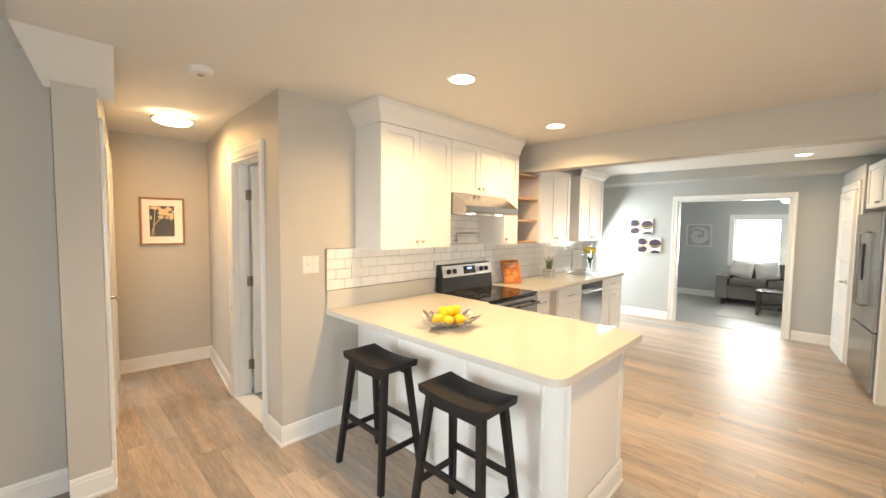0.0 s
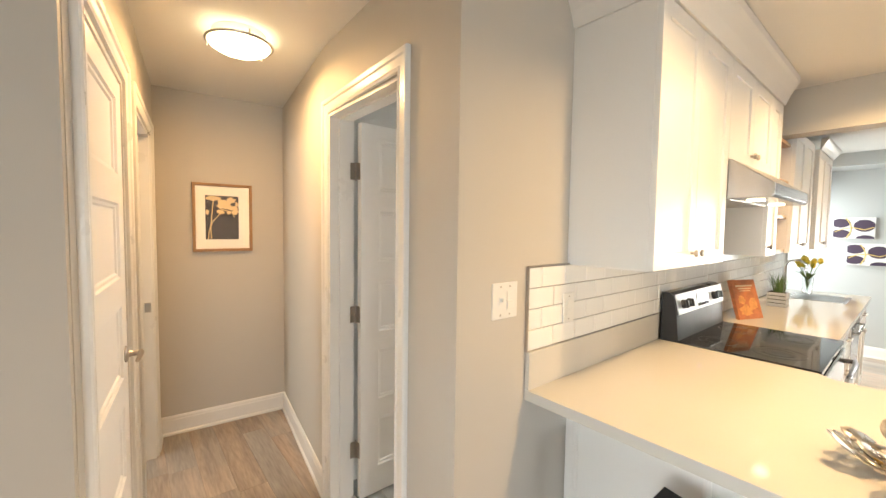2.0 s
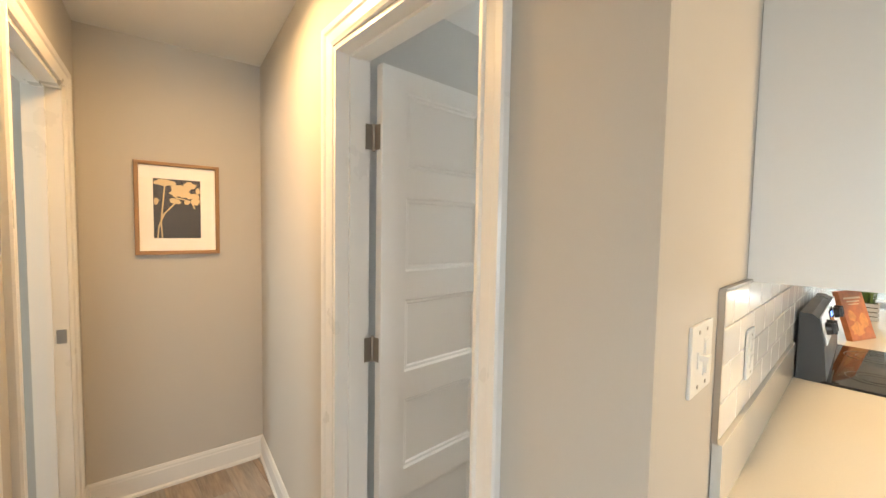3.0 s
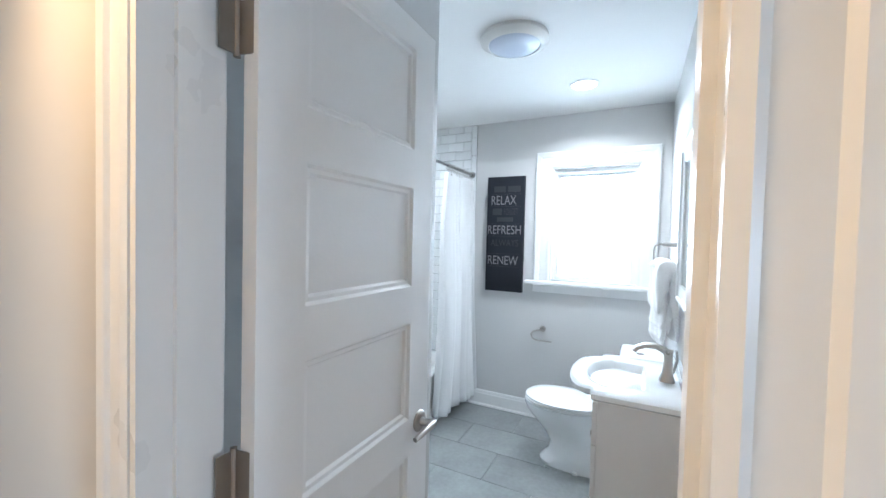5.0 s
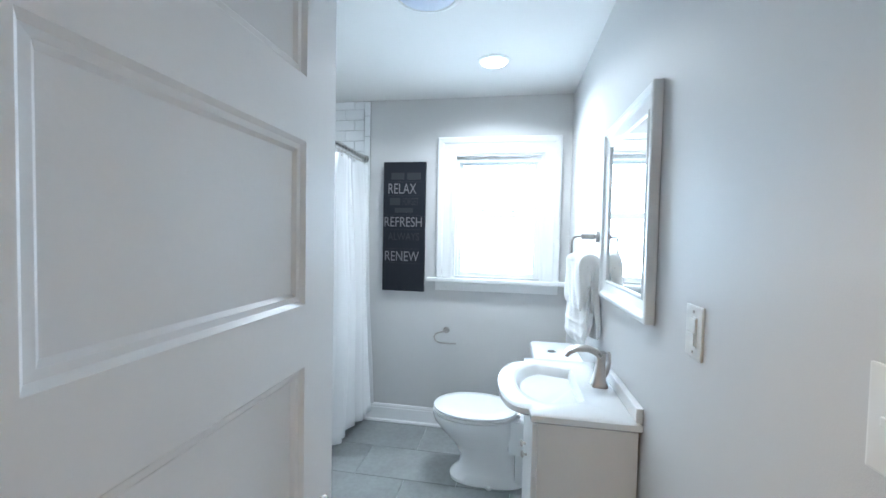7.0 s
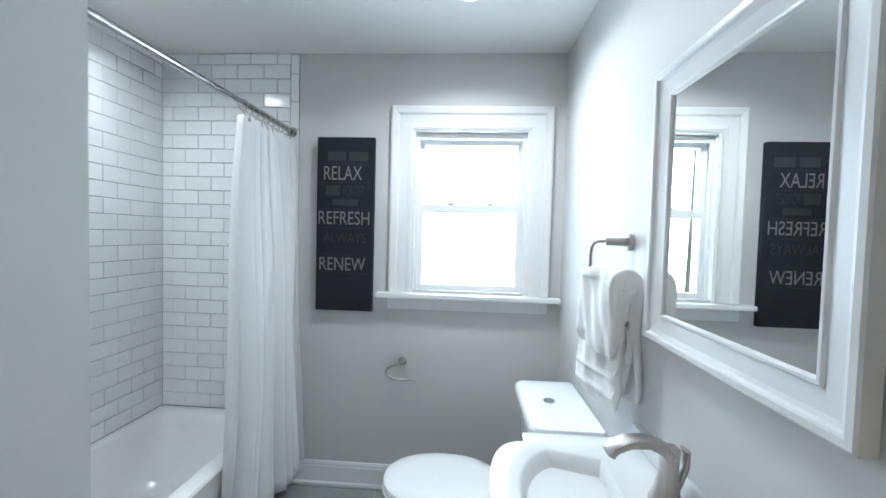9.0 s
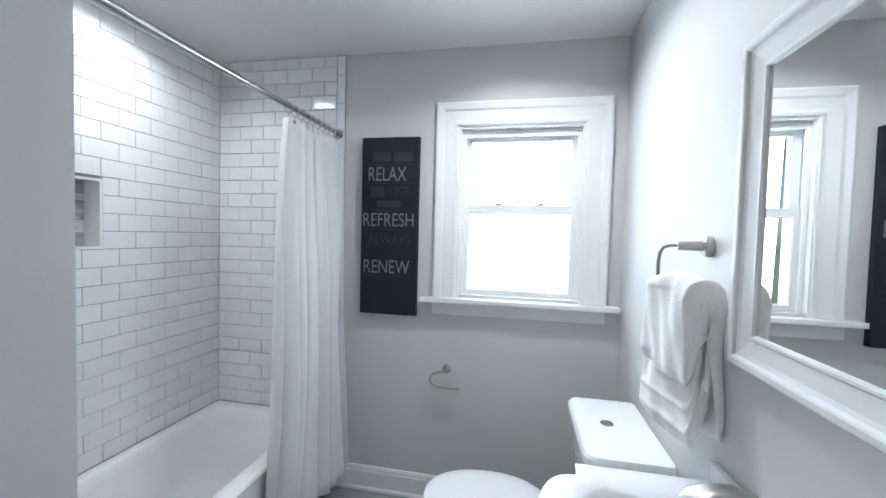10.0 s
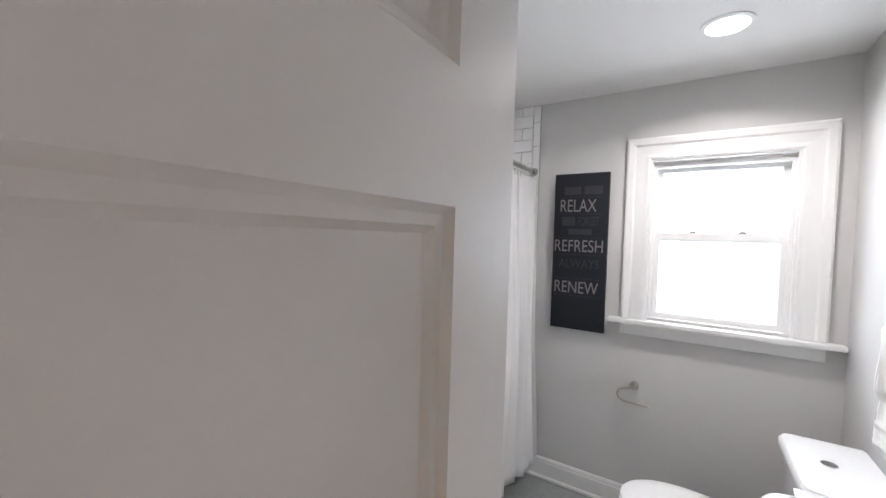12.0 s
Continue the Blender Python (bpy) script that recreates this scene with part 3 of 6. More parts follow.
def lever(parent, m, side, toward):
    """A lever handle on a face: side +1 front, toward +1 or -1 along a."""
    bm = B()
    rings = []
    for r, d in ((0.031, 0.0005), (0.032, 0.004), (0.029, 0.008), (0.014, 0.012), (0.0105, 0.02), (0.0105, 0.048)):
        rings.append([m @ Vector((0, side * d, 0)) + (m.to_3x3() @ p) for p in circle((0, 0, 0), r, 20, Vector((1, 0, 0)), Vector((0, 0, 1)))])
    loft(bm, rings)
    pts = [m @ Vector((toward * a, side * d, z)) for a, d, z in ((-0.012, 0.047, 0), (0.012, 0.049, 0.001), (0.04, 0.051, 0.002), (0.07, 0.050, 0.0), (0.098, 0.047, -0.003))]
    tube(bm, pts, [0.010, 0.0115, 0.009, 0.0085, 0.007], 12)
    return part("door_handle", bm, M_NICKEL, parent, "brushed nickel lever handle", smooth=True)


def hinge(parent, pin, z, arm, leaf):
    """Two leaves and a knuckle; arm and leaf are the directions of the two leaves."""
    bm = B()
    pin = Vector((*pin, 0))
    for d in (Vector((*arm, 0)), Vector((*leaf, 0))):
        n = Vector((-d.y, d.x, 0))
        fm = axes(pin + Vector((0, 0, z)), d, n)
        bx(bm, 0.0, 0.032, -0.0015, 0.0015, -0.044, 0.044, fm)
    tube(bm, [pin + Vector((0, 0, z - 0.048)), pin + Vector((0, 0, z + 0.048))], 0.006, 10)
    return part("hinge", bm, M_HINGE, parent, "brushed nickel hinge")


bath_door = thing("door_1", (0.16, 1.0, 0), "white five-panel bathroom door standing open at a right angle", "door", kind="structure")
DM = axes((0.168, 0.962, 0), (1, 0, 0), (0, -1, 0))
door_leaf(bath_door, DM, 0.605, 2.03, 0.015)
lever(bath_door, axes((0.722, 0.962, 0.905), (1, 0, 0), (0, -1, 0)), 1, -1)
lever(bath_door, axes((0.722, 0.997, 0.905), (1, 0, 0), (0, -1, 0)), -1, 1)
for z in (1.795, 1.032, 0.28):
    hinge(bath_door, (0.161, 1.006), z, (-1, 0.02), (0.25, -1))
closet = thing("door_2", LM @ Vector((0.5, 0, 0)), "white five-panel closet door, closed", "door", kind="structure")
CM = LM @ axes((D1[0] + 0.016, -0.004, 0), (1, 0, 0), (0, 1, 0))
door_leaf(closet, CM, D1[1] - D1[0] - 0.032, 2.02)
lever(closet, CM @ axes((D1[1] - D1[0] - 0.09, 0, 1.0), (1, 0, 0), (0, 1, 0)), 1, -1)
for z in (1.82, 1.12, 0.28):
    bm = B()
    bx(bm, -0.010, 0.036, 0.001, 0.005, z - 0.045, z + 0.045, CM)
    tube(bm, [CM @ Vector((-0.004, 0.007, z - 0.048)), CM @ Vector((-0.004, 0.007, z + 0.048))], 0.006)
    part("hinge", bm, M_HINGE, closet, "brushed nickel hinge")
# strike plate on the second opening
bm = B()
bx(bm, D2[1] - 0.0165, D2[1] - 0.0135, -0.040, -0.008, 0.95, 1.01, LM)
solid("strike_plate", bm, M_NICKEL, "small brushed nickel strike plate on the door lining", "strike plate")

# ---- hall things ----
pic = thing("framed_print", HM @ Vector((-0.422, 2.345, 1.30)), "oak framed print of tan leaves on charcoal in a cream mat", "picture")
PM = HM @ axes((0, 2.36, 0), (1, 0, 0), (0, -1, 0))
bm = B()
sweep(bm, -0.598, -0.250, 1.328, 1.786, [(0, 0.004), (0, 0.024), (0.004, 0.03), (0.018, 0.03), (0.020, 0.026), (0.020, 0.002)], PM)
part("frame", bm, M_OAK, pic, "oak picture frame")
bm = B()
bx(bm, -0.60, -0.248, 0.003, 0.012, 1.326, 1.788, PM)
part("mat_board", bm, M_MATBOARD, pic, "cream mat board")
bm = B()
bx(bm, -0.537, -0.322, 0.0122, 0.0135, 1.397, 1.718, PM)
part("print", bm, M_PRINTDARK, pic, "charcoal print")
bm = B()
rng = random.Random(4)


def blot(bm, ca, cz, ra, rz, seed, m, d0=0.0137, d1=0.0143, n=18):
    r = random.Random(seed)
    k = [1 + r.uniform(-0.22, 0.22) for _ in range(n)]
    lo = [m @ Vector((ca + ra * k[i] * math.cos(2 * math.pi * i / n), d0, cz + rz * k[i] * math.sin(2 * math.pi * i / n))) for i in range(n)]
    hi = [m @ Vector((ca + ra * k[i] * math.cos(2 * math.pi * i / n), d1, cz + rz * k[i] * math.sin(2 * math.pi * i / n))) for i in range(n)]
    loft(bm, [lo, hi])


for i, (ca, cz, ra, rz) in enumerate([(-0.487, 1.698, 0.045, 0.018), (-0.418, 1.655, 0.048, 0.035), (-0.372, 1.69, 0.028, 0.018), (-0.360, 1.63, 0.034, 0.016), (-0.44, 1.60, 0.026, 0.016), (-0.345, 1.60, 0.020, 0.02), (-0.386, 1.595, 0.014, 0.012), (-0.335, 1.66, 0.011, 0.02), (-0.524, 1.595, 0.011, 0.02)]):
    blot(bm, ca, cz, ra, rz, i, PM)
for pts in ([(-0.50, 1.40), (-0.505, 1.48), (-0.498, 1.56), (-0.485, 1.69)], [(-0.52, 1.40), (-0.515, 1.46), (-0.49, 1.53), (-0.44, 1.59)], [(-0.44, 1.62), (-0.40, 1.61), (-0.365, 1.60), (-0.35, 1.56)]):
    tube(bm, [PM @ Vector((a, 0.0137, z)) for a, z in pts], 0.0035, 6)
part("motif", bm, M_PRINTTAN, pic, "tan leaf shapes")
bm = B()
bx(bm, -0.60, -0.248, 0.017, 0.019, 1.326, 1.788, PM)
g = part("glazing", bm, M_GLASS, pic)
g.visible_shadow = False

hall_light = thing("flush_ceiling_light", (-0.337, 1.262, 2.34), "round flush hall light with a nickel ring, lit", "ceiling light")
bm = B()
loft(bm, [circle((-0.337, 1.262, z), r, 40) for r, z in ((0.12, 2.4395), (0.122, 2.410), (0.118, 2.401))])
part("base", bm, M_TRIM, hall_light, smooth=True)
bm = B()
loft(bm, [circle((-0.337, 1.262, z), r, 40) for r, z in ((0.138, 2.400), (0.137, 2.388), (0.13, 2.373), (0.108, 2.360), (0.066, 2.352), (0.02, 2.350))])
part("diffuser", bm, M_LENS_HALL, hall_light, "glowing white glass diffuser", smooth=True)
bm = B()
ring_pts = [circle((-0.337, 1.262, 2.390), 0.146, 40)[i % 40] for i in range(41)]
tube(bm, ring_pts, 0.007, 8, cap=False)
for a in (0.6, 2.7, 4.8):
    x, y = -0.337 + 0.146 * math.cos(a), 1.262 + 0.146 * math.sin(a)
    tube(bm, [(x, y, 2.415), (x, y, 2.368)], 0.004, 6)
part("ring", bm, M_NICKEL, hall_light, "brushed nickel ring", smooth=True)

smoke = thing("smoke_detector", (-0.446, 0.01, 2.40), "round white smoke detector on the ceiling", "smoke detector")
bm = B()
loft(bm, [circle((-0.446, 0.01, z), r, 32) for r, z in ((0.068, 2.4395), (0.068, 2.425), (0.060, 2.408), (0.040, 2.402))])
part("body", bm, M_PLASTIC, smoke, smooth=True)
bm = B()
disc(bm, (-0.446, 0.01, 2.398), 0.018, 0.005, n=16)
part("vent", bm, mat("grey_plastic", (0.35, 0.35, 0.35), 0.5), smoke, "grey sensor vent")


def plate(name, m, w, h, kinds, label):
    """A wall plate on m's plane (a, z centred), with toggles, rockers or sockets."""
    t = thing(name, m @ Vector((0, 0, 0)), label, "switch plate")
    bm = B()
    bx(bm, -w / 2, w / 2, 0.0, 0.006, -h / 2, h / 2, m, bev=0.003)
    part("cover", bm, M_PLASTIC, t)
    n = len(kinds)
    for i, k in enumerate(kinds):
        a = (i - (n - 1) / 2) * 0.046
        bm = B()
        if k == "rocker":
            bx(bm, a - 0.017, a + 0.017, 0.006, 0.0075, -0.034, 0.034, m)
            bx(bm, a - 0.015, a + 0.015, 0.0075, 0.012, -0.030, 0.0, m, bev=0.002)
            bx(bm, a - 0.015, a + 0.015, 0.0075, 0.0095, 0.0, 0.030, m, bev=0.001)
            part("rocker", bm, M_PLASTIC, t)
        elif k == "toggle":
            bx(bm, a - 0.008, a + 0.008, 0.006, 0.008, -0.014, 0.014, m)
            bx(bm, a - 0.005, a + 0.005, 0.008, 0.022, -0.001, 0.010, m, bev=0.002)
            part("toggle", bm, M_PLASTIC, t)
        else:
            for z in (-0.020, 0.020):
                bx(bm, a - 0.016, a + 0.016, 0.006, 0.0085, z - 0.014, z + 0.014, m, bev=0.001)
            part("socket", bm, M_PLASTIC, t)
        for z in (-h / 2 + 0.014, h / 2 - 0.014):
            bm = B()
            bx(bm, a - 0.003, a + 0.003, 0.006, 0.0072, z - 0.003, z + 0.003, m)
            part("screw", bm, M_NICKEL, t)


plate("light_switch", axes((0.216, 0, 1.256), (1, 0, 0), (0, -1, 0)), 0.125, 0.125, ["toggle", "rocker"], "white two-gang light switch on the kitchen wall")
plate("light_switch", axes((0.512, BW_S, 1.242), (-1, 0, 0), (0, 1, 0)), 0.125, 0.122, ["toggle", "rocker"], "white two-gang switch by the bathroom door")
plate("light_switch", axes((1.000, BW_S, 1.232), (-1, 0, 0), (0, 1, 0)), 0.074, 0.118, ["rocker"], "white single outlet plate beside the mirror")


def downlight(x, y, lens, label):
    t = thing("recessed_downlight", (x, y, 2.43), label, "ceiling light", "recessed lights")
    bm = B()
    loft(bm, [circle((x, y, z), r, 36) for r, z in ((0.092, 2.4395), (0.092, 2.435), (0.075, 2.431), (0.072, 2.4385))], cap=False)
    part("trim", bm, M_PLASTIC, t, "white trim ring", smooth=True)
    bm = B()
    disc(bm, (x, y, 2.4325), 0.073, 0.004, n=32)
    part("lens", bm, lens, t, "glowing white lens")


for x, y in KITCHEN_LIGHTS + DINING_LIGHTS:
    downlight(x, y, M_LENS_WARM, "round recessed kitchen downlight, lit")
for x, y in [(2.32, 0.735), (2.147, 2.195)]:
    downlight(x, y, M_LENS_COOL, "round recessed bathroom downlight, lit")

# ---- kitchen ----
KF = axes((0, 0, 0), (1, 0, 0), (0, -1, 0))      # kitchen wall frame: a = x, d = out of the wall


def shaker(parent, m, a0, a1, z0, z1, d, knob=None, name="cabinet_door"):
    """A shaker front: a frame with a recessed panel, its back at depth d."""
    bm = B()
    s = min(0.058, (z1 - z0) * 0.3)
    sweep(bm, a0, a1, z0, z1, [(0, d), (0, d + 0.0188), (-0.0012, d + 0.020), (-s + 0.0012, d + 0.020), (-s, d + 0.0188), (-s, d)], m)
    ob = part(name, bm, M_CAB, parent)
    bm = B()
    bx(bm, a0 + s - 0.003, a1 - s + 0.003, d + 0.001, d + 0.010, z0 + s - 0.003, z1 - s + 0.003, m)
    part("panel", bm, M_CAB, ob).location = (0, 0, 0)
    if knob:
        bm = B()
        if len(knob) == 2:
            rings = [[m @ (Vector((knob[0], d + 0.020 + h, knob[1])) + p) for p in circle((0, 0, 0), r, 14, Vector((1, 0, 0)), Vector((0, 0, 1)))]
                     for r, h in ((0.006, 0), (0.006, 0.012), (0.014, 0.016), (0.015, 0.022), (0.010, 0.027))]
            loft(bm, rings)
            k = part("knob", bm, M_NICKEL, ob, "brushed nickel knob", smooth=True)
        else:
            a, z, w = knob
            tube(bm, [m @ Vector((a - w / 2, d + 0.02, z)), m @ Vector((a - w / 2, d + 0.044, z)), m @ Vector((a + w / 2, d + 0.044, z)), m @ Vector((a + w / 2, d + 0.02, z))], 0.005, 8)
            k = part("pull", bm, M_NICKEL, ob, "brushed nickel bar pull", smooth=True)
        k.location = (0, 0, 0)
    return ob


def upper_cabinet(a0, a1, z0, z1, doors, depth=0.33, label="white shaker wall cabinet", knob_low=True):
    t = thing("wall_cabinet", ((a0 + a1) / 2, -0.01, z0), label, "cabinet", "kitchen wall cabinets")
    bm = B()
    bx(bm, a0, a1, 0.001, depth - 0.021, z0, z1, KF)
    part("carcass", bm, M_CAB, t)
    w = (a1 - a0) / doors
    for i in range(doors):
        x0, x1 = a0 + i * w + 0.002, a0 + (i + 1) * w - 0.002
        kx = (x1 - 0.03 if i == 0 else x0 + 0.03) if doors == 2 else x0 + 0.03
        shaker(t, KF, x0, x1, z0 + 0.002, z1 - 0.002, depth - 0.0205, (kx, z0 + 0.055))
    return t


UZ0, UZ1 = 1.362, 2.285
upper_cabinet(0.592, 1.338, UZ0, UZ1, 2, label="white two-door shaker wall cabinet beside the range hood")
upper_cabinet(1.341, 2.118, 1.835, UZ1, 2, label="white two-door shaker cabinet above the range hood")
upper_cabinet(2.121, 2.372, UZ0, UZ1, 1, label="narrow white shaker wall cabinet beside the range hood")
upper_cabinet(2.822, 3.555, UZ0, 2.22, 2, label="white shaker wall cabinet beyond the beam")
upper_cabinet(3.83, 4.60, UZ0, 2.22, 2, label="white shaker wall cabinet near the sink")
# crown moulding over the cabinets
CROWN = [(0.0, 0), (0.008, 0), (0.012, 0.012), (0.030, 0.055), (0.058, 0.105), (0.068, 0.118), (0.070, 0.152), (0.0, 0.152)]
bm = B()
extrude_profile(bm, CROWN, (0.592, -0.33, UZ1 + 0.001), (2.372, -0.33, UZ1 + 0.001), (0, -1, 0), ends=(-1, 0))
extrude_profile(bm, CROWN, (0.592, -0.001, UZ1 + 0.001), (0.592, -0.33, UZ1 + 0.001), (-1, 0, 0), ends=(0, -1))
bx(bm, 0.594, 2.372, -0.328, -0.001, UZ1 + 0.002, CEIL - 0.001)
structure("trim_crown", bm, M_CAB, "white crown moulding over the wall cabinets", "crown moulding")
bm = B()
extrude_profile(bm, [(d * 0.8, z * 0.6) for d, z in CROWN], (3.83, -0.33, 2.221), (4.60, -0.33, 2.221), (0, -1, 0), ends=(-1, -1))
extrude_profile(bm, [(d * 0.8, z * 0.6) for d, z in CROWN], (4.60, -0.33, 2.221), (4.60, -0.001, 2.221), (1, 0, 0), ends=(-1, 0))
structure("trim_crown_2", bm, M_CAB, "white crown moulding over the far wall cabinet", "crown moulding")
# open shelf at the end
t = thing("open_shelf", (2.48, -0.15, 1.362), "narrow open shelf unit with warm wood boards", "shelf")
bm = B()
bx(bm, 2.375, 2.388, -0.31, -0.001, UZ0, 2.14)
part("side_panel", bm, M_CAB, t)
bm = B()
bx(bm, 2.388, 2.820, -0.012, -0.001, UZ0, 2.14)
part("back_panel", bm, M_SHELF, t, "warm wood back")
for z in (1.365, 1.60, 1.84, 2.10):
    bm = B()
    bx(bm, 2.389, 2.819, -0.30, -0.0125, z, z + 0.022, bev=0.002)
    part("shelf_board", bm, M_SHELF, t, "warm wood board")

# range hood
t = thing("range_hood", (1.73, -0.2, 1.66), "stainless steel under-cabinet range hood", "range hood")
bm = B()
prof = [(0.001, 1.655), (0.001, 1.834), (0.34, 1.834), (0.50, 1.715), (0.50, 1.668), (0.49, 1.655)]
vs0 = [bm.verts.new((1.345, -d, z)) for d, z in prof]
vs1 = [bm.verts.new((2.112, -d, z)) for d, z in prof]
bm.faces.new(vs0)
bm.faces.new(vs1[::-1])
for i in range(len(prof)):
    j = (i + 1) % len(prof)
    bm.faces.new((vs0[i], vs0[j], vs1[j], vs1[i]))
part("body", bm, M_STEEL, t, "brushed stainless steel body", bev=0.003)
for x in (1.52, 1.93):
    bm = B()
    disc(bm, (x, -0.40, 1.650), 0.035, 0.006, n=20)
    part("lamp_lens", bm, M_LENS_HOOD, t, "glowing lamp lens")
bm = B()
bx(bm, 1.40, 2.06, -0.33, -0.06, 1.6505, 1.656)
part("filter", bm, M_NICKEL, t, "grey metal grease filter")
# pot filler tap over the range
t = thing("pot_filler", (1.78, -0.01, 1.40), "folded chrome pot filler tap on the backsplash", "tap")
bm = B()
tube(bm, [(1.72, -0.012, 1.40), (1.72, -0.05, 1.40)], 0.016, 12)
tube(bm, [(1.72, -0.05, 1.38), (1.72, -0.05, 1.47), (1.74, -0.06, 1.475), (2.0, -0.10, 1.475)], 0.008, 8)
part("arm", bm, M_CHROME, t, smooth=True)
bm = B()
tube(bm, [(2.0, -0.10, 1.475), (2.0, -0.10, 1.42)], 0.009, 8)
part("spout", bm, M_CHROME, t, smooth=True)

# peninsula and worktops
def rounded(pts, r, n=6):
    out = []
    k = len(pts)
    for i in range(k):
        p, a, b = Vector(pts[i]), Vector(pts[i - 1]), Vector(pts[(i + 1) % k])
        rr = r.get(i, 0)
        if not rr:
            out.append((p.x, p.y))
            continue
        u, v = (a - p).normalized(), (b - p).normalized()
        for s in range(n + 1):
            w = s / n
            q = p + u * rr * (1 - w) ** 2 + v * rr * w ** 2
            out.append((q.x, q.y))
    return out


pen = thing("kitchen_peninsula", (0.95, -1.0, 0), "white panelled kitchen peninsula with an overhanging breakfast bar", "kitchen island")
bm = B()
bx(bm, 0.615, 1.30, -1.79, -0.002, 0.0, 0.872)
part("body", bm, M_CAB, pen, "white panelled cabinet body")
for x0, x1, y, side in ((0.615, 1.30, -1.79, "end"),):
    bm = B()
    bx(bm, 0.60, 0.66, -1.808, -1.7905, 0, 0.872, bev=0.002)
    bx(bm, 1.245, 1.305, -1.808, -1.7905, 0, 0.872, bev=0.002)
    bx(bm, 0.66, 1.245, -1.803, -1.7905, 0.12, 0.872)
    part("end_panel", bm, M_CAB, pen)
bm = B()
extrude_profile(bm, BASE, (1.305, -1.808, 0), (0.602, -1.808, 0), (0, -1, 0), ends=(0, -1))
extrude_profile(bm, BASE, (0.613, -1.808, 0), (0.613, -0.024, 0), (-1, 0, 0), ends=(-1, 0))
part("base_moulding", bm, M_TRIM, pen)
for y0, y1 in ((-0.50, -0.06), (-1.06, -0.60), (-1.64, -1.16)):
    bm = B()
    sweep(bm, y0, y1, 0.22, 0.80, [(0, 0), (0, 0.004), (0.012, 0.008), (0.022, 0.004), (0.022, 0)], axes((0.615, 0, 0), (0, 1, 0), (-1, 0, 0)))
    part("panel_moulding", bm, M_CAB, pen)
# worktop slab with rounded corners
bm = B()
pts = rounded([(0.335, -0.002), (0.345, -1.885), (1.405, -1.885), (1.415, -0.70), (1.462, -0.655), (1.462, -0.002)], {1: 0.09, 2: 0.06, 3: 0.02})
prism(bm, pts[::-1], 0.874, 0.912)
ws = solid("worktop", bm, M_QUARTZ, "white quartz worktop of the peninsula", "worktop", bev=0.003)
bm = B()
bx(bm, 2.245, 4.66, -0.645, -0.002, 0.874, 0.912, bev=0.003)
solid("worktop", bm, M_QUARTZ, "white quartz worktop beside the range with an inset sink", "worktop")
bm = B()
bx(bm, 0.337, 1.455, -0.020, -0.002, 0.9125, 1.052, bev=0.0015)
solid("upstand", bm, M_QUARTZ, "white quartz upstand along the kitchen wall", "backsplash")


def base_unit(a0, a1, fronts, label):
    t = thing("base_cabinet", ((a0 + a1) / 2, -0.3, 0), label, "cabinet", "kitchen base cabinets")
    bm = B()
    bx(bm, a0, a1, 0.002, 0.598, 0.10, 0.873, KF)
    bx(bm, a0, a1, 0.002, 0.54, 0.0, 0.099, KF)
    part("carcass", bm, M_CAB, t)
    for z0, z1, kind in fronts:
        if kind == "drawer":
            shaker(t, KF, a0 + 0.002, a1 - 0.002, z0, z1, 0.5985, ((a0 + a1) / 2, (z0 + z1) / 2, min(0.12, (a1 - a0) * 0.4)), "drawer")
        else:
            w = (a1 - a0) / 2
            shaker(t, KF, a0 + 0.002, a0 + w - 0.001, z0, z1, 0.5985, (a0 + w - 0.035, z1 - 0.06))
            shaker(t, KF, a0 + w + 0.001, a1 - 0.002, z0, z1, 0.5985, (a0 + w + 0.035, z1 - 0.06))
    return t


DR = [(0.11, 0.40, "drawer"), (0.405, 0.68, "drawer"), (0.685, 0.868, "drawer")]
base_unit(2.247, 2.565, DR, "narrow white drawer unit beside the range")
base_unit(2.765, 3.33, DR, "white three-drawer unit with nickel pulls")
base_unit(3.955, 4.645, [(0.11, 0.70, "doors"), (0.705, 0.868, "drawer")], "white sink base cabinet")
bm = B()
bx(bm, 2.567, 2.763, -0.59, -0.002, 0.0, 0.873)
solid("filler_panel", bm, mat("grey_filler", (0.5, 0.48, 0.45), 0.4), "narrow grey filler panel between base cabinets", "cabinet panel")
t = thing("dishwasher", (3.64, -0.3, 0), "stainless steel dishwasher with a black control strip", "dishwasher")
bm = B()
bx(bm, 3.335, 3.950, -0.595, -0.002, 0.02, 0.872)
part("body", bm, M_BLACK, t)
bm = B()
bx(bm, 3.338, 3.947, -0.622, -0.596, 0.11, 0.80, bev=0.004)
part("door", bm, M_STEEL, t, "brushed steel door")
bm = B()
bx(bm, 3.338, 3.947, -0.622, -0.596, 0.803, 0.868, bev=0.004)
part("control_panel", bm, M_BLACK, t, "black control strip")
bm = B()
tube(bm, [(3.39, -0.622, 0.76), (3.39, -0.65, 0.76), (3.90, -0.65, 0.76), (3.90, -0.622, 0.76)], 0.008, 8)
part("handle", bm, M_STEEL, t, smooth=True)

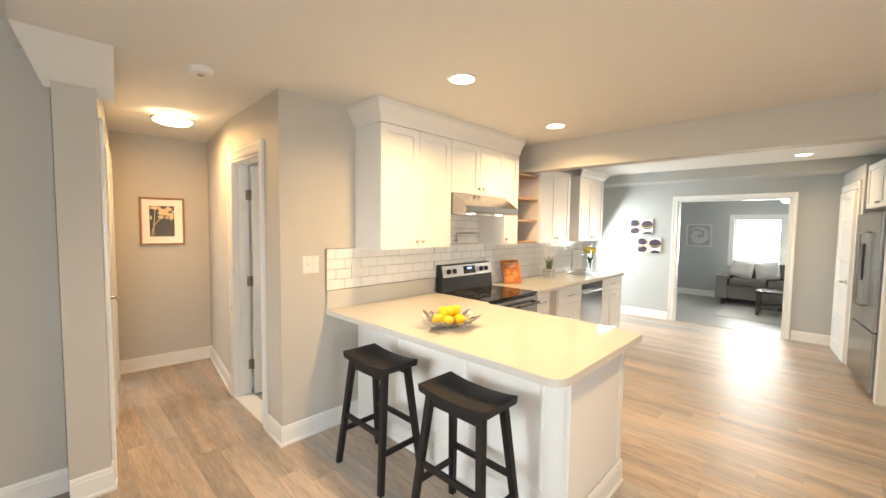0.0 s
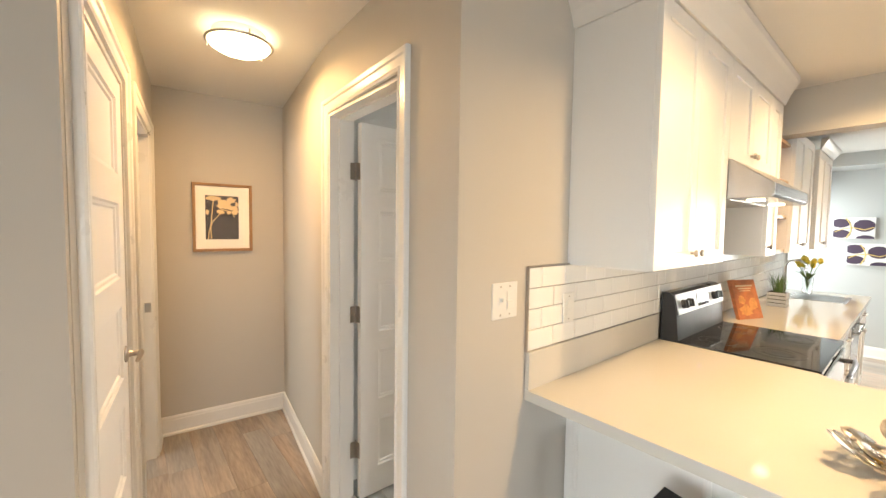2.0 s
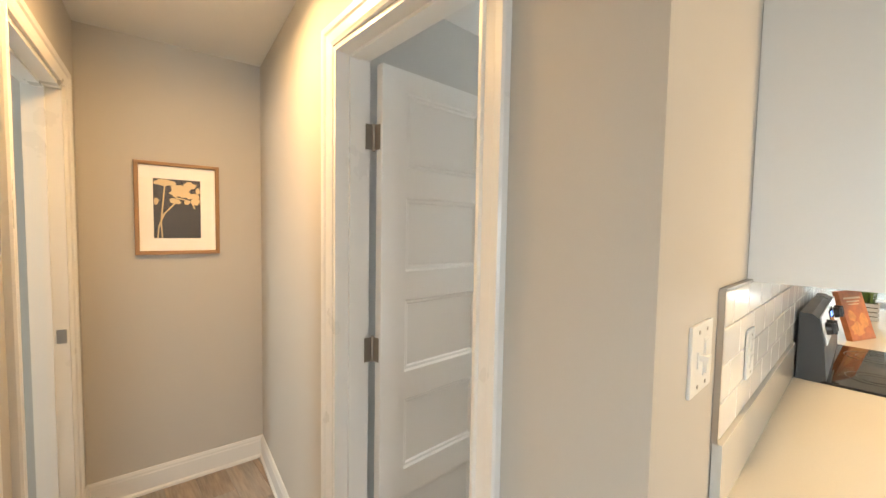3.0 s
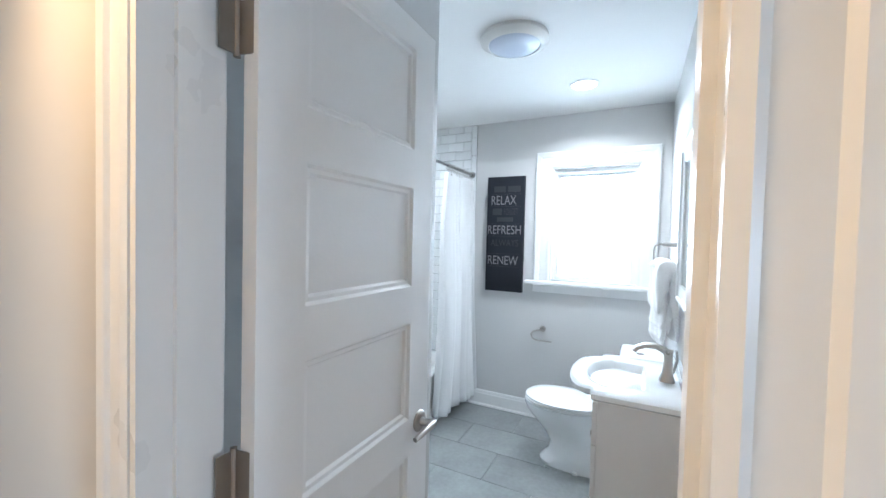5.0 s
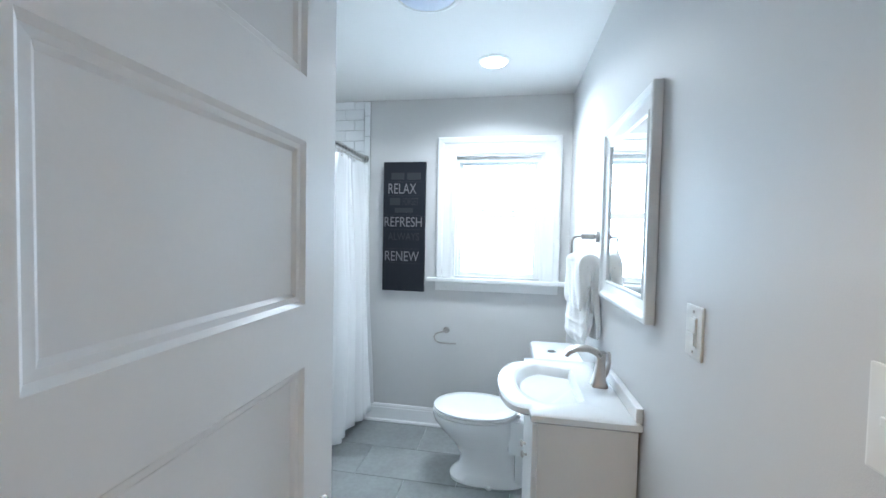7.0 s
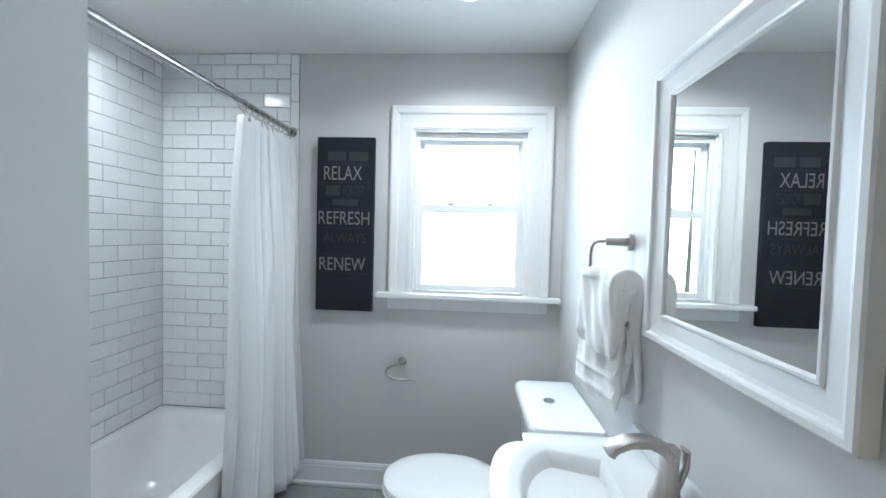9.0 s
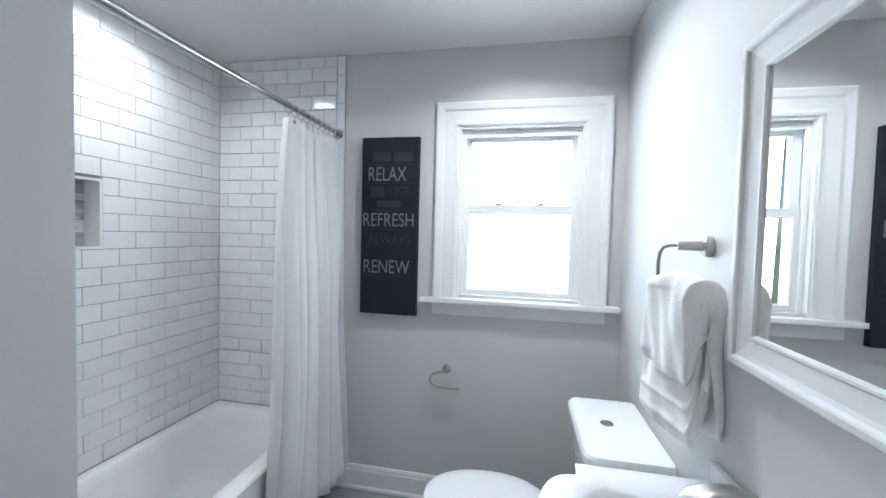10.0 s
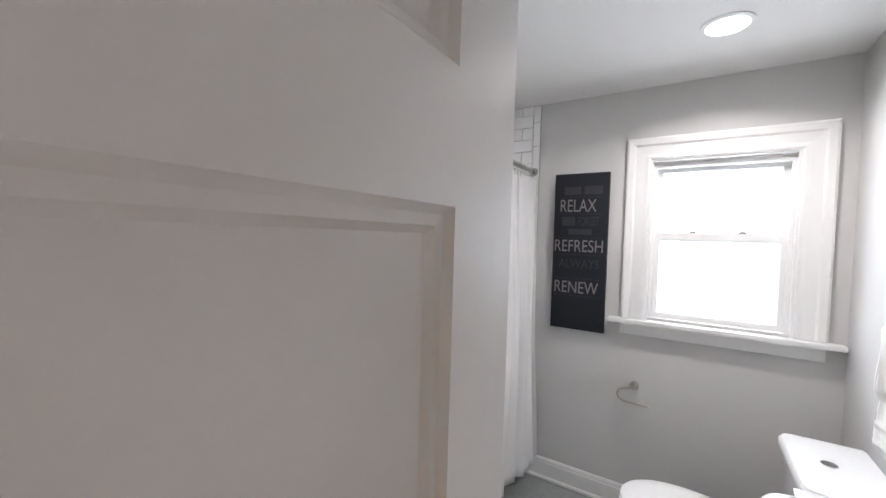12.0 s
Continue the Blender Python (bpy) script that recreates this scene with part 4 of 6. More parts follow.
# range
t = thing("electric_range", (1.853, -0.33, 0), "freestanding steel and black electric range with a glass top", "stove")
RX0, RX1 = 1.472, 2.234
bm = B()
bx(bm, RX0, RX1, -0.64, -0.03, 0.02, 0.895)
part("body", bm, M_BLACK, t, "black enamel body")
bm = B()
bx(bm, RX0 - 0.002, RX1 + 0.002, -0.665, -0.10, 0.896, 0.918, bev=0.004)
part("cooktop", bm, M_BLACKGLASS, t, "black glass cooktop")
for x, y, r in ((1.66, -0.24, 0.085), (2.05, -0.24, 0.10), (1.66, -0.49, 0.105), (2.05, -0.49, 0.085)):
    bm = B()
    for q in (r, r * 0.62):
        tube(bm, [circle((x, y, 0.9182), q, 40)[i % 40] for i in range(41)], 0.0011, 4, cap=False)
    part("burner_ring", bm, mat("grey_burner_mark", (0.10, 0.10, 0.10), 0.3), t, "thin grey burner mark")
bm = B()
prof = [(0.025, 0.90), (0.025, 1.172), (0.060, 1.172), (0.082, 1.155), (0.102, 1.055), (0.100, 1.050), (0.112, 0.919), (0.112, 0.90)]
vs0 = [bm.verts.new((RX0, -d, z)) for d, z in prof]
vs1 = [bm.verts.new((RX1, -d, z)) for d, z in prof]
bm.faces.new(vs0)
bm.faces.new(vs1[::-1])
for i in range(len(prof)):
    j = (i + 1) % len(prof)
    bm.faces.new((vs0[i], vs0[j], vs1[j], vs1[i]))
part("backguard", bm, M_BLACK, t, "black glossy backguard")
# steel control face, tilted
CT = Matrix.Translation((0, -0.0925, 1.105)) @ Matrix.Rotation(radians(-11.3), 4, "X") @ axes((0, 0, 0), (1, 0, 0), (0, -1, 0))
bm = B()
bx(bm, RX0 + 0.012, RX1 - 0.002, 0.001, 0.006, -0.052, 0.058, CT, bev=0.002)
part("control_panel", bm, M_STEEL_PALE, t, "brushed steel control panel")
bm = B()
bx(bm, 1.78, 1.96, 0.006, 0.0085, -0.036, 0.042, CT, bev=0.001)
disp = part("display", bm, M_BLACKGLASS, t, "black clock display")
bm = B()
bx(bm, 1.84, 1.90, 0.0087, 0.0095, 0.008, 0.028, CT)
k = part("digits", bm, M_BLUELED, disp, "glowing blue clock digits")
k.location = (0, 0, 0)
for x in (1.56, 1.64, 2.05, 2.13):
    bm = B()
    rings = [[CT @ (Vector((x, h, 0.0)) + p) for p in circle((0, 0, 0), r, 18, Vector((1, 0, 0)), Vector((0, 0, 1)))] for r, h in ((0.025, 0.006), (0.023, 0.022), (0.020, 0.026))]
    loft(bm, rings)
    bx(bm, x - 0.005, x + 0.005, 0.026, 0.036, -0.021, 0.021, CT)
    part("knob", bm, M_BLACK, t, "black control knob")
bm = B()
bx(bm, RX0 + 0.004, RX1 - 0.004, -0.672, -0.641, 0.26, 0.885, bev=0.006)
od = part("oven_door", bm, M_STEEL, t, "brushed steel oven door")
bm = B()
bx(bm, RX0 + 0.10, RX1 - 0.10, -0.675, -0.6725, 0.38, 0.70)
k = part("oven_window", bm, M_BLACKGLASS, od, "black glass oven window")
k.location = (0, 0, 0)
bm = B()
tube(bm, [(RX0 + 0.05, -0.67, 0.82), (RX0 + 0.05, -0.715, 0.825), (RX0 + 0.12, -0.722, 0.826), (RX1 - 0.12, -0.722, 0.826), (RX1 - 0.05, -0.715, 0.825), (RX1 - 0.05, -0.67, 0.82)], 0.012, 10)
k = part("handle", bm, M_BLACK, od, "black oven door handle", smooth=True)
k.location = (0, 0, 0)
bm = B()
bx(bm, RX0 + 0.004, RX1 - 0.004, -0.668, -0.641, 0.05, 0.25, bev=0.005)
part("drawer", bm, M_STEEL, t, "brushed steel drawer front")

# stools
def stool(cx, cy):
    t = thing("bar_stool", (cx, cy, 0), "black painted wooden saddle-seat bar stool", "stool", "stools at the breakfast bar")
    bm = B()
    n, k = 14, 6
    W, Lh, zt = 0.125, 0.222, 0.715
    top, bot = [], []
    for i in range(n + 1):
        y = -Lh + 2 * Lh * i / n
        rise = 0.020 * (y / Lh) ** 2
        rowt, rowb = [], []
        for j in range(k + 1):
            x = -W + 2 * W * j / k
            edge = 0.006 if j in (0, k) or i in (0, n) else 0.0
            rowt.append(bm.verts.new((cx + x, cy + y, zt + rise - edge)))
            rowb.append(bm.verts.new((cx + x * 0.97, cy + y * 0.985, zt + rise * 0.9 - 0.042)))
        top.append(rowt)
        bot.append(rowb)
    for i in range(n):
        for j in range(k):
            bm.faces.new((top[i][j], top[i + 1][j], top[i + 1][j + 1], top[i][j + 1]))
            bm.faces.new((bot[i][j], bot[i][j + 1], bot[i + 1][j + 1], bot[i + 1][j]))
    for i in range(n):
        bm.faces.new((top[i][0], bot[i][0], bot[i + 1][0], top[i + 1][0]))
        bm.faces.new((top[i][k], top[i + 1][k], bot[i + 1][k], bot[i][k]))
    for j in range(k):
        bm.faces.new((top[0][j], top[0][j + 1], bot[0][j + 1], bot[0][j]))
        bm.faces.new((top[n][j], bot[n][j], bot[n][j + 1], top[n][j + 1]))
    part("seat", bm, M_BLACKWOOD, t, smooth=True)
    legs = {}
    for sx in (-1, 1):
        for sy in (-1, 1):
            a = Vector((cx + sx * 0.085, cy + sy * 0.165, 0.69))
            b = Vector((cx + sx * 0.155, cy + sy * 0.225, 0.0))
            legs[sx, sy] = (a, b)
            bm = B()
            rings = []
            for p, s in ((a, 0.019), (b, 0.016)):
                rings.append([p + Vector((i * s, j * s, 0)) for i, j in ((-1, -1), (1, -1), (1, 1), (-1, 1))])
            loft(bm, rings)
            part("leg", bm, M_BLACKWOOD, t, bev=0.003)
    def at(key, z):
        a, b = legs[key]
        return b + (a - b) * (z / 0.69)
    for ka, kb, z in (((-1, -1), (-1, 1), 0.32), ((1, -1), (1, 1), 0.32), ((-1, -1), (1, -1), 0.22), ((-1, 1), (1, 1), 0.22), ((-1, -1), (-1, 1), 0.645), ((1, -1), (1, 1), 0.645)):
        p, q = at(ka, z), at(kb, z)
        d = (q - p).normalized()
        s = Vector((-d.y, d.x, 0)) * 0.009
        u = Vector((0, 0, 0.015))
        bm = B()
        loft(bm, [[c - s - u, c + s - u, c + s + u, c - s + u] for c in (p, q)])
        part("stretcher", bm, M_BLACKWOOD, t)
    return t


first = stool(0.335, -0.665)
copy_thing(first, pose(0.335, -1.385, 0))

# bowl of lemons
t = thing("fruit_bowl", (0.66, -0.96, 0.912), "openwork silver metal leaf bowl on the worktop", "bowl")
BC = Vector((0.66, -0.96, 0.913))


def bowl_at(a, r):
    return BC + Vector((r * math.cos(a), r * math.sin(a), 0.006 + 1.55 * r * r + 0.0))


bm = B()
loft(bm, [circle(BC + Vector((0, 0, z)), r, 30) for r, z in ((0.05, 0.0), (0.055, 0.003), (0.05, 0.008), (0.0, 0.009))], cap=False)
part("foot", bm, M_BOWL, t, smooth=True)
bm = B()
lr = random.Random(9)


def leaf(bm, a, r0, length, width, turn, lift):
    """A pointed leaf lying on the bowl's curve."""
    n = 7
    ctr, lft, rgt = [], [], []
    for i in range(n + 1):
        s = i / n
        r = r0 + length * s
        aa = a + turn * s
        p = bowl_at(aa, r) + Vector((0, 0, lift * s * s))
        w = width * math.sin(math.pi * min(1, s ** 1.25 * 0.93 + 0.04)) ** 0.65
        tang = Vector((-math.sin(aa), math.cos(aa), 0))
        ctr.append(bm.verts.new(p + Vector((0, 0, -0.002))))
        lft.append(bm.verts.new(p + tang * w))
        rgt.append(bm.verts.new(p - tang * w))
    for i in range(n):
        bm.faces.new((ctr[i], ctr[i + 1], lft[i + 1], lft[i]))
        bm.faces.new((rgt[i], rgt[i + 1], ctr[i + 1], ctr[i]))


for ring, (r0, ln, wd, cnt) in enumerate(((0.035, 0.070, 0.021, 9), (0.080, 0.072, 0.027, 11), (0.122, 0.078, 0.032, 12))):
    for i in range(cnt):
        leaf(bm, 2 * math.pi * (i + 0.5 * (ring % 2)) / cnt + lr.uniform(-0.05, 0.05), r0, ln * lr.uniform(0.85, 1.1), wd, lr.uniform(-0.25, 0.25), lr.uniform(-0.01, 0.02))
lob = part("leaves", bm, M_BOWL, t, "pierced silver leaves", smooth=True)
sm = lob.modifiers.new("thickness", "SOLIDIFY")
sm.thickness = 0.0018
bm = B()
for i in range(18):
    a = 2 * math.pi * i / 18
    tube(bm, [bowl_at(a + 0.1 * k, 0.04 + 0.02 * k) for k in range(6)], 0.0016, 5)
part("stems", bm, M_BOWL, t, "thin silver stems")
LEM = B()
rings = []
for i in range(15):
    s = i / 14
    z = -0.042 + 0.084 * s
    r = 0.0315 * math.sin(math.pi * min(max(s, 0.0), 1.0)) ** 0.62 if 0 < i < 14 else 0.0025
    rings.append(circle((0, 0, z), max(r, 0.0025), 18))
loft(LEM, rings)
lemon = solid("lemon", LEM, M_LEMON, "ripe yellow lemon in the silver bowl", "lemon", group="lemons in the bowl", smooth=True)
LPOS = [(-0.045, -0.03, 0.046, 80, 20), (0.035, -0.045, 0.046, 70, 120), (0.05, 0.035, 0.046, 85, 70), (-0.03, 0.05, 0.046, 75, 160), (-0.085, 0.015, 0.058, 60, 40),
        (0.0, 0.0, 0.098, 80, 100), (0.045, -0.005, 0.094, 55, 30), (-0.045, 0.015, 0.098, 70, 150), (0.002, -0.085, 0.056, 80, 10)]
lemon.matrix_world = Matrix.Translation(BC + Vector(LPOS[0][:3])) @ pose(0, 0, 0, LPOS[0][3], 0, LPOS[0][4])
for x, y, z, rx, rz in LPOS[1:]:
    copy_thing(lemon, Matrix.Translation(BC + Vector((x, y, z))) @ pose(0, 0, 0, rx, 0, rz))

# cookbook on the counter
t = thing("cookbook", (2.50, -0.16, 0.912), "hardback cookbook with a brown food cover leaning on the backsplash", "book")
KM = Matrix.Translation((2.50, -0.205, 0.914)) @ Matrix.Rotation(radians(-22), 4, "Z") @ Matrix.Rotation(radians(-17), 4, "X") @ axes((0, 0, 0), (1, 0, 0), (0, -1, 0))
bm = B()
bx(bm, -0.105, 0.105, -0.020, -0.002, 0.004, 0.266, KM)
part("pages", bm, M_PAPER, t, "cream page block")
bm = B()
bx(bm, -0.11, 0.11, -0.002, 0.001, 0.0, 0.27, KM)
bx(bm, -0.11, 0.11, -0.024, -0.021, 0.0, 0.27, KM)
bx(bm, -0.112, -0.1095, -0.024, 0.001, 0.0, 0.27, KM)
cv = part("cover", bm, M_BOOKA, t, "brown printed cover")
bm = B()
for z0, z1, a0, a1 in ((0.222, 0.232, -0.08, 0.08), (0.205, 0.212, -0.06, 0.06), (0.19, 0.195, -0.05, 0.05)):
    bx(bm, a0, a1, 0.0012, 0.0016, z0, z1, KM)
k = part("title_bars", bm, M_BOOKB, cv, "cream title bars")
k.location = (0, 0, 0)
bm = B()
for i, (a, z, ra, rz) in enumerate(((-0.03, 0.06, 0.06, 0.035), (0.05, 0.10, 0.04, 0.04), (-0.05, 0.13, 0.035, 0.03))):
    blot(bm, a, z, ra, rz, 40 + i, KM, 0.0011, 0.0014)
k = part("picture", bm, mat("food_print", (0.55, 0.26, 0.08), 0.35, var=0.5, scale=40), cv, "orange food picture")
k.location = (0, 0, 0)

# plant in a slatted box
t = thing("potted_plant", (3.29, -0.20, 0.912), "green grassy plant in a grey slatted box", "plant")
bm = B()
bx(bm, 3.235, 3.345, -0.255, -0.145, 0.9125, 1.025)
part("soil_box", bm, mat("dark_soil", (0.05, 0.04, 0.03), 0.9), t, "dark inner box")
for i in range(4):
    bm = B()
    z = 0.914 + i * 0.029
    bx(bm, 3.228, 3.352, -0.262, -0.138, z, z + 0.023, bev=0.002)
    part("slat", bm, M_PLANTER, t)
bm = B()
pr = random.Random(5)
for i in range(70):
    a, r = pr.uniform(0, 6.28), pr.uniform(0, 0.045)
    x, y = 3.29 + r * math.cos(a), -0.20 + r * math.sin(a)
    ln, lean = pr.uniform(0.10, 0.20), pr.uniform(0.02, 0.09)
    w = pr.uniform(0.003, 0.006)
    tg = Vector((-math.sin(a), math.cos(a), 0))
    prev = None
    for s in (0, 0.35, 0.7, 1.0):
        p = Vector((x + lean * s * s * math.cos(a), y + lean * s * s * math.sin(a), 1.02 + ln * s * (1 - 0.15 * s)))
        ww = w * (1 - 0.85 * s)
        cur = (bm.verts.new(p + tg * ww), bm.verts.new(p - tg * ww))
        if prev:
            bm.faces.new((prev[0], prev[1], cur[1], cur[0]))
        prev = cur
part("foliage", bm, M_LEAF, t, "thin green blades")
# tulips in a glass vase
t = thing("tulip_vase", (4.47, -0.22, 0.912), "yellow tulips in a clear glass vase", "flowers")
bm = B()
VC = Vector((4.47, -0.22, 0.9125))
rings = [circle(VC + Vector((0, 0, z)), r, 20) for r, z in ((0.035, 0.0), (0.04, 0.02), (0.045, 0.16), (0.042, 0.16), (0.037, 0.022), (0.01, 0.02))]
loft(bm, rings)
v = part("vase", bm, M_CLEAR, t, "clear glass vase", smooth=True)
bm = B()
heads = []
for i in range(11):
    a, r = pr.uniform(0, 6.28), pr.uniform(0.03, 0.12)
    top = VC + Vector((r * math.cos(a), r * math.sin(a), pr.uniform(0.25, 0.33)))
    heads.append(top)
    tube(bm, [VC + Vector((0, 0, 0.03)), VC + Vector((r * 0.3 * math.cos(a), r * 0.3 * math.sin(a), 0.16)), top], 0.0028, 5)
part("stems", bm, M_LEAF, t, "green stems")
bm = B()
for i in range(9):
    a = pr.uniform(0, 6.28)
    tg = Vector((-math.sin(a), math.cos(a), 0))
    prev = None
    for s in (0, 0.3, 0.6, 1.0):
        p = VC + Vector((0.11 * s * math.cos(a), 0.11 * s * math.sin(a), 0.12 + 0.15 * s - 0.06 * s * s))
        ww = 0.014 * math.sin(math.pi * min(0.97, s * 0.85 + 0.12))
        cur = (bm.verts.new(p + tg * ww), bm.verts.new(p - tg * ww))
        if prev:
            bm.faces.new((prev[0], prev[1], cur[1], cur[0]))
        prev = cur
part("leaves", bm, M_LEAF, t, "green leaves")
for h in heads:
    bm = B()
    loft(bm, [circle(h + Vector((0, 0, z)), r, 10) for r, z in ((0.006, -0.012), (0.020, 0.0), (0.023, 0.016), (0.017, 0.036), (0.006, 0.046))])
    part("flower", bm, M_TULIP, t, "yellow tulip head", smooth=True)
# sink and tap
t = thing("kitchen_sink", (4.12, -0.33, 0.912), "stainless steel sink with a tall chrome tap", "sink")
bm = B()
sweep(bm, 3.90, 4.34, -0.52, -0.17, [(0.0, 0.0), (0.0, 0.003), (0.022, 0.003), (0.022, 0.0)], Matrix(((1, 0, 0, 0), (0, 0, 1, 0), (0, 1, 0, 0.9125), (0, 0, 0, 1))))
part("rim", bm, M_STEEL, t)
# flat plate; the bowl's shade is put into its darker steel colour
bm = B()
bx(bm, 3.902, 4.338, -0.518, -0.172, 0.9128, 0.9134)
part("basin", bm, mat("shadowed_steel", (0.25, 0.25, 0.25), 0.35, 1.0), t, "steel basin")
bm = B()
tube(bm, [(4.13, -0.10, 0.913), (4.13, -0.10, 1.19), (4.13, -0.13, 1.24), (4.13, -0.20, 1.25), (4.13, -0.25, 1.21), (4.13, -0.25, 1.15)], 0.011, 10)
part("tap", bm, M_CHROME, t, "tall chrome gooseneck tap", smooth=True)
plate("outlet", axes((0.585, -0.012, 1.19), (1, 0, 0), (0, -1, 0)), 0.074, 0.118, ["socket"], "white outlet plate on the kitchen backsplash")

# fridge, cabinet over it and the side door, a little askew to the kitchen
RM = Matrix.Translation((6.2, -2.775, 0)) @ Matrix.Rotation(radians(6.8), 4, "Z") @ Matrix.Translation((-6.2, 2.978, 0))
SIDE = []
t = thing("refrigerator", (4.55, -3.3, 0), "stainless steel refrigerator with long dark handles", "refrigerator")
bm = B()
bx(bm, 4.10, 5.0, -3.64, -3.04, 0.02, 1.72)
part("body", bm, M_BLACK, t)
for x0, x1 in ((4.102, 4.548), (4.552, 4.998)):
    bm = B()
    bx(bm, x0, x1, -3.038, -2.965, 0.62, 1.72, bev=0.008)
    dd = part("door", bm, M_STEEL, t, "brushed steel door")
    hx = 4.52 if x0 < 4.3 else 4.58
    bm = B()
    tube(bm, [(hx, -2.965, 0.80), (hx, -2.91, 0.82), (hx, -2.91, 1.52), (hx, -2.965, 1.54)], 0.012, 8)
    k = part("handle", bm, M_STEEL, dd, smooth=True)
    k.location = (0, 0, 0)
bm = B()
bx(bm, 4.102, 4.998, -3.038, -2.965, 0.06, 0.61, bev=0.008)
part("freezer_drawer", bm, M_STEEL, t, "brushed steel freezer drawer")
bm = B()
bx(bm, 4.62, 4.80, -2.9645, -2.955, 1.05, 1.42, bev=0.003)
part("dispenser", bm, M_BLACK, t, "black ice dispenser")
SIDE.append(t)
SF = axes((0, -3.65, 0), (1, 0, 0), (0, 1, 0))
t = thing("wall_cabinet", (4.55, -3.3, 1.78), "white shaker cabinet above the refrigerator", "cabinet", "kitchen wall cabinets")
bm = B()
bx(bm, 4.06, 5.04, 0.001, 0.60, 1.78, 2.24, SF)
part("carcass", bm, M_CAB, t)
shaker(t, SF, 4.062, 4.548, 1.782, 2.238, 0.6005, (4.52, 1.83))
shaker(t, SF, 4.552, 5.038, 1.782, 2.238, 0.6005, (4.58, 1.83))
SIDE.append(t)
bm = B()
bx(bm, 3.98, 4.058, 0.001, 0.66, 0.0, 2.24, SF)
SIDE.append(solid("tall_end_panel", bm, M_CAB, "white tall end panel beside the refrigerator", "cabinet panel"))
t = thing("door_3", (5.6, -3.0, 0), "white panelled pantry door, closed", "door", kind="structure")
bm = B()
bx(bm, 5.10, 6.198, -3.64, -3.02, 0, CEIL - 0.16)
structure("wall_pantry", bm, M_GREYWALL, "grey painted pantry wall", "wall")
PDM = axes((6.05, -2.978, 0), (-1, 0, 0), (0, 1, 0))
door_leaf(t, PDM, 0.76, 2.0)
lever(t, axes((5.36, -2.978, 0.95), (-1, 0, 0), (0, 1, 0)), 1, -1)
casing(RM @ axes((0, -3.019, 0), (1, 0, 0), (0, 1, 0)), 5.28, 6.06, 2.03)
for o in SIDE + [t, bpy.data.objects["wall_pantry"]]:
    o.matrix_basis = RM @ o.matrix_basis

# two small canvases on the far wall
for cy, cz, w, h, seed in ((-0.39, 1.575, 0.36, 0.26, 1), (-0.525, 1.255, 0.36, 0.265, 2)):
    t = thing("wall_canvas", (6.17, cy, cz - h / 2), "small white canvas with plum ovals and gold arcs", "painting", "canvases on the far wall")
    CMx = axes((6.2, cy, cz), (0, -1, 0), (-1, 0, 0))
    bm = B()
    bx(bm, -w / 2, w / 2, 0.001, 0.035, -h / 2, h / 2, CMx, bev=0.002)
    part("canvas", bm, mat("white_canvas", (0.7, 0.68, 0.68), 0.7, var=0.06), t)
    for a, z, ra, rz in ((-0.115, 0.062, 0.088, 0.056), (-0.115, -0.070, 0.090, 0.052), (0.088, 0.030, 0.092, 0.074), (0.100, -0.125, 0.080, 0.040)):
        bm = B()
        k = [(min(max(a + ra * math.cos(i * 0.2618), -w / 2 + 0.002), w / 2 - 0.002), min(max(z + rz * math.sin(i * 0.2618), -h / 2 + 0.002), h / 2 - 0.002)) for i in range(24)]
        loft(bm, [[CMx @ Vector((p, d, q)) for p, q in k] for d in (0.0355, 0.037)])
        part("oval", bm, M_PLUM, t, "dark plum oval")
    for pts in ([(-0.07, 0.12), (-0.035, 0.06), (-0.02, 0.0), (-0.03, -0.06), (-0.06, -0.125)], [(-0.165, -0.05), (-0.09, -0.005), (0.0, 0.005), (0.09, -0.02), (0.172, 0.01)]):
        bm = B()
        tube(bm, [CMx @ Vector((p, 0.038, q)) for p, q in pts], 0.006, 6)
        part("arc", bm, M_GOLD, t, "gold arc")

# ---- living room beyond ----
t = thing("sofa", (8.95, -2.2, 0), "dark grey cloth sofa under the living room windows", "sofa")
bm = B()
bx(bm, 8.62, 9.42, -3.25, -1.30, 0.14, 0.42, bev=0.03)
part("base", bm, M_SOFA, t)
bm = B()
bx(bm, 9.15, 9.43, -3.25, -1.30, 0.42, 0.82, bev=0.05)
part("backrest", bm, M_SOFA, t)
for y0 in (-1.32, -3.45):
    bm = B()
    bx(bm, 8.60, 9.42, y0, y0 + 0.20, 0.12, 0.60, bev=0.04)
    part("arm", bm, M_SOFA, t)
for y0, y1 in ((-1.94, -1.34), (-2.58, -1.96), (-3.22, -2.60)):
    bm = B()
    bx(bm, 8.60, 9.16, y0, y1, 0.42, 0.55, bev=0.04)
    part("seat_cushion", bm, M_SOFA, t)
    bm = B()
    bx(bm, 9.02, 9.16, y0, y1, 0.55, 0.86, bev=0.05)
    part("back_cushion", bm, M_SOFA, t)
for x in (8.66, 9.36):
    for y in (-1.25, -3.3):
        bm = B()
        bx(bm, x - 0.03, x + 0.03, y - 0.03, y + 0.03, 0.005, 0.14)
        part("foot", bm, M_DARKWOOD, t)
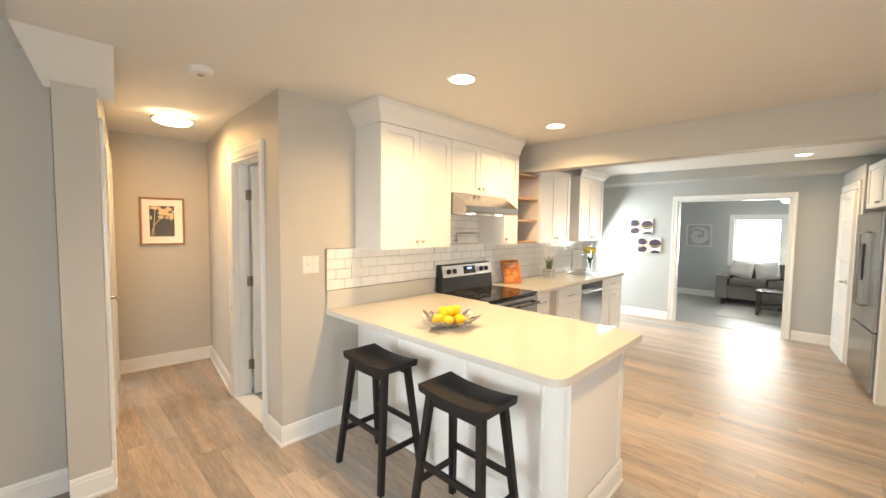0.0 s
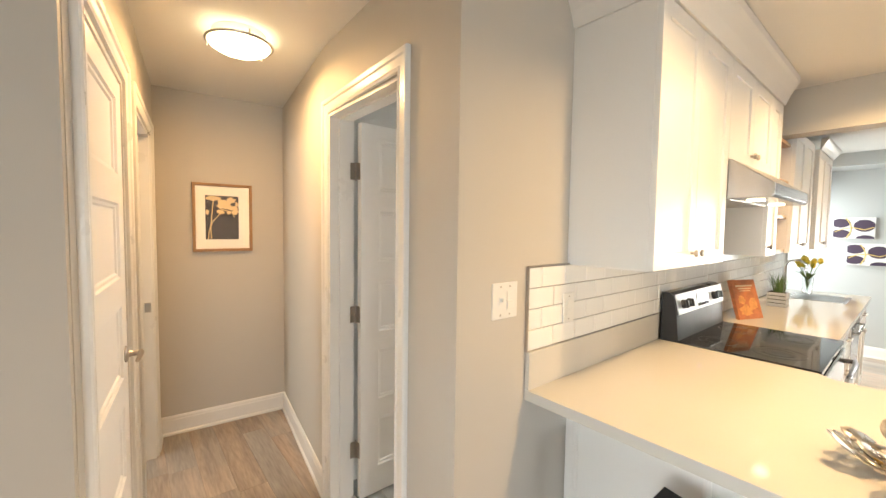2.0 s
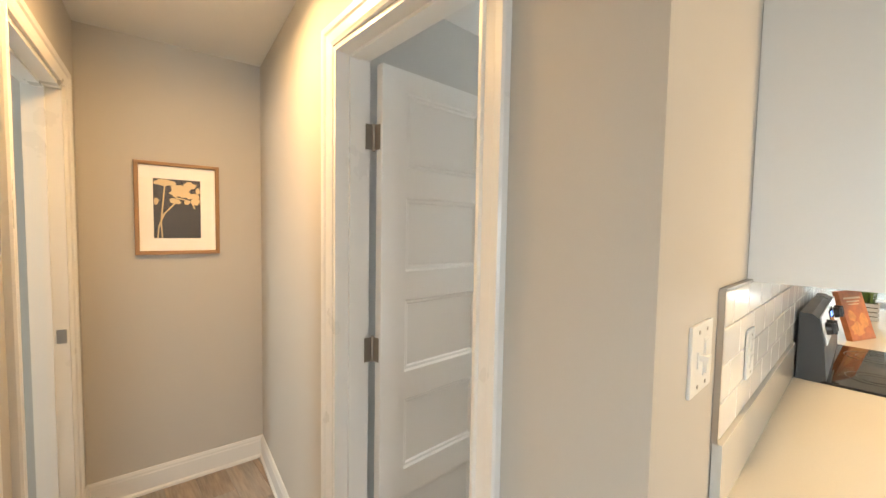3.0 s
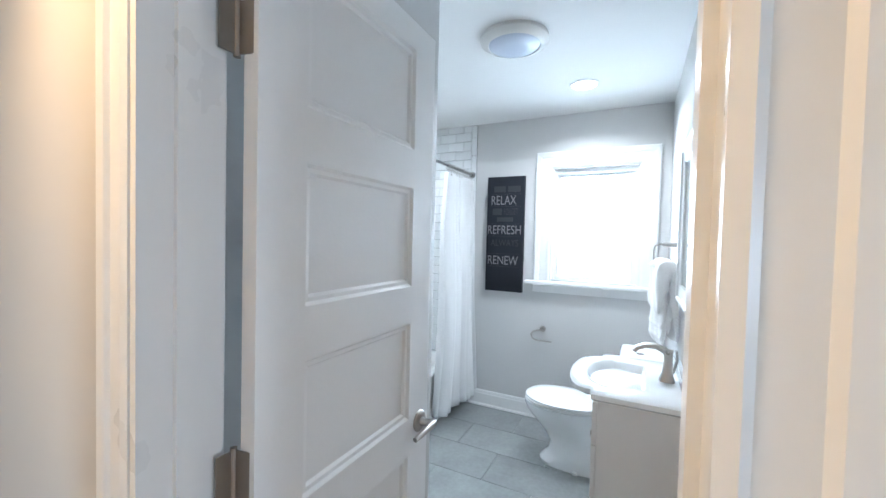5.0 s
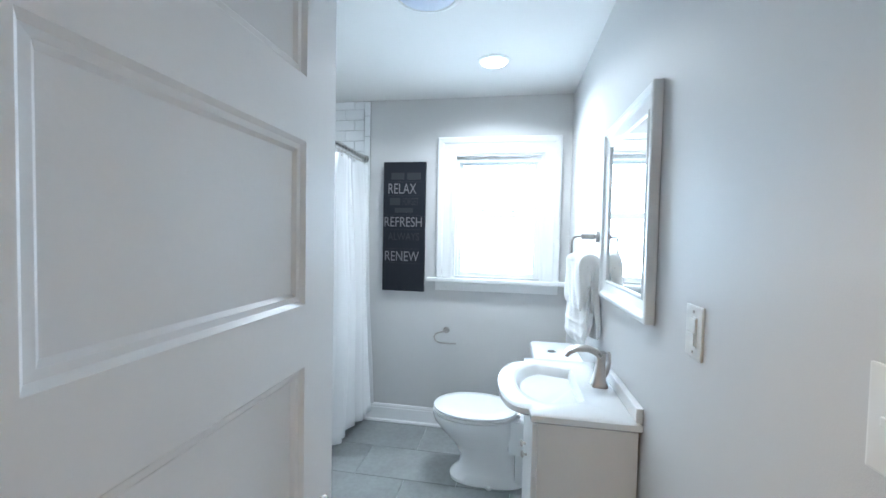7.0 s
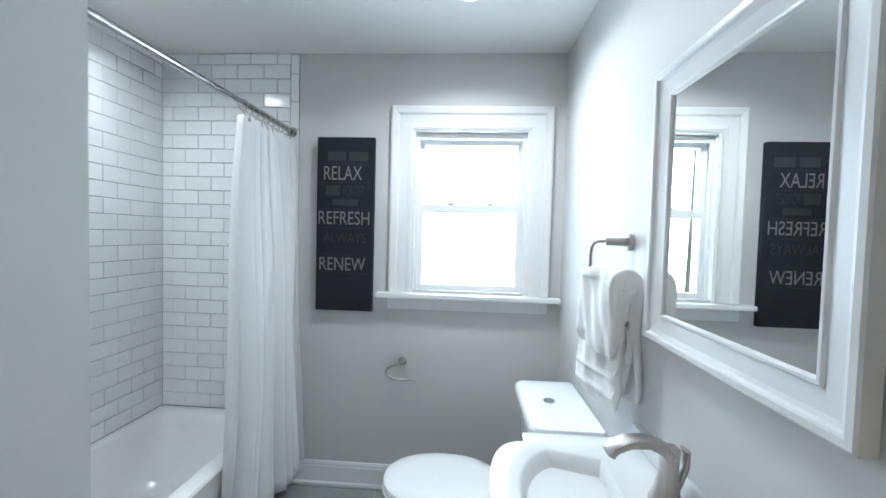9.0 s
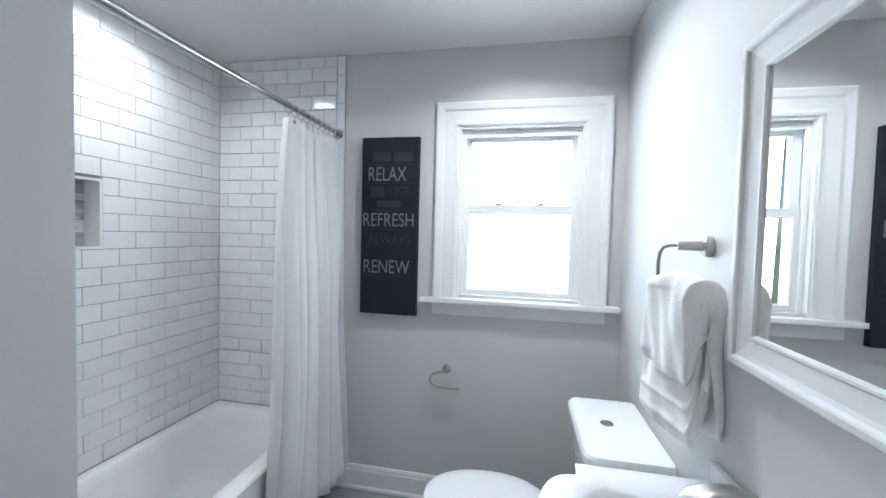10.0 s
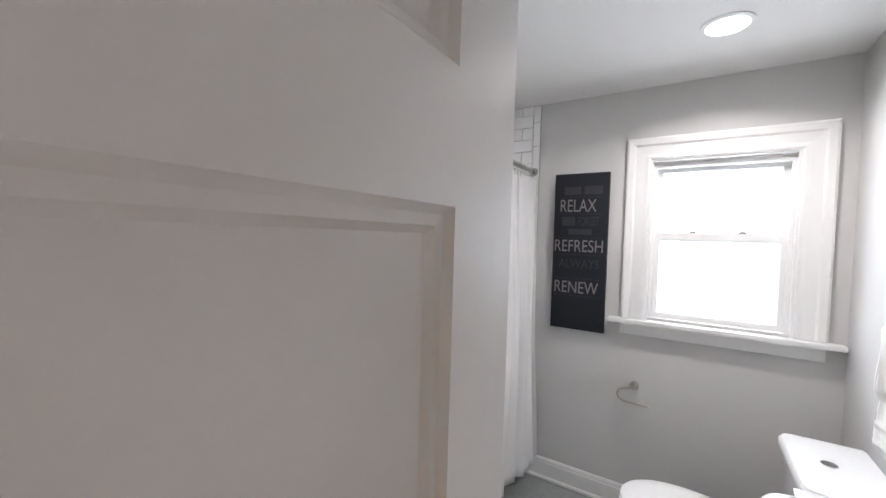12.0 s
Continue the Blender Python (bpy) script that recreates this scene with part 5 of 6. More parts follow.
for y, rot in ((-1.52, 10), (-1.92, -8)):
    bm = B()
    PMx = Matrix.Translation((8.93, y, 0.72)) @ Matrix.Rotation(radians(rot), 4, "X") @ Matrix.Rotation(radians(18), 4, "Y")
    rings = []
    for i in range(9):
        s = -1 + 2 * i / 8
        w = 0.19 * (1 - 0.05 * s * s)
        th = 0.07 * math.sqrt(max(0.02, 1 - s ** 4))
        rings.append([PMx @ Vector((th * math.cos(a), w * math.copysign(abs(math.sin(a)) ** 0.5, math.sin(a)), 0.17 * s)) for a in [2 * math.pi * j / 20 for j in range(20)]])
    loft(bm, rings)
    solid("throw_pillow", bm, M_PILLOW, "pale square throw pillow on the sofa", "pillow", group="pillows on the sofa", smooth=True)
t = thing("coffee_table", (8.0, -2.35, 0), "dark wood coffee table with a lower shelf", "table")
bm = B()
bx(bm, 7.75, 8.25, -2.9, -1.85, 0.41, 0.45, bev=0.006)
part("tabletop", bm, M_DARKWOOD, t)
bm = B()
bx(bm, 7.78, 8.22, -2.87, -1.88, 0.12, 0.15, bev=0.004)
part("lower_shelf", bm, M_DARKWOOD, t)
for x in (7.79, 8.21):
    for y in (-2.86, -1.89):
        bm = B()
        bx(bm, x - 0.025, x + 0.025, y - 0.025, y + 0.025, 0.012, 0.41)
        part("leg", bm, M_DARKWOOD, t)
bm = B()
bx(bm, 7.2, 8.58, -3.3, -1.35, 0.0042, 0.0115, bev=0.003)
solid("rug", bm, M_RUG, "pale grey rug under the coffee table", "rug")
t = thing("wall_art", (9.47, -0.62, 1.16), "pale square relief panel on the living room wall", "wall art")
AM = axes((9.5, -0.62, 1.40), (0, -1, 0), (-1, 0, 0))
bm = B()
sweep(bm, -0.22, 0.22, -0.23, 0.23, [(0, 0.001), (0, 0.03), (0.03, 0.03), (0.03, 0.001)], AM)
part("frame", bm, M_PILLOW, t)
bm = B()
bx(bm, -0.22, 0.22, 0.001, 0.006, -0.23, 0.23, AM)
part("back_panel", bm, mat("grey_art_back", (0.36, 0.37, 0.37), 0.7), t)
bm = B()
for k in range(5):
    tube(bm, [AM @ Vector(((0.05 + 0.035 * k) * math.cos(0.6 * i + k), 0.014, (0.05 + 0.033 * k) * math.sin(0.6 * i + k))) for i in range(9)], 0.012, 6)
part("scroll", bm, M_PILLOW, t, "pale scrolling relief", smooth=True)
for n, (a0, a1) in enumerate(((2.78, 3.58), (3.78, 4.5))):
    LW = axes((9.5, 1.5, 0), (0, -1, 0), (-1, 0, 0))
    w = thing("window_%d" % (n + 2), LW @ Vector(((a0 + a1) / 2, 0, 0.84)), "white sash window in the living room", "window", kind="structure")
    bm = B()
    sweep(bm, a0, a1, 0.84, 1.78, [(0.0, 0), (0.0, 0.015), (0.09, 0.02), (0.09, 0)], LW)
    part("window_casing", bm, M_TRIM, w)
    bm = B()
    sweep(bm, a0, a1, 0.84, 1.78, [(0.0, -0.09), (0.0, -0.06), (-0.035, -0.06), (-0.035, -0.09)], LW)
    bx(bm, a0 + 0.034, a1 - 0.034, -0.09, -0.06, 1.29, 1.33, LW)
    part("sash", bm, M_TRIM, w)
    bm = B()
    bx(bm, a0 + 0.03, a1 - 0.03, -0.077, -0.073, 0.87, 1.75, LW)
    g = part("pane", bm, M_GLASS, w)
    g.visible_shadow = False
# bedroom window
BWF = axes((-3.2, 2.66, 0), (1, 0, 0), (0, -1, 0))
w = thing("window_4", BWF @ Vector((1.87, 0, 1.08)), "white sash window in the bedroom", "window", kind="structure")
bm = B()
sweep(bm, 1.45, 2.29, 1.08, 1.98, [(0.0, 0), (0.0, 0.014), (0.008, 0.018), (0.042, 0.020), (0.046, 0.016), (0.046, 0)], BWF)
part("window_casing", bm, M_TRIM, w)
bm = B()
bx(bm, 1.38, 2.345, 0.021, 0.055, 1.055, 1.078, BWF, bev=0.004)
part("window_sill", bm, M_TRIM, w)
for b0, b1, d in ((1.085, 1.545, -0.07), (1.515, 1.975, -0.10)):
    bm = B()
    sweep(bm, 1.485, 2.255, b0 + 0.035, b1 - 0.03, [(0, d), (0, d + 0.025), (0.034, d + 0.025), (0.034, d)], BWF)
    sash = part("sash", bm, M_TRIM, w)
    bm = B()
    bx(bm, 1.48, 2.26, d + 0.010, d + 0.014, b0 + 0.03, b1 - 0.025, BWF)
    part("pane", bm, M_GLASS, sash)
# ceiling fan in the living room
t = thing("ceiling_fan", (7.6, -2.2, 2.1), "white ceiling fan with wooden blades and a lit globe", "ceiling fan")
bm = B()
tube(bm, [(7.6, -2.2, 2.439), (7.6, -2.2, 2.20)], 0.014, 8)
loft(bm, [circle((7.6, -2.2, z), r, 20) for r, z in ((0.06, 2.20), (0.085, 2.17), (0.085, 2.11), (0.06, 2.09))])
part("motor", bm, M_PLASTIC, t)
for k in range(5):
    a = 2 * math.pi * k / 5 + 0.3
    FMx = Matrix.Translation((7.6, -2.2, 2.13)) @ Matrix.Rotation(a, 4, "Z") @ Matrix.Rotation(radians(10), 4, "X")
    bm = B()
    bx(bm, 0.10, 0.58, -0.06, 0.06, -0.004, 0.004, FMx, bev=0.002)
    part("blade", bm, M_OAK, t, "wooden blade")
bm = B()
loft(bm, [circle((7.6, -2.2, z), r, 20) for r, z in ((0.06, 2.089), (0.075, 2.06), (0.06, 2.02), (0.02, 2.00))])
part("globe", bm, M_LENS_COOL, t, "glowing white globe", smooth=True)

# ---- bathroom ----
# window
WF = axes((BW_E, 0, 0), (0, -1, 0), (-1, 0, 0))
y0, y1, z0, z1 = WIN
w = thing("window_1", (BW_E, 0.71, 1.1), "white double-hung bathroom window with a moulded casing and sill", "window", kind="structure")
bm = B()
WC = [(0.0, 0), (0.0, 0.010), (0.012, 0.014), (0.030, 0.012), (0.075, 0.015), (0.085, 0.022), (0.112, 0.026), (0.122, 0.022), (0.122, 0)]
lines = []
for s, d in WC:
    c = [(-y1 - s, 1.128), (-y1 - s, z1 + s), (-y0 + s, z1 + s), (-y0 + s, 1.128)]
    lines.append([bm.verts.new(WF @ Vector((a, d, z))) for a, z in c])
for i in range(len(lines)):
    p, q = lines[i], lines[(i + 1) % len(lines)]
    for j in range(3):
        bm.faces.new((p[j], p[j + 1], q[j + 1], q[j]))
part("window_casing", bm, M_TRIM, w, "white moulded casing")
bm = B()
bx(bm, -1.215, -0.215, 0.0005, 0.062, 1.100, 1.126, WF, bev=0.006)
bx(bm, -y1 - 0.0, -y0 + 0.0, -0.10, 0.0004, 1.100, 1.126, WF)
part("window_sill", bm, M_TRIM, w, "white window stool")
bm = B()
bx(bm, -1.155, -0.278, 0.0005, 0.020, 1.034, 1.099, WF, bev=0.003)
part("apron", bm, M_TRIM, w, "white window apron")
bm = B()
for a0, a1 in ((-y1, -y1 + 0.012), (-y0 - 0.012, -y0)):
    bx(bm, a0, a1, -0.20, 0.002, 1.126, z1, WF)
bx(bm, -y1 + 0.012, -y0 - 0.012, -0.20, 0.002, z1 - 0.012, z1, WF)
bx(bm, -y1 + 0.012, -y0 - 0.012, -0.06, -0.03, z1 - 0.045, z1 - 0.012, WF, bev=0.004)
bx(bm, -y1 + 0.012, -y0 - 0.012, -0.10, -0.06, z1 - 0.028, z1 - 0.012, WF)
for s in (-1, 1):
    c = -y1 + 0.012 if s < 0 else -y0 - 0.012
    bx(bm, min(c, c - s * 0.018), max(c, c - s * 0.018), -0.048, -0.030, 1.127, z1 - 0.045, WF)
part("window_frame", bm, M_TRIM, w, "white painted window lining")
SA0, SA1 = -y1 + 0.014, -y0 - 0.014
for nm, b0, b1, d, rail in (("lower_sash", 1.130, 1.622, -0.080, 0.040), ("upper_sash", 1.582, 2.000, -0.115, 0.036)):
    bm = B()
    sweep(bm, SA0 + 0.042, SA1 - 0.042, b0 + rail, b1 - rail, [(0, d), (0, d + 0.024), (0.004, d + 0.030), (0.041, d + 0.030), (0.041, d)], WF)
    sash = part(nm, bm, M_TRIM, w, "white sash")
    bm = B()
    bx(bm, SA0 + 0.036, SA1 - 0.036, d + 0.012, d + 0.016, b0 + rail - 0.006, b1 - rail + 0.006, WF)
    g = part("pane", bm, M_GLASS, sash)
    g.visible_shadow = False
for a in (-0.82, -0.60):
    bm = B()
    bx(bm, a - 0.022, a + 0.022, -0.080, -0.056, 1.6225, 1.630, WF, bev=0.002)
    tube(bm, [WF @ Vector((a - 0.012, -0.066, 1.633)), WF @ Vector((a + 0.014, -0.060, 1.634))], 0.004, 6)
    part("sash_lock", bm, M_NICKEL, w, "small metal sash lock")

# sign
t = thing("wall_sign", (2.86, 1.40, 1.015), "tall black canvas sign with grey lettering", "sign")
bm = B()
bx(bm, 2.846, 2.879, 1.24, 1.56, 1.015, 1.975, bev=0.003)
part("canvas", bm, M_CANVAS, t, "black canvas on a stretcher")


def lettering(name, text, yl, yr, zb, zt, material, parent, label):
    cu = bpy.data.curves.new(name, "FONT")
    cu.body, cu.extrude = text, 0.0
    ob = bpy.data.objects.new(name, cu)
    scene.collection.objects.link(ob)
    dg = bpy.context.evaluated_depsgraph_get()
    me = bpy.data.meshes.new_from_object(ob.evaluated_get(dg))
    bpy.data.objects.remove(ob)
    xs = [v.co.x for v in me.vertices]
    ys = [v.co.y for v in me.vertices]
    for v in me.vertices:
        u, q = (v.co.x - min(xs)) / (max(xs) - min(xs)), (v.co.y - min(ys)) / (max(ys) - min(ys))
        v.co = (2.8452, yl + (yr - yl) * u, zb + (zt - zb) * q)
    me.materials.clear()
    me.materials.append(material)
    o = new(name, me)
    WORLD_AT[o] = Vector((0, 0, 0))
    o.parent = parent
    o.location = -WORLD_AT[parent]
    o["label"] = label


lettering("lettering", "RELAX", 1.521, 1.307, 1.741, 1.816, M_INK, t, "grey word relax")
lettering("lettering", "REFRESH", 1.548, 1.262, 1.495, 1.568, M_INK, t, "grey word refresh")
lettering("lettering", "RENEW", 1.540, 1.280, 1.240, 1.312, M_INK, t, "grey word renew")
lettering("lettering", "ALWAYS", 1.520, 1.280, 1.395, 1.450, M_FAINT, t, "faint word always")
lettering("lettering", "FORGET", 1.410, 1.290, 1.655, 1.710, M_FAINT, t, "faint word forget")
for zb, h, ya, yb in ((1.845, 0.05, 1.50, 1.40), (1.845, 0.05, 1.38, 1.275), (1.828, 0.002, 1.53, 1.27), (1.725, 0.002, 1.53, 1.27), (1.655, 0.055, 1.51, 1.43), (1.60, 0.035, 1.47, 1.33), (1.58, 0.002, 1.54, 1.27), (1.475, 0.002, 1.54, 1.27), (1.33, 0.002, 1.54, 1.27), (1.222, 0.002, 1.54, 1.27)):
    bm = B()
    bx(bm, 2.8449, 2.8458, yb, ya, zb, zb + h)
    part("print_bar", bm, M_FAINT, t, "faint unreadable print")

# paper holder
t = thing("paper_holder", (2.87, 1.085, 0.70), "brushed nickel open toilet paper holder without paper", "paper holder")
bm = B()
rings = [[Vector((BW_E - h, 1.065, 0.735)) + p for p in circle((0, 0, 0), r, 20, Vector((0, 1, 0)), Vector((0, 0, 1)))] for r, h in ((0.024, 0.0005), (0.024, 0.006), (0.014, 0.012), (0.011, 0.05))]
loft(bm, rings)
part("post", bm, M_NICKEL, t, smooth=True)
bm = B()
tube(bm, [(2.834, 1.065, 0.735), (2.832, 1.10, 0.728), (2.832, 1.135, 0.715), (2.832, 1.150, 0.690), (2.832, 1.140, 0.662), (2.832, 1.11, 0.648), (2.832, 1.05, 0.646), (2.832, 0.985, 0.648)], 0.006, 10)
part("arm", bm, M_NICKEL, t, smooth=True)

# towel ring and towel
t = thing("towel_ring", (1.97, 0.215, 1.44), "brushed nickel towel ring on the mirror wall", "towel ring")
bm = B()
rings = [[Vector((1.985, BW_S + h, 1.445)) + p for p in circle((0, 0, 0), r, 20, Vector((1, 0, 0)), Vector((0, 0, 1)))] for r, h in ((0.027, 0.0005), (0.027, 0.016), (0.014, 0.020), (0.012, 0.080), (0.010, 0.082))]
loft(bm, rings)
part("post", bm, M_NICKEL, t, smooth=True)
bm = B()
tube(bm, [(1.985, 0.285, 1.445), (1.990, 0.302, 1.445), (1.998, 0.315, 1.440), (2.005, 0.321, 1.425), (2.008, 0.323, 1.400), (2.008, 0.322, 1.360), (2.000, 0.318, 1.325), (1.97, 0.305, 1.312), (1.92, 0.288, 1.308), (1.86, 0.270, 1.308)], 0.005, 8)
part("ring", bm, M_NICKEL, t, smooth=True)

t = thing("hand_towel", (2.0, 0.30, 0.86), "thick white terry hand towel folded over the ring", "towel")


def fold(bm, x0, x1, y_back, gap0, gap1, th, ztop, zfront, zback, seed, skew=0.062, bands=()):
    """A thick cloth hung over a bar that runs along x: a closed slab bent into an upside-down U."""
    r = random.Random(seed)
    ph = [r.uniform(0, 6.28) for _ in range(6)]
    nx, ns = 22, 90
    rings = []
    for j in range(nx + 1):
        q = j / nx
        gap = gap0 + (gap1 - gap0) * q
        rad = gap / 2 + th / 2
        zc = ztop - rad - th / 2 - 0.012 * (2 * q - 1) ** 2
        yc = y_back + th / 2 + rad + skew * q
        zf = zfront + 0.020 * q + 0.006 * math.sin(6 * q + ph[0])
        zb = zback + 0.006 * math.sin(5 * q + ph[1])
        line = []
        for i in range(ns + 1):
            s = i / ns
            if s < 0.36:
                k = s / 0.36
                line.append((yc + rad + 0.008 * (1 - k) * math.sin(3.0 * q + ph[2]) + 0.003 * math.sin(4 * k + 5 * q + ph[3]), zf + (zc - zf) * k))
            elif s < 0.64:
                a = (s - 0.36) / 0.28 * math.pi
                line.append((yc + rad * math.cos(a), zc + rad * math.sin(a)))
            else:
                k = (s - 0.64) / 0.36
                line.append((yc - rad + 0.003 * math.sin(8 * k + 6 * q + ph[4]), zc + (zb - zc) * k))
        pts = [Vector((0, yy, zz)) for yy, zz in line]
        out, back = [], []
        for i, p in enumerate(pts):
            d = (pts[min(i + 1, ns)] - pts[max(i - 1, 0)]).normalized()
            n = Vector((0, d.z, -d.y))
            e = min(1.0, 0.45 + 0.14 * min(i, ns - i))
            puff = 1 + 0.06 * math.sin(0.25 * i + 5 * q + ph[5]) + sum(0.7 for b in bands if abs(p.z - b) < 0.007)
            # the cloth spreads towards its hems and bends a little along its length
            w = 1 + 0.34 * min(1.0, (ztop - p.z) / 0.3)
            x = x0 + q * (x1 - x0) * w + 0.004 * math.sin(0.15 * i + ph[1])
            for side, sink in ((1, out), (-1, back)):
                v = p + n * (side * th / 2 * e * puff + 0.0030 * math.sin(9 * q + 0.11 * i + ph[4]) + 0.0020 * math.sin(21 * q - 0.17 * i + ph[0]))
                sink.append(Vector((x, max(v.y, BW_S + 0.004), v.z)))
        rings.append(out + back[::-1])
    loft(bm, rings)


for nm, args in (("outer_fold", (1.858, 2.035, BW_S + 0.007, 0.060, 0.040, 0.016, 1.376, 1.100, 0.985, 3)),
                 ("middle_fold", (1.863, 2.030, BW_S + 0.030, 0.022, 0.014, 0.014, 1.345, 1.125, 1.10, 21)),
                 ("inner_fold", (1.868, 2.040, BW_S + 0.036, 0.006, 0.006, 0.014, 1.300, 0.945, 1.0, 8, 0.062, (0.985, 1.045)))):
    bm = B()
    fold(bm, *args)
    o = part(nm, bm, M_TOWEL, t, smooth=True)
    sb = o.modifiers.new("soft", "SUBSURF")
    sb.levels = sb.render_levels = 1
# mirror
t = thing("wall_mirror", (1.555, 0.22, 1.19), "rectangular mirror in a white moulded frame", "mirror")
MF = axes((0, BW_S, 0), (1, 0, 0), (0, 1, 0))
bm = B()
sweep(bm, 1.316, 1.746, 1.266, 1.812, [(0.0, 0.002), (0.0, 0.015), (0.004, 0.019), (0.009, 0.019), (0.013, 0.015), (0.044, 0.019), (0.052, 0.022), (0.056, 0.028), (0.060, 0.030), (0.071, 0.030), (0.075, 0.027), (0.075, 0.002)], MF)
part("frame", bm, M_TRIM, t, "white moulded frame")
bm = B()
bx(bm, 1.314, 1.748, 0.008, 0.012, 1.264, 1.814, MF)
part("mirror_glass", bm, M_MIRROR, t, "silvered mirror glass")

# vanity
t = thing("vanity_cabinet", (1.59, 0.36, 0), "white vanity cabinet with knobs", "vanity")
bm = B()
bx(bm, 1.318, 1.872, 0.212, 0.515, 0.0, 0.838, bev=0.002)
part("carcass", bm, M_CAB, t)
VF = axes((0, 0, 0), (1, 0, 0), (0, 1, 0))
bm = B()
bx(bm, 1.320, 1.594, 0.5155, 0.533, 0.09, 0.66, bev=0.003)
dl = part("cabinet_door", bm, M_CAB, t)
bm = B()
bx(bm, 1.597, 1.870, 0.5155, 0.533, 0.09, 0.66, bev=0.003)
dr = part("cabinet_door", bm, M_CAB, t)
bm = B()
bx(bm, 1.320, 1.870, 0.5155, 0.533, 0.664, 0.832, bev=0.003)
part("false_drawer", bm, M_CAB, t)
for x, par in ((1.555, dl), (1.635, dr)):
    bm = B()
    loft(bm, [[Vector((x, 0.533 + h, 0.60)) + p for p in circle((0, 0, 0), r, 14, Vector((1, 0, 0)), Vector((0, 0, 1)))] for r, h in ((0.005, 0.0), (0.005, 0.010), (0.013, 0.015), (0.013, 0.020), (0.008, 0.024))])
    part("knob", bm, M_NICKEL, par, "brushed nickel knob", smooth=True)

# basin top with a bowed front
t = thing("vanity_basin", (1.595, 0.38, 0.84), "white one-piece vanity basin with a bowed front", "sink")


def outline(n, off=0.0):
    """Half straight, half bowed outline of the top, counter-clockwise."""
    x0, x1, yb, yf, cxx = 1.300 + off, 1.890 - off, BW_S + 0.001 + off, 0.538 - off, 1.595
    pts = [(x1, yb), (x1, yf), (x1 - 0.045, yf + 0.004)]
    for i in range(n + 1):
        a = math.pi * i / n
        pts.append((cxx + 0.245 * math.cos(a) - off * math.cos(a), yf + 0.008 + (0.105 - off) * max(0.0, math.sin(a)) ** 0.75))
    pts += [(x0 + 0.045, yf + 0.004), (x0, yf), (x0, yb)]
    return pts


bm = B()
N = 26
OUT, OUT2 = outline(N), outline(N, 0.012)
cx0, cy0 = 1.595, 0.44
rim = []
for x, y in OUT2:
    a = math.atan2(y - cy0, x - cx0)
    rim.append((cx0 + 0.205 * math.cos(a), cy0 + 0.140 * math.sin(a)))
levels = [[Vector((x, y, 0.840)) for x, y in OUT2], [Vector((x, y, 0.850)) for x, y in OUT], [Vector((x, y, 0.868)) for x, y in OUT],
          [Vector((x, y, 0.876)) for x, y in OUT2], [Vector((cx0 + (x - cx0) * 1.05, cy0 + (y - cy0) * 1.05, 0.876)) for x, y in rim]]
for f, z in ((1.0, 0.871), (0.93, 0.852), (0.80, 0.815), (0.55, 0.785), (0.25, 0.775), (0.06, 0.772)):
    levels.append([Vector((cx0 + (x - cx0) * f, cy0 + (y - cy0) * f, z)) for x, y in rim])
loft(bm, levels)
part("top", bm, M_PORCELAIN, t, smooth=True)
bm = B()
bx(bm, 1.302, 1.888, BW_S + 0.001, BW_S + 0.022, 0.8755, 0.922, bev=0.005)
part("backsplash", bm, M_PORCELAIN, t)
bm = B()
disc(bm, (cx0, cy0, 0.7725), 0.020, 0.004, n=20, bev=0.001)
part("drain", bm, M_CHROME, t, "chrome drain")

# basin tap
t = thing("basin_tap", (1.595, 0.268, 0.876), "brushed nickel single-lever basin tap", "tap")
FX = 1.595


def rect_loft(bm, secs):
    rings = []
    for c, hw, hh, d in secs:
        c, d = Vector(c), Vector(d).normalized()
        s = Vector((1, 0, 0))
        u = s.cross(d).normalized()
        rr = []
        for k in range(16):
            a = 2 * math.pi * k / 16
            ca, sa = math.cos(a), math.sin(a)
            rr.append(c + s * hw * math.copysign(abs(ca) ** 0.45, ca) + u * hh * math.copysign(abs(sa) ** 0.45, sa))
        rings.append(rr)
    loft(bm, rings)


bm = B()
rect_loft(bm, [((FX, 0.270, 0.8765), 0.034, 0.030, (0, 0, 1)), ((FX, 0.270, 0.884), 0.034, 0.030, (0, 0, 1)), ((FX, 0.270, 0.905), 0.025, 0.022, (0, 0, 1)), ((FX, 0.268, 0.955), 0.017, 0.016, (0, 0, 1)), ((FX, 0.268, 0.985), 0.018, 0.017, (0, 0, 1)), ((FX, 0.268, 1.005), 0.020, 0.019, (0, 0, 1))])
part("body", bm, M_NICKEL, t, smooth=True)
bm = B()
rect_loft(bm, [((FX, 0.262, 0.975), 0.018, 0.014, (0, 0.5, 0.9)), ((FX, 0.282, 1.003), 0.020, 0.013, (0, 0.9, 0.5)), ((FX, 0.315, 1.016), 0.021, 0.011, (0, 1, 0.1)), ((FX, 0.355, 1.014), 0.022, 0.010, (0, 1, -0.2)), ((FX, 0.385, 1.000), 0.022, 0.009, (0, 0.8, -0.6)), ((FX, 0.396, 0.985), 0.022, 0.009, (0, 0.4, -0.9))])
part("spout", bm, M_NICKEL, t, smooth=True)
bm = B()
rect_loft(bm, [((FX, 0.262, 0.900), 0.008, 0.009, (0, -0.1, 1)), ((FX, 0.245, 0.925), 0.007, 0.007, (0, -0.5, 0.8)), ((FX - 0.004, 0.236, 0.968), 0.013, 0.005, (0, 0.0, 1)), ((FX - 0.010, 0.240, 1.008), 0.016, 0.005, (0, 0.1, 1))])
part("lever", bm, M_NICKEL, t, smooth=True)

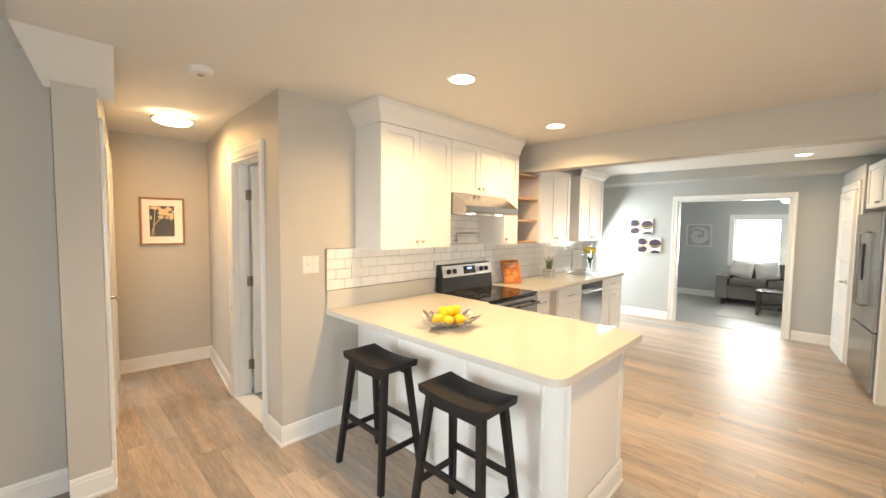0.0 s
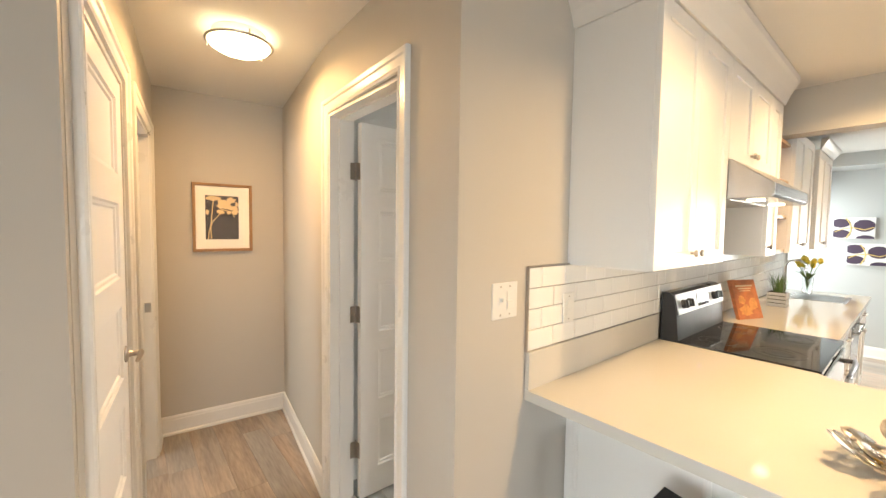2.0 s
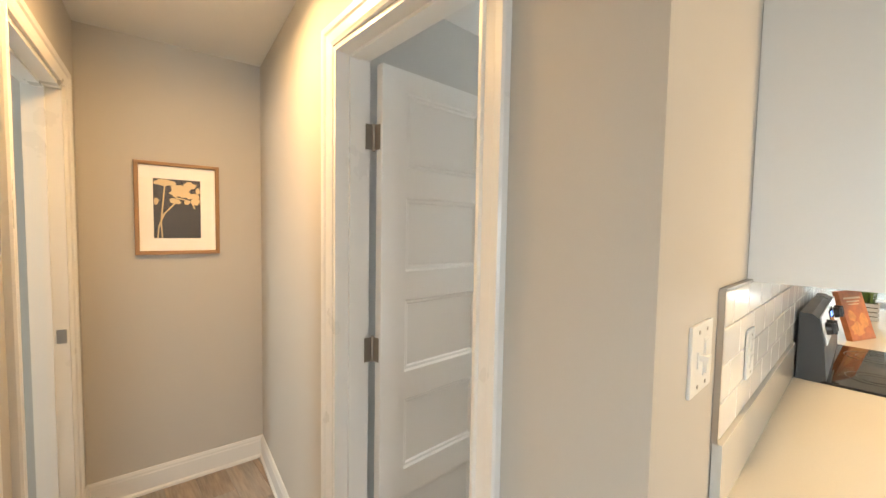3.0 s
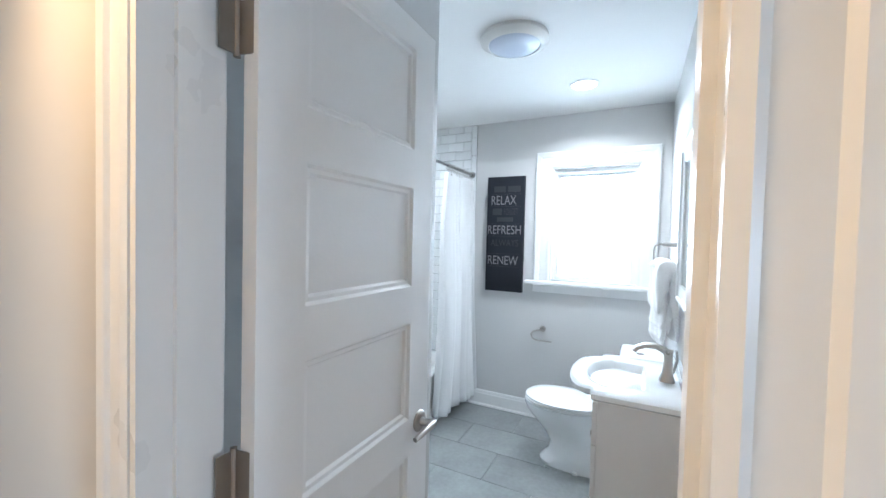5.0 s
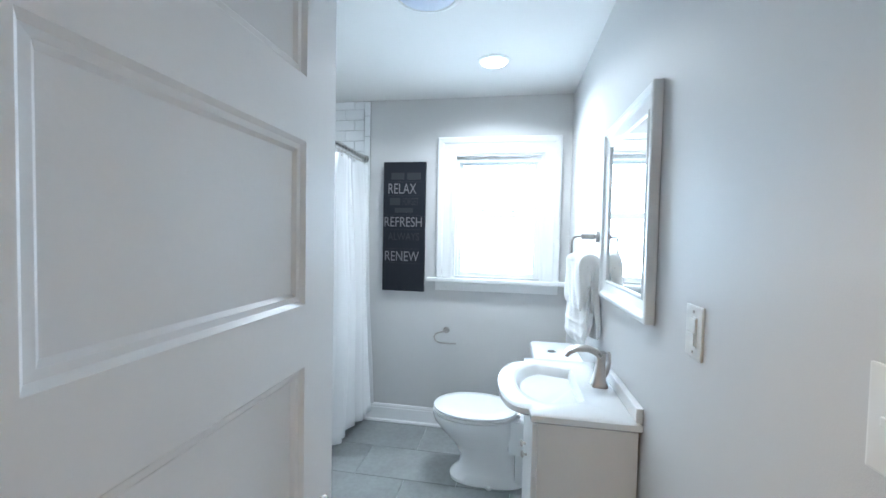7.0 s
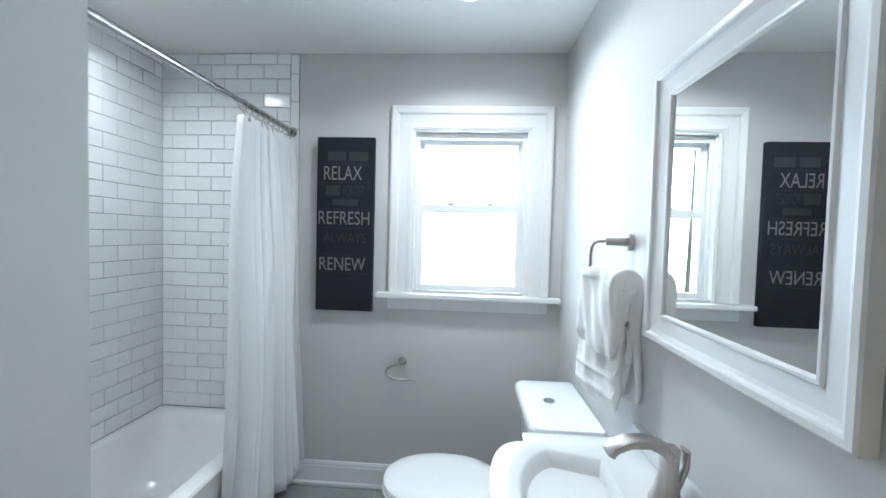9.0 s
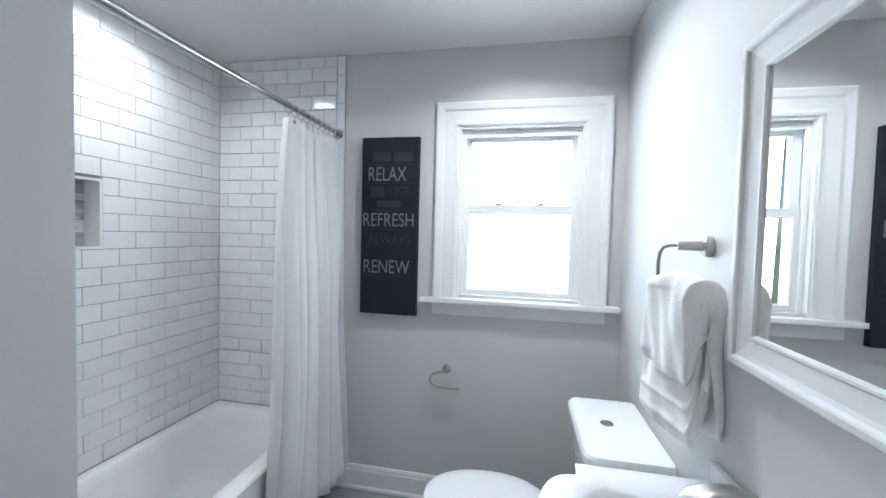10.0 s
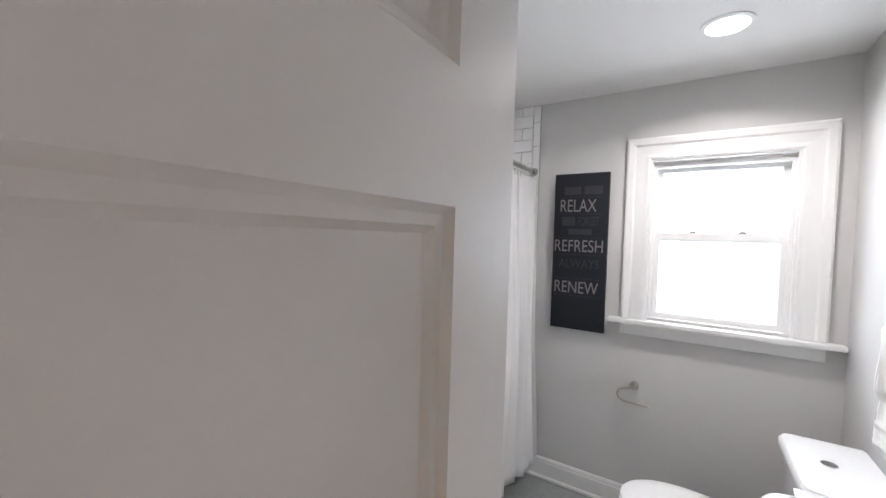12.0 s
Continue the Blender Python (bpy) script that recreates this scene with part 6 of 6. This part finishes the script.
# toilet
t = thing("toilet", (2.34, 0.65, 0), "white two-piece toilet with a closed lid", "toilet")
TX = 2.335
bm = B()
lv = []
for z, yc, rx, ry, pw in ((0.0, 0.715, 0.115, 0.222, 2.6), (0.02, 0.715, 0.117, 0.224, 2.6), (0.055, 0.71, 0.098, 0.200, 2.4), (0.08, 0.705, 0.086, 0.180, 2.3), (0.14, 0.705, 0.084, 0.172, 2.2), (0.21, 0.728, 0.102, 0.192, 2.1), (0.29, 0.765, 0.148, 0.232, 2.1), (0.34, 0.79, 0.172, 0.246, 2.1), (0.375, 0.80, 0.182, 0.250, 2.1), (0.392, 0.80, 0.182, 0.250, 2.1), (0.396, 0.80, 0.170, 0.238, 2.1)):
    lv.append(ellipse(TX, yc, z, rx, ry, 36, pw))
loft(bm, lv)
part("bowl", bm, M_PORCELAIN, t, smooth=True)
bm = B()
bx(bm, TX - 0.10, TX + 0.10, 0.30, 0.60, 0.20, 0.394, bev=0.02)
bx(bm, TX - 0.085, TX + 0.085, 0.36, 0.56, 0.02, 0.20, bev=0.02)
part("trapway", bm, M_PORCELAIN, t, smooth=True)
bm = B()
loft(bm, [ellipse(TX, 0.795, z, rx, ry, 36, 2.15) for z, rx, ry in ((0.3965, 0.180, 0.246), (0.402, 0.185, 0.251), (0.412, 0.185, 0.251), (0.416, 0.180, 0.246))])
part("seat", bm, M_PLASTIC, t, smooth=True)
bm = B()
loft(bm, [ellipse(TX, 0.795, z, rx, ry, 36, 2.15) for z, rx, ry in ((0.417, 0.180, 0.246), (0.421, 0.184, 0.250), (0.428, 0.183, 0.249), (0.435, 0.170, 0.236), (0.438, 0.12, 0.18), (0.439, 0.02, 0.03))])
part("lid", bm, M_PORCELAIN, t, smooth=True)
for x in (TX - 0.075, TX + 0.075):
    bm = B()
    tube(bm, [(x - 0.02, 0.545, 0.425), (x + 0.02, 0.545, 0.425)], 0.012, 10)
    part("hinge", bm, M_PLASTIC, t, smooth=True)
bm = B()


def tank_ring(z, hw, y0, y1, r=0.05):
    pts = rounded([(TX - hw, y0), (TX - hw, y1), (TX + hw, y1), (TX + hw, y0)], {0: 0.02, 1: r, 2: r, 3: 0.02}, 6)
    return [Vector((x, y, z)) for x, y in pts]


loft(bm, [tank_ring(0.38, 0.185, 0.225, 0.425), tank_ring(0.41, 0.205, 0.222, 0.440), tank_ring(0.55, 0.215, 0.220, 0.452), tank_ring(0.735, 0.225, 0.218, 0.462)])
part("tank", bm, M_PORCELAIN, t, smooth=True)
bm = B()
loft(bm, [tank_ring(0.7355, 0.232, 0.214, 0.470), tank_ring(0.742, 0.240, 0.210, 0.478), tank_ring(0.765, 0.240, 0.210, 0.478), tank_ring(0.775, 0.234, 0.214, 0.470), tank_ring(0.778, 0.20, 0.24, 0.44)])
part("tank_lid", bm, M_PORCELAIN, t, smooth=True)
bm = B()
disc(bm, (TX, 0.365, 0.7782), 0.024, 0.006, n=24, bev=0.002)
bx(bm, TX - 0.0008, TX + 0.0008, 0.342, 0.388, 0.7842, 0.7848)
part("flush_button", bm, M_CHROME, t, "chrome dual flush button", smooth=True)
for s in (-1, 1):
    bm = B()
    disc(bm, (TX + s * 0.118, 0.70, 0.0), 0.016, 0.018, n=14, bev=0.004)
    part("bolt_cap", bm, M_PLASTIC, t)
bm = B()
tube(bm, [(2.10, BW_S + 0.01, 0.16), (2.10, 0.26, 0.16), (2.11, 0.27, 0.22), (2.16, 0.28, 0.38)], 0.006, 8)
tube(bm, [(2.10, 0.235, 0.16), (2.10, 0.29, 0.16)], 0.014, 10)
part("supply_valve", bm, M_CHROME, t, "chrome supply valve", smooth=True)

# bathtub
t = thing("bathtub", (2.03, 2.1, 0), "white enamelled alcove bathtub with a rounded rim", "bathtub")
TY0, TY1, TX0, TX1 = 1.765, BW_N + 0.009, 1.182, BW_E - 0.0045


def tub_ring(z, inset, r):
    pts = rounded([(TX0 + inset[0], TY0 + inset[1]), (TX1 - inset[2], TY0 + inset[1]), (TX1 - inset[2], TY1 - inset[3]), (TX0 + inset[0], TY1 - inset[3])], {0: r, 1: r, 2: r, 3: r}, 8)
    return [Vector((x, y, z)) for x, y in pts]


bm = B()
loft(bm, [tub_ring(0.0, (0, 0.012, 0, 0), 0.01), tub_ring(0.38, (0, 0.006, 0, 0), 0.01), tub_ring(0.398, (0, 0.0, 0, 0), 0.012), tub_ring(0.408, (0.004, 0.006, 0.004, 0.004), 0.02), tub_ring(0.411, (0.012, 0.02, 0.012, 0.012), 0.03),
          tub_ring(0.411, (0.06, 0.075, 0.075, 0.055), 0.13), tub_ring(0.404, (0.072, 0.088, 0.09, 0.066), 0.13), tub_ring(0.36, (0.085, 0.10, 0.12, 0.08), 0.14), tub_ring(0.15, (0.12, 0.13, 0.22, 0.11), 0.15), tub_ring(0.095, (0.17, 0.18, 0.30, 0.16), 0.15), tub_ring(0.085, (0.30, 0.28, 0.45, 0.27), 0.06)])
part("shell", bm, M_ACRYLIC, t, smooth=True)
bm = B()
disc(bm, (1.62, 2.11, 0.0855), 0.03, 0.003, n=20)
part("drain", bm, M_CHROME, t, "chrome drain")

# curtain rod, rings, curtain
RY, RZ = 1.715, 2.005
t = thing("curtain_rod", (2.0, RY, RZ), "brushed steel shower curtain rod", "curtain rod")
bm = B()
tube(bm, [(1.182, RY, RZ), (BW_E - 0.001, RY, RZ)], 0.0125, 14)
part("rod", bm, M_ROD, t, smooth=True)
for x, d in ((1.181, 1), (BW_E - 0.001, -1)):
    bm = B()
    tube(bm, [(x, RY, RZ), (x + d * 0.012, RY, RZ), (x + d * 0.03, RY, RZ)], [0.032, 0.028, 0.016], 18)
    part("flange", bm, M_ROD, t, smooth=True)
t = thing("shower_curtain", (2.62, RY, 0.10), "white cloth shower curtain gathered by the window wall", "curtain")
bm = B()
CX0, CX1, ZT, ZB = 2.385, 2.862, 1.955, 0.085
NXC, NZC = 150, 30
FOLDS = 7.0
rows = []
cr = random.Random(2)
phs = [cr.uniform(0, 6.28) for _ in range(8)]
for i in range(NZC + 1):
    s = i / NZC
    row = []
    spread = 0.085 * s
    for j in range(NXC + 1):
        q = j / NXC
        x = CX0 - spread * (1 - q) + (CX1 - CX0 + spread) * q
        warp = q + 0.035 * math.sin(6.28 * q * 1.7 + phs[0]) + 0.012 * s * math.sin(9 * q + phs[1])
        amp = 0.020 + 0.034 * min(1, s * 1.4) + 0.008 * math.sin(11 * q + phs[2])
        ph = 2 * math.pi * FOLDS * warp + 0.5 * s * math.sin(5 * q + phs[3])
        y = RY + amp * math.sin(ph) + 0.007 * math.sin(2.3 * ph + phs[4] + 2 * s) - 0.030 * s * q + 0.010 * math.sin(7 * s + 4 * q)
        x += 0.012 * math.sin(2 * ph + phs[5]) * (0.4 + s)
        row.append(bm.verts.new((min(x, BW_E - 0.006), min(y, TY0 - 0.006) if s > 0.80 else y, ZT + (ZB - ZT) * s)))
    rows.append(row)
for i in range(NZC):
    for j in range(NXC):
        bm.faces.new((rows[i][j], rows[i + 1][j], rows[i + 1][j + 1], rows[i][j + 1]))
o = part("cloth", bm, M_CURTAIN, t, smooth=True)
sm = o.modifiers.new("thickness", "SOLIDIFY")
sm.thickness = 0.0015
for k in range(10):
    x = CX0 + 0.012 + (CX1 - CX0 - 0.03) * k / 9
    bm = B()
    tube(bm, [(x, RY + 0.020 * math.sin(a), RZ - 0.006 + 0.024 * math.cos(a)) for a in [2 * math.pi * i / 18 for i in range(19)]], 0.0022, 6, cap=False)
    tube(bm, [(x, RY, RZ - 0.030), (x, RY - 0.004, RZ - 0.062)], 0.0022, 6)
    part("curtain_ring", bm, M_NICKEL, t, "metal curtain hook", smooth=True)
bm = B()
tube(bm, [(CX0 + 0.012, RY - 0.030, 1.935), (CX0 + 0.012, RY - 0.026, 1.935)], 0.009, 12)
part("grommet", bm, M_NICKEL, t, "metal grommet", smooth=True)

# vent fan with light
t = thing("vent_fan", (1.60, 0.975, 2.40), "round white bathroom vent fan with a frosted lens", "vent fan")
bm = B()
loft(bm, [circle((1.60, 0.975, z), r, 40) for r, z in ((0.165, 2.4395), (0.165, 2.425), (0.150, 2.408), (0.128, 2.400), (0.124, 2.406))], cap=False)
part("rim", bm, M_PLASTIC, t, "white plastic rim", smooth=True)
bm = B()
loft(bm, [circle((1.60, 0.975, z), r, 40) for r, z in ((0.125, 2.407), (0.115, 2.398), (0.06, 2.390), (0.01, 2.388))])
part("diffuser", bm, M_DIFFUSER_OFF, t, "frosted blue-grey lens", smooth=True)

# towel bar on the partition behind the open door
t = thing("towel_bar", (0.64, 1.14, 1.45), "brushed nickel towel bar on the wall behind the open door", "towel bar")
for x in (0.92, 0.36):
    bm = B()
    loft(bm, [[Vector((x, 1.17 - h, 1.466)) + p for p in circle((0, 0, 0), r, 22, Vector((1, 0, 0)), Vector((0, 0, 1)))] for r, h in ((0.023, 0.0005), (0.023, 0.009), (0.020, 0.013), (0.011, 0.018), (0.009, 0.060), (0.011, 0.066), (0.011, 0.079), (0.008, 0.081))])
    part("post", bm, M_NICKEL, t, smooth=True)
bm = B()
tube(bm, [(0.952, 1.098, 1.466), (0.64, 1.098, 1.466), (0.328, 1.098, 1.466)], 0.0075, 12)
part("bar", bm, M_NICKEL, t, smooth=True)

# soap on the niche shelf
bm = B()
disc(bm, (1.90, BW_N + 0.05, NICHE[2] + 0.012), 0.02, 0.035, n=16, bev=0.006)
solid("soap_knob", bm, M_NICKEL, "small brushed metal fitting in the shower niche", "fitting")

# ---- pieces: tiles and planks ----
def tile_mesh(name, w, h, t, material, bevel=0.0018):
    """A tile of width w, height h and thickness t, lying in its local x-z plane, face at y = t."""
    bm = B()
    e = bevel
    rings = [[Vector((x, 0, z)) for x, z in ((0, 0), (w, 0), (w, h), (0, h))], [Vector((x, t - e, z)) for x, z in ((0, 0), (w, 0), (w, h), (0, h))],
             [Vector((x, t, z)) for x, z in ((e, e), (w - e, e), (w - e, h - e), (e, h - e))]]
    loft(bm, rings)
    bmesh.ops.recalc_face_normals(bm, faces=list(bm.faces))
    me = bpy.data.meshes.new(name)
    bm.to_mesh(me)
    bm.free()
    me.materials.append(material)
    return me


MESHES = {}


def lay(parent, frame_m, cells, thick, name, material, bevel=0.0018):
    """One object a piece; cells are (a, z, w, h) in the wall frame."""
    for a, z, w, h in cells:
        key = (name, round(w, 4), round(h, 4), material.name)
        if key not in MESHES:
            MESHES[key] = tile_mesh(name, w, h, thick, material, bevel)
        ob = new(name, MESHES[key])
        ob.parent = parent
        ob.matrix_basis = frame_m @ Matrix.Translation((a, 0, z))


def brick_cells(a0, a1, z0, z1, w, h, g, start=0.0, holes=()):
    """Running bond: courses from the top down, each moved by half a piece."""
    out = []
    z, k = z0, 0
    while z < z1 - 0.012:
        hh = min(h, z1 - z)
        a = a0 - (start + (k % 2) * 0.5) % 1.0 * (w + g)
        while a < a1 - 0.008:
            b0, b1 = max(a, a0), min(a + w, a1)
            if b1 - b0 > 0.012:
                segs = [(b0, b1)]
                for h0, h1, k0, k1 in holes:
                    if z + hh > k0 + 0.004 and z < k1 - 0.004:
                        nxt = []
                        for s0, s1 in segs:
                            if s0 < h0 - 0.012:
                                nxt.append((s0, min(s1, h0)))
                            if s1 > h1 + 0.012:
                                nxt.append((max(s0, h1), s1))
                        segs = nxt
                out += [(s0, z, s1 - s0, hh) for s0, s1 in segs if s1 - s0 > 0.012]
            a += w + g
        z += h + g
        k += 1
    return out


TW, TH, TG = 0.1505, 0.0758, 0.0028
# tub wall: the tiles nearest the window as single pieces, the rest joined
TM = axes((BW_E - 0.011, BW_N + 0.010, 0), (-1, 0, 0), (0, -1, 0))
cells = brick_cells(0.0, BW_E - 0.011 - 1.182, 0.414, CEIL - 0.004, TW, TH, TG, 0.62, [(BW_E - 0.011 - NICHE[1], BW_E - 0.011 - NICHE[0], NICHE[2], NICHE[3])])
near = [c for c in cells if c[0] < 1.06]
near, rest = near[:298], near[298:] + [c for c in cells if c[0] >= 1.06]
lay(wall_tub, TM, near, 0.010, "tile", M_TILE)


def joined(name, frame_m, cells, thick, material, parent, e=0.0018):
    verts, faces = [], []
    for a, z, w, h in cells:
        b = len(verts)
        for d, q in ((0, 0), (thick - e, 0), (thick, e)):
            verts += [tuple(frame_m @ Vector(p)) for p in ((a + q, d, z + q), (a + w - q, d, z + q), (a + w - q, d, z + h - q), (a + q, d, z + h - q))]
        for r in (0, 4):
            for i in range(4):
                faces.append((b + r + i, b + r + (i + 1) % 4, b + r + 4 + (i + 1) % 4, b + r + 4 + i))
        faces.append((b + 8, b + 9, b + 10, b + 11))
    me = bpy.data.meshes.new(name)
    me.from_pydata(verts, [], faces)
    me.materials.append(material)
    me.validate()
    ob = new(name, me)
    ob.parent = parent
    ob["kind"] = "stuff"
    return ob


joined("tiles", TM, rest, 0.010, M_TILE_STUFF, wall_tub)
# window wall beside the tub, with a plain upright border
wall_window = bpy.data.objects["wall_window"]
bm = B()
bx(bm, BW_E - 0.004, BW_E - 0.0005, 1.678, BW_N, 0.0, CEIL - 0.001)
part("grout_bed", bm, M_GROUT, wall_window)
UM = axes((BW_E - 0.004, BW_N, 0), (0, -1, 0), (-1, 0, 0))
cells = brick_cells(0.0, BW_N - 1.728, 0.414, CEIL - 0.004, TW, TH, TG, 0.08)
lay(wall_window, UM, cells, 0.0075, "tile", M_TILE)
lay(wall_window, UM, [(BW_N - 1.7255, 0.03 + k * (0.1505 + TG), 0.046, 0.1505) for k in range(15)] + [(BW_N - 1.7255, 0.03 + 15 * (0.1505 + TG), 0.046, CEIL - 0.006 - 0.03 - 15 * (0.1505 + TG))], 0.0075, "tile", M_TILE)
# niche lining and mosaic
nm_ = thing("shower_niche", (2.02, BW_N + 0.05, NICHE[2]), "recessed shower niche with a grey glass mosaic back", "niche", kind="structure")
bm = B()
n0, n1, nz0, nz1 = NICHE
bx(bm, n0, n0 + 0.012, BW_N + 0.0005, BW_N + 0.099, nz0, nz1)
bx(bm, n1 - 0.012, n1, BW_N + 0.0005, BW_N + 0.099, nz0, nz1)
bx(bm, n0 + 0.012, n1 - 0.012, BW_N + 0.0005, BW_N + 0.099, nz0, nz0 + 0.012)
bx(bm, n0 + 0.012, n1 - 0.012, BW_N + 0.0005, BW_N + 0.099, nz1 - 0.012, nz1)
part("lining", bm, M_ACRYLIC, nm_)
bm = B()
bx(bm, n0 + 0.012, n1 - 0.012, BW_N + 0.088, BW_N + 0.099, nz0 + 0.012, nz1 - 0.012)
part("bed", bm, M_GROUT, nm_)
mos = []
mr = random.Random(3)
z = nz0 + 0.014
while z < nz1 - 0.026:
    a = n0 + 0.013
    while a < n1 - 0.03:
        wdt = min(mr.choice((0.025, 0.045, 0.065, 0.09)), n1 - 0.013 - a)
        mos.append((a, z, wdt, 0.0125))
        a += wdt + 0.0015
    z += 0.014
joined("mosaic", axes((0, BW_N + 0.088, 0), (1, 0, 0), (0, -1, 0)), mos, 0.004, M_MOSAIC, nm_, 0.0006).location = -WORLD_AT[nm_]

# kitchen backsplash
bs = thing("backsplash", (1.2, -0.005, 1.05), "white subway tile kitchen backsplash with grey joints", "backsplash", kind="structure")
bm = B()
bx(bm, 0.338, 1.45, -0.004, -0.0008, 1.053, 1.368)
bx(bm, 1.45, 4.66, -0.004, -0.0008, 0.913, 1.368)
bx(bm, 1.342, 2.118, -0.004, -0.0008, 1.368, 1.655)
part("grout_bed", bm, M_GROUT_K, bs)
bm = B()
bx(bm, 0.332, 0.338, -0.012, -0.0008, 1.053, 1.366)
bx(bm, 0.338, 0.592, -0.012, -0.0008, 1.3625, 1.368)
part("edge_trim", bm, M_NICKEL, bs, "thin metal edge trim")
KM2 = axes((0, -0.004, 0), (1, 0, 0), (0, -1, 0))
cells = brick_cells(0.339, 1.45, 1.055, 1.362, TW, 0.0745, TG, 0.0) + brick_cells(1.452, 2.24, 1.055, 1.362, TW, 0.0745, TG, 0.41) + brick_cells(2.2425, 4.66, 0.915, 1.362, TW, 0.0722, TG, 0.2) + brick_cells(1.342, 2.118, 1.369, 1.654, TW, 0.0745, TG, 0.3)
lay(bs, Matrix.Translation(-WORLD_AT[bs]) @ KM2, cells[:290], 0.007, "tile", M_TILE)
if cells[290:]:
    joined("tiles", Matrix.Translation(-WORLD_AT[bs]) @ KM2, cells[290:], 0.007, M_TILE_STUFF, bs)

# bathroom floor tiles: 30 x 61 cm, half bond, long side across the room
fl = bpy.data.objects["floor_bathroom"]
FMX = Matrix(((0, 0, 1, 0), (1, 0, 0, 0), (0, 1, 0, -0.003), (0, 0, 0, 1)))
cells = []
k = 0
x = 2.842
lows = []
while x > 0.02:
    lows.append(x - 0.318)
    x -= 0.318
rowsx = [(2.842, BW_E - 2.842)] + [(v, 0.318) for v in lows]
for k, (xl, ww) in enumerate(rowsx):
    x0 = max(xl, 0.062)
    x1 = min(xl + ww, BW_E)
    off = (0.582 if k % 2 else 0.887)
    a = off - 0.61 * 2
    while a < BW_N:
        s0, s1 = max(a, BW_S if x0 > 0.15 else OP0 + 0.015), min(a + 0.61, BW_N)
        if s1 - s0 > 0.03:
            if x0 < 0.15:
                e1 = min(s1, OP1 - 0.015)
                if e1 - s0 > 0.03:
                    cells.append((s0 + 0.0015, x0 + 0.0015, e1 - s0 - 0.003, 0.15 - x0 - 0.0015))
                cells.append((max(s0, BW_S) + 0.0015, 0.1515, s1 - s0 - 0.003, x1 - 0.1515 - 0.0015))
            else:
                cells.append((s0 + 0.0015, x0 + 0.0015, s1 - s0 - 0.003, x1 - x0 - 0.003))
        a += 0.61
lay(fl, FMX, [c for c in cells if c[3] > 0.01], 0.006, "tile", M_FTILE, 0.0012)

# oak planks: long side along the hall
floor = bpy.data.objects["floor"]
PW, PL, PGAP = 0.15, 1.22, 0.0010
pk = random.Random(11)
near_cells, far_cells = [], []
x = -3.18
while x < 6.24:
    a = -5.4 + pk.uniform(-PL, 0)
    while a < 2.4:
        s0, s1 = max(a, -5.39), min(a + PL, 2.42)
        spans = [(s0, s1, PW)]
        if -0.05 < x < 0.16:
            # the hall leans across these rows: the door opening is tiled
            spans = [(s0, min(s1, 0.0), PW), (max(s0, 0.0), min(s1, OP1 + 0.02), 0.058 - x), (max(s0, 1.2 if x > 0.1 else OP1 + 0.02), s1, PW)]
        elif 0.16 < x < 4.3:
            spans = [(s0, min(s1, 0.0), PW)]
        if x < -1.06:
            spans = [(s0, min(s1, 0.42), PW)]
        for b0, b1, pw in spans:
            if b1 - b0 > 0.03 and pw > 0.02:
                c = (b0 + PGAP / 2, x + PGAP / 2, b1 - b0 - PGAP, min(pw, 6.26 - x) - PGAP)
                (near_cells if -1.1 < x < 2.9 and b1 > -3.2 else far_cells).append(c)
        a += PL
    x += PW
lay(floor, Matrix(((0, 0, 1, 0), (1, 0, 0, 0), (0, 1, 0, -0.006), (0, 0, 0, 1))), near_cells[:300], 0.006, "plank", M_PLANK, 0.0008)
joined("planks", Matrix(((0, 0, 1, 0), (1, 0, 0, 0), (0, 1, 0, -0.006), (0, 0, 0, 1))), far_cells + near_cells[300:], 0.006, M_PLANK_FAR, floor, 0.0008)
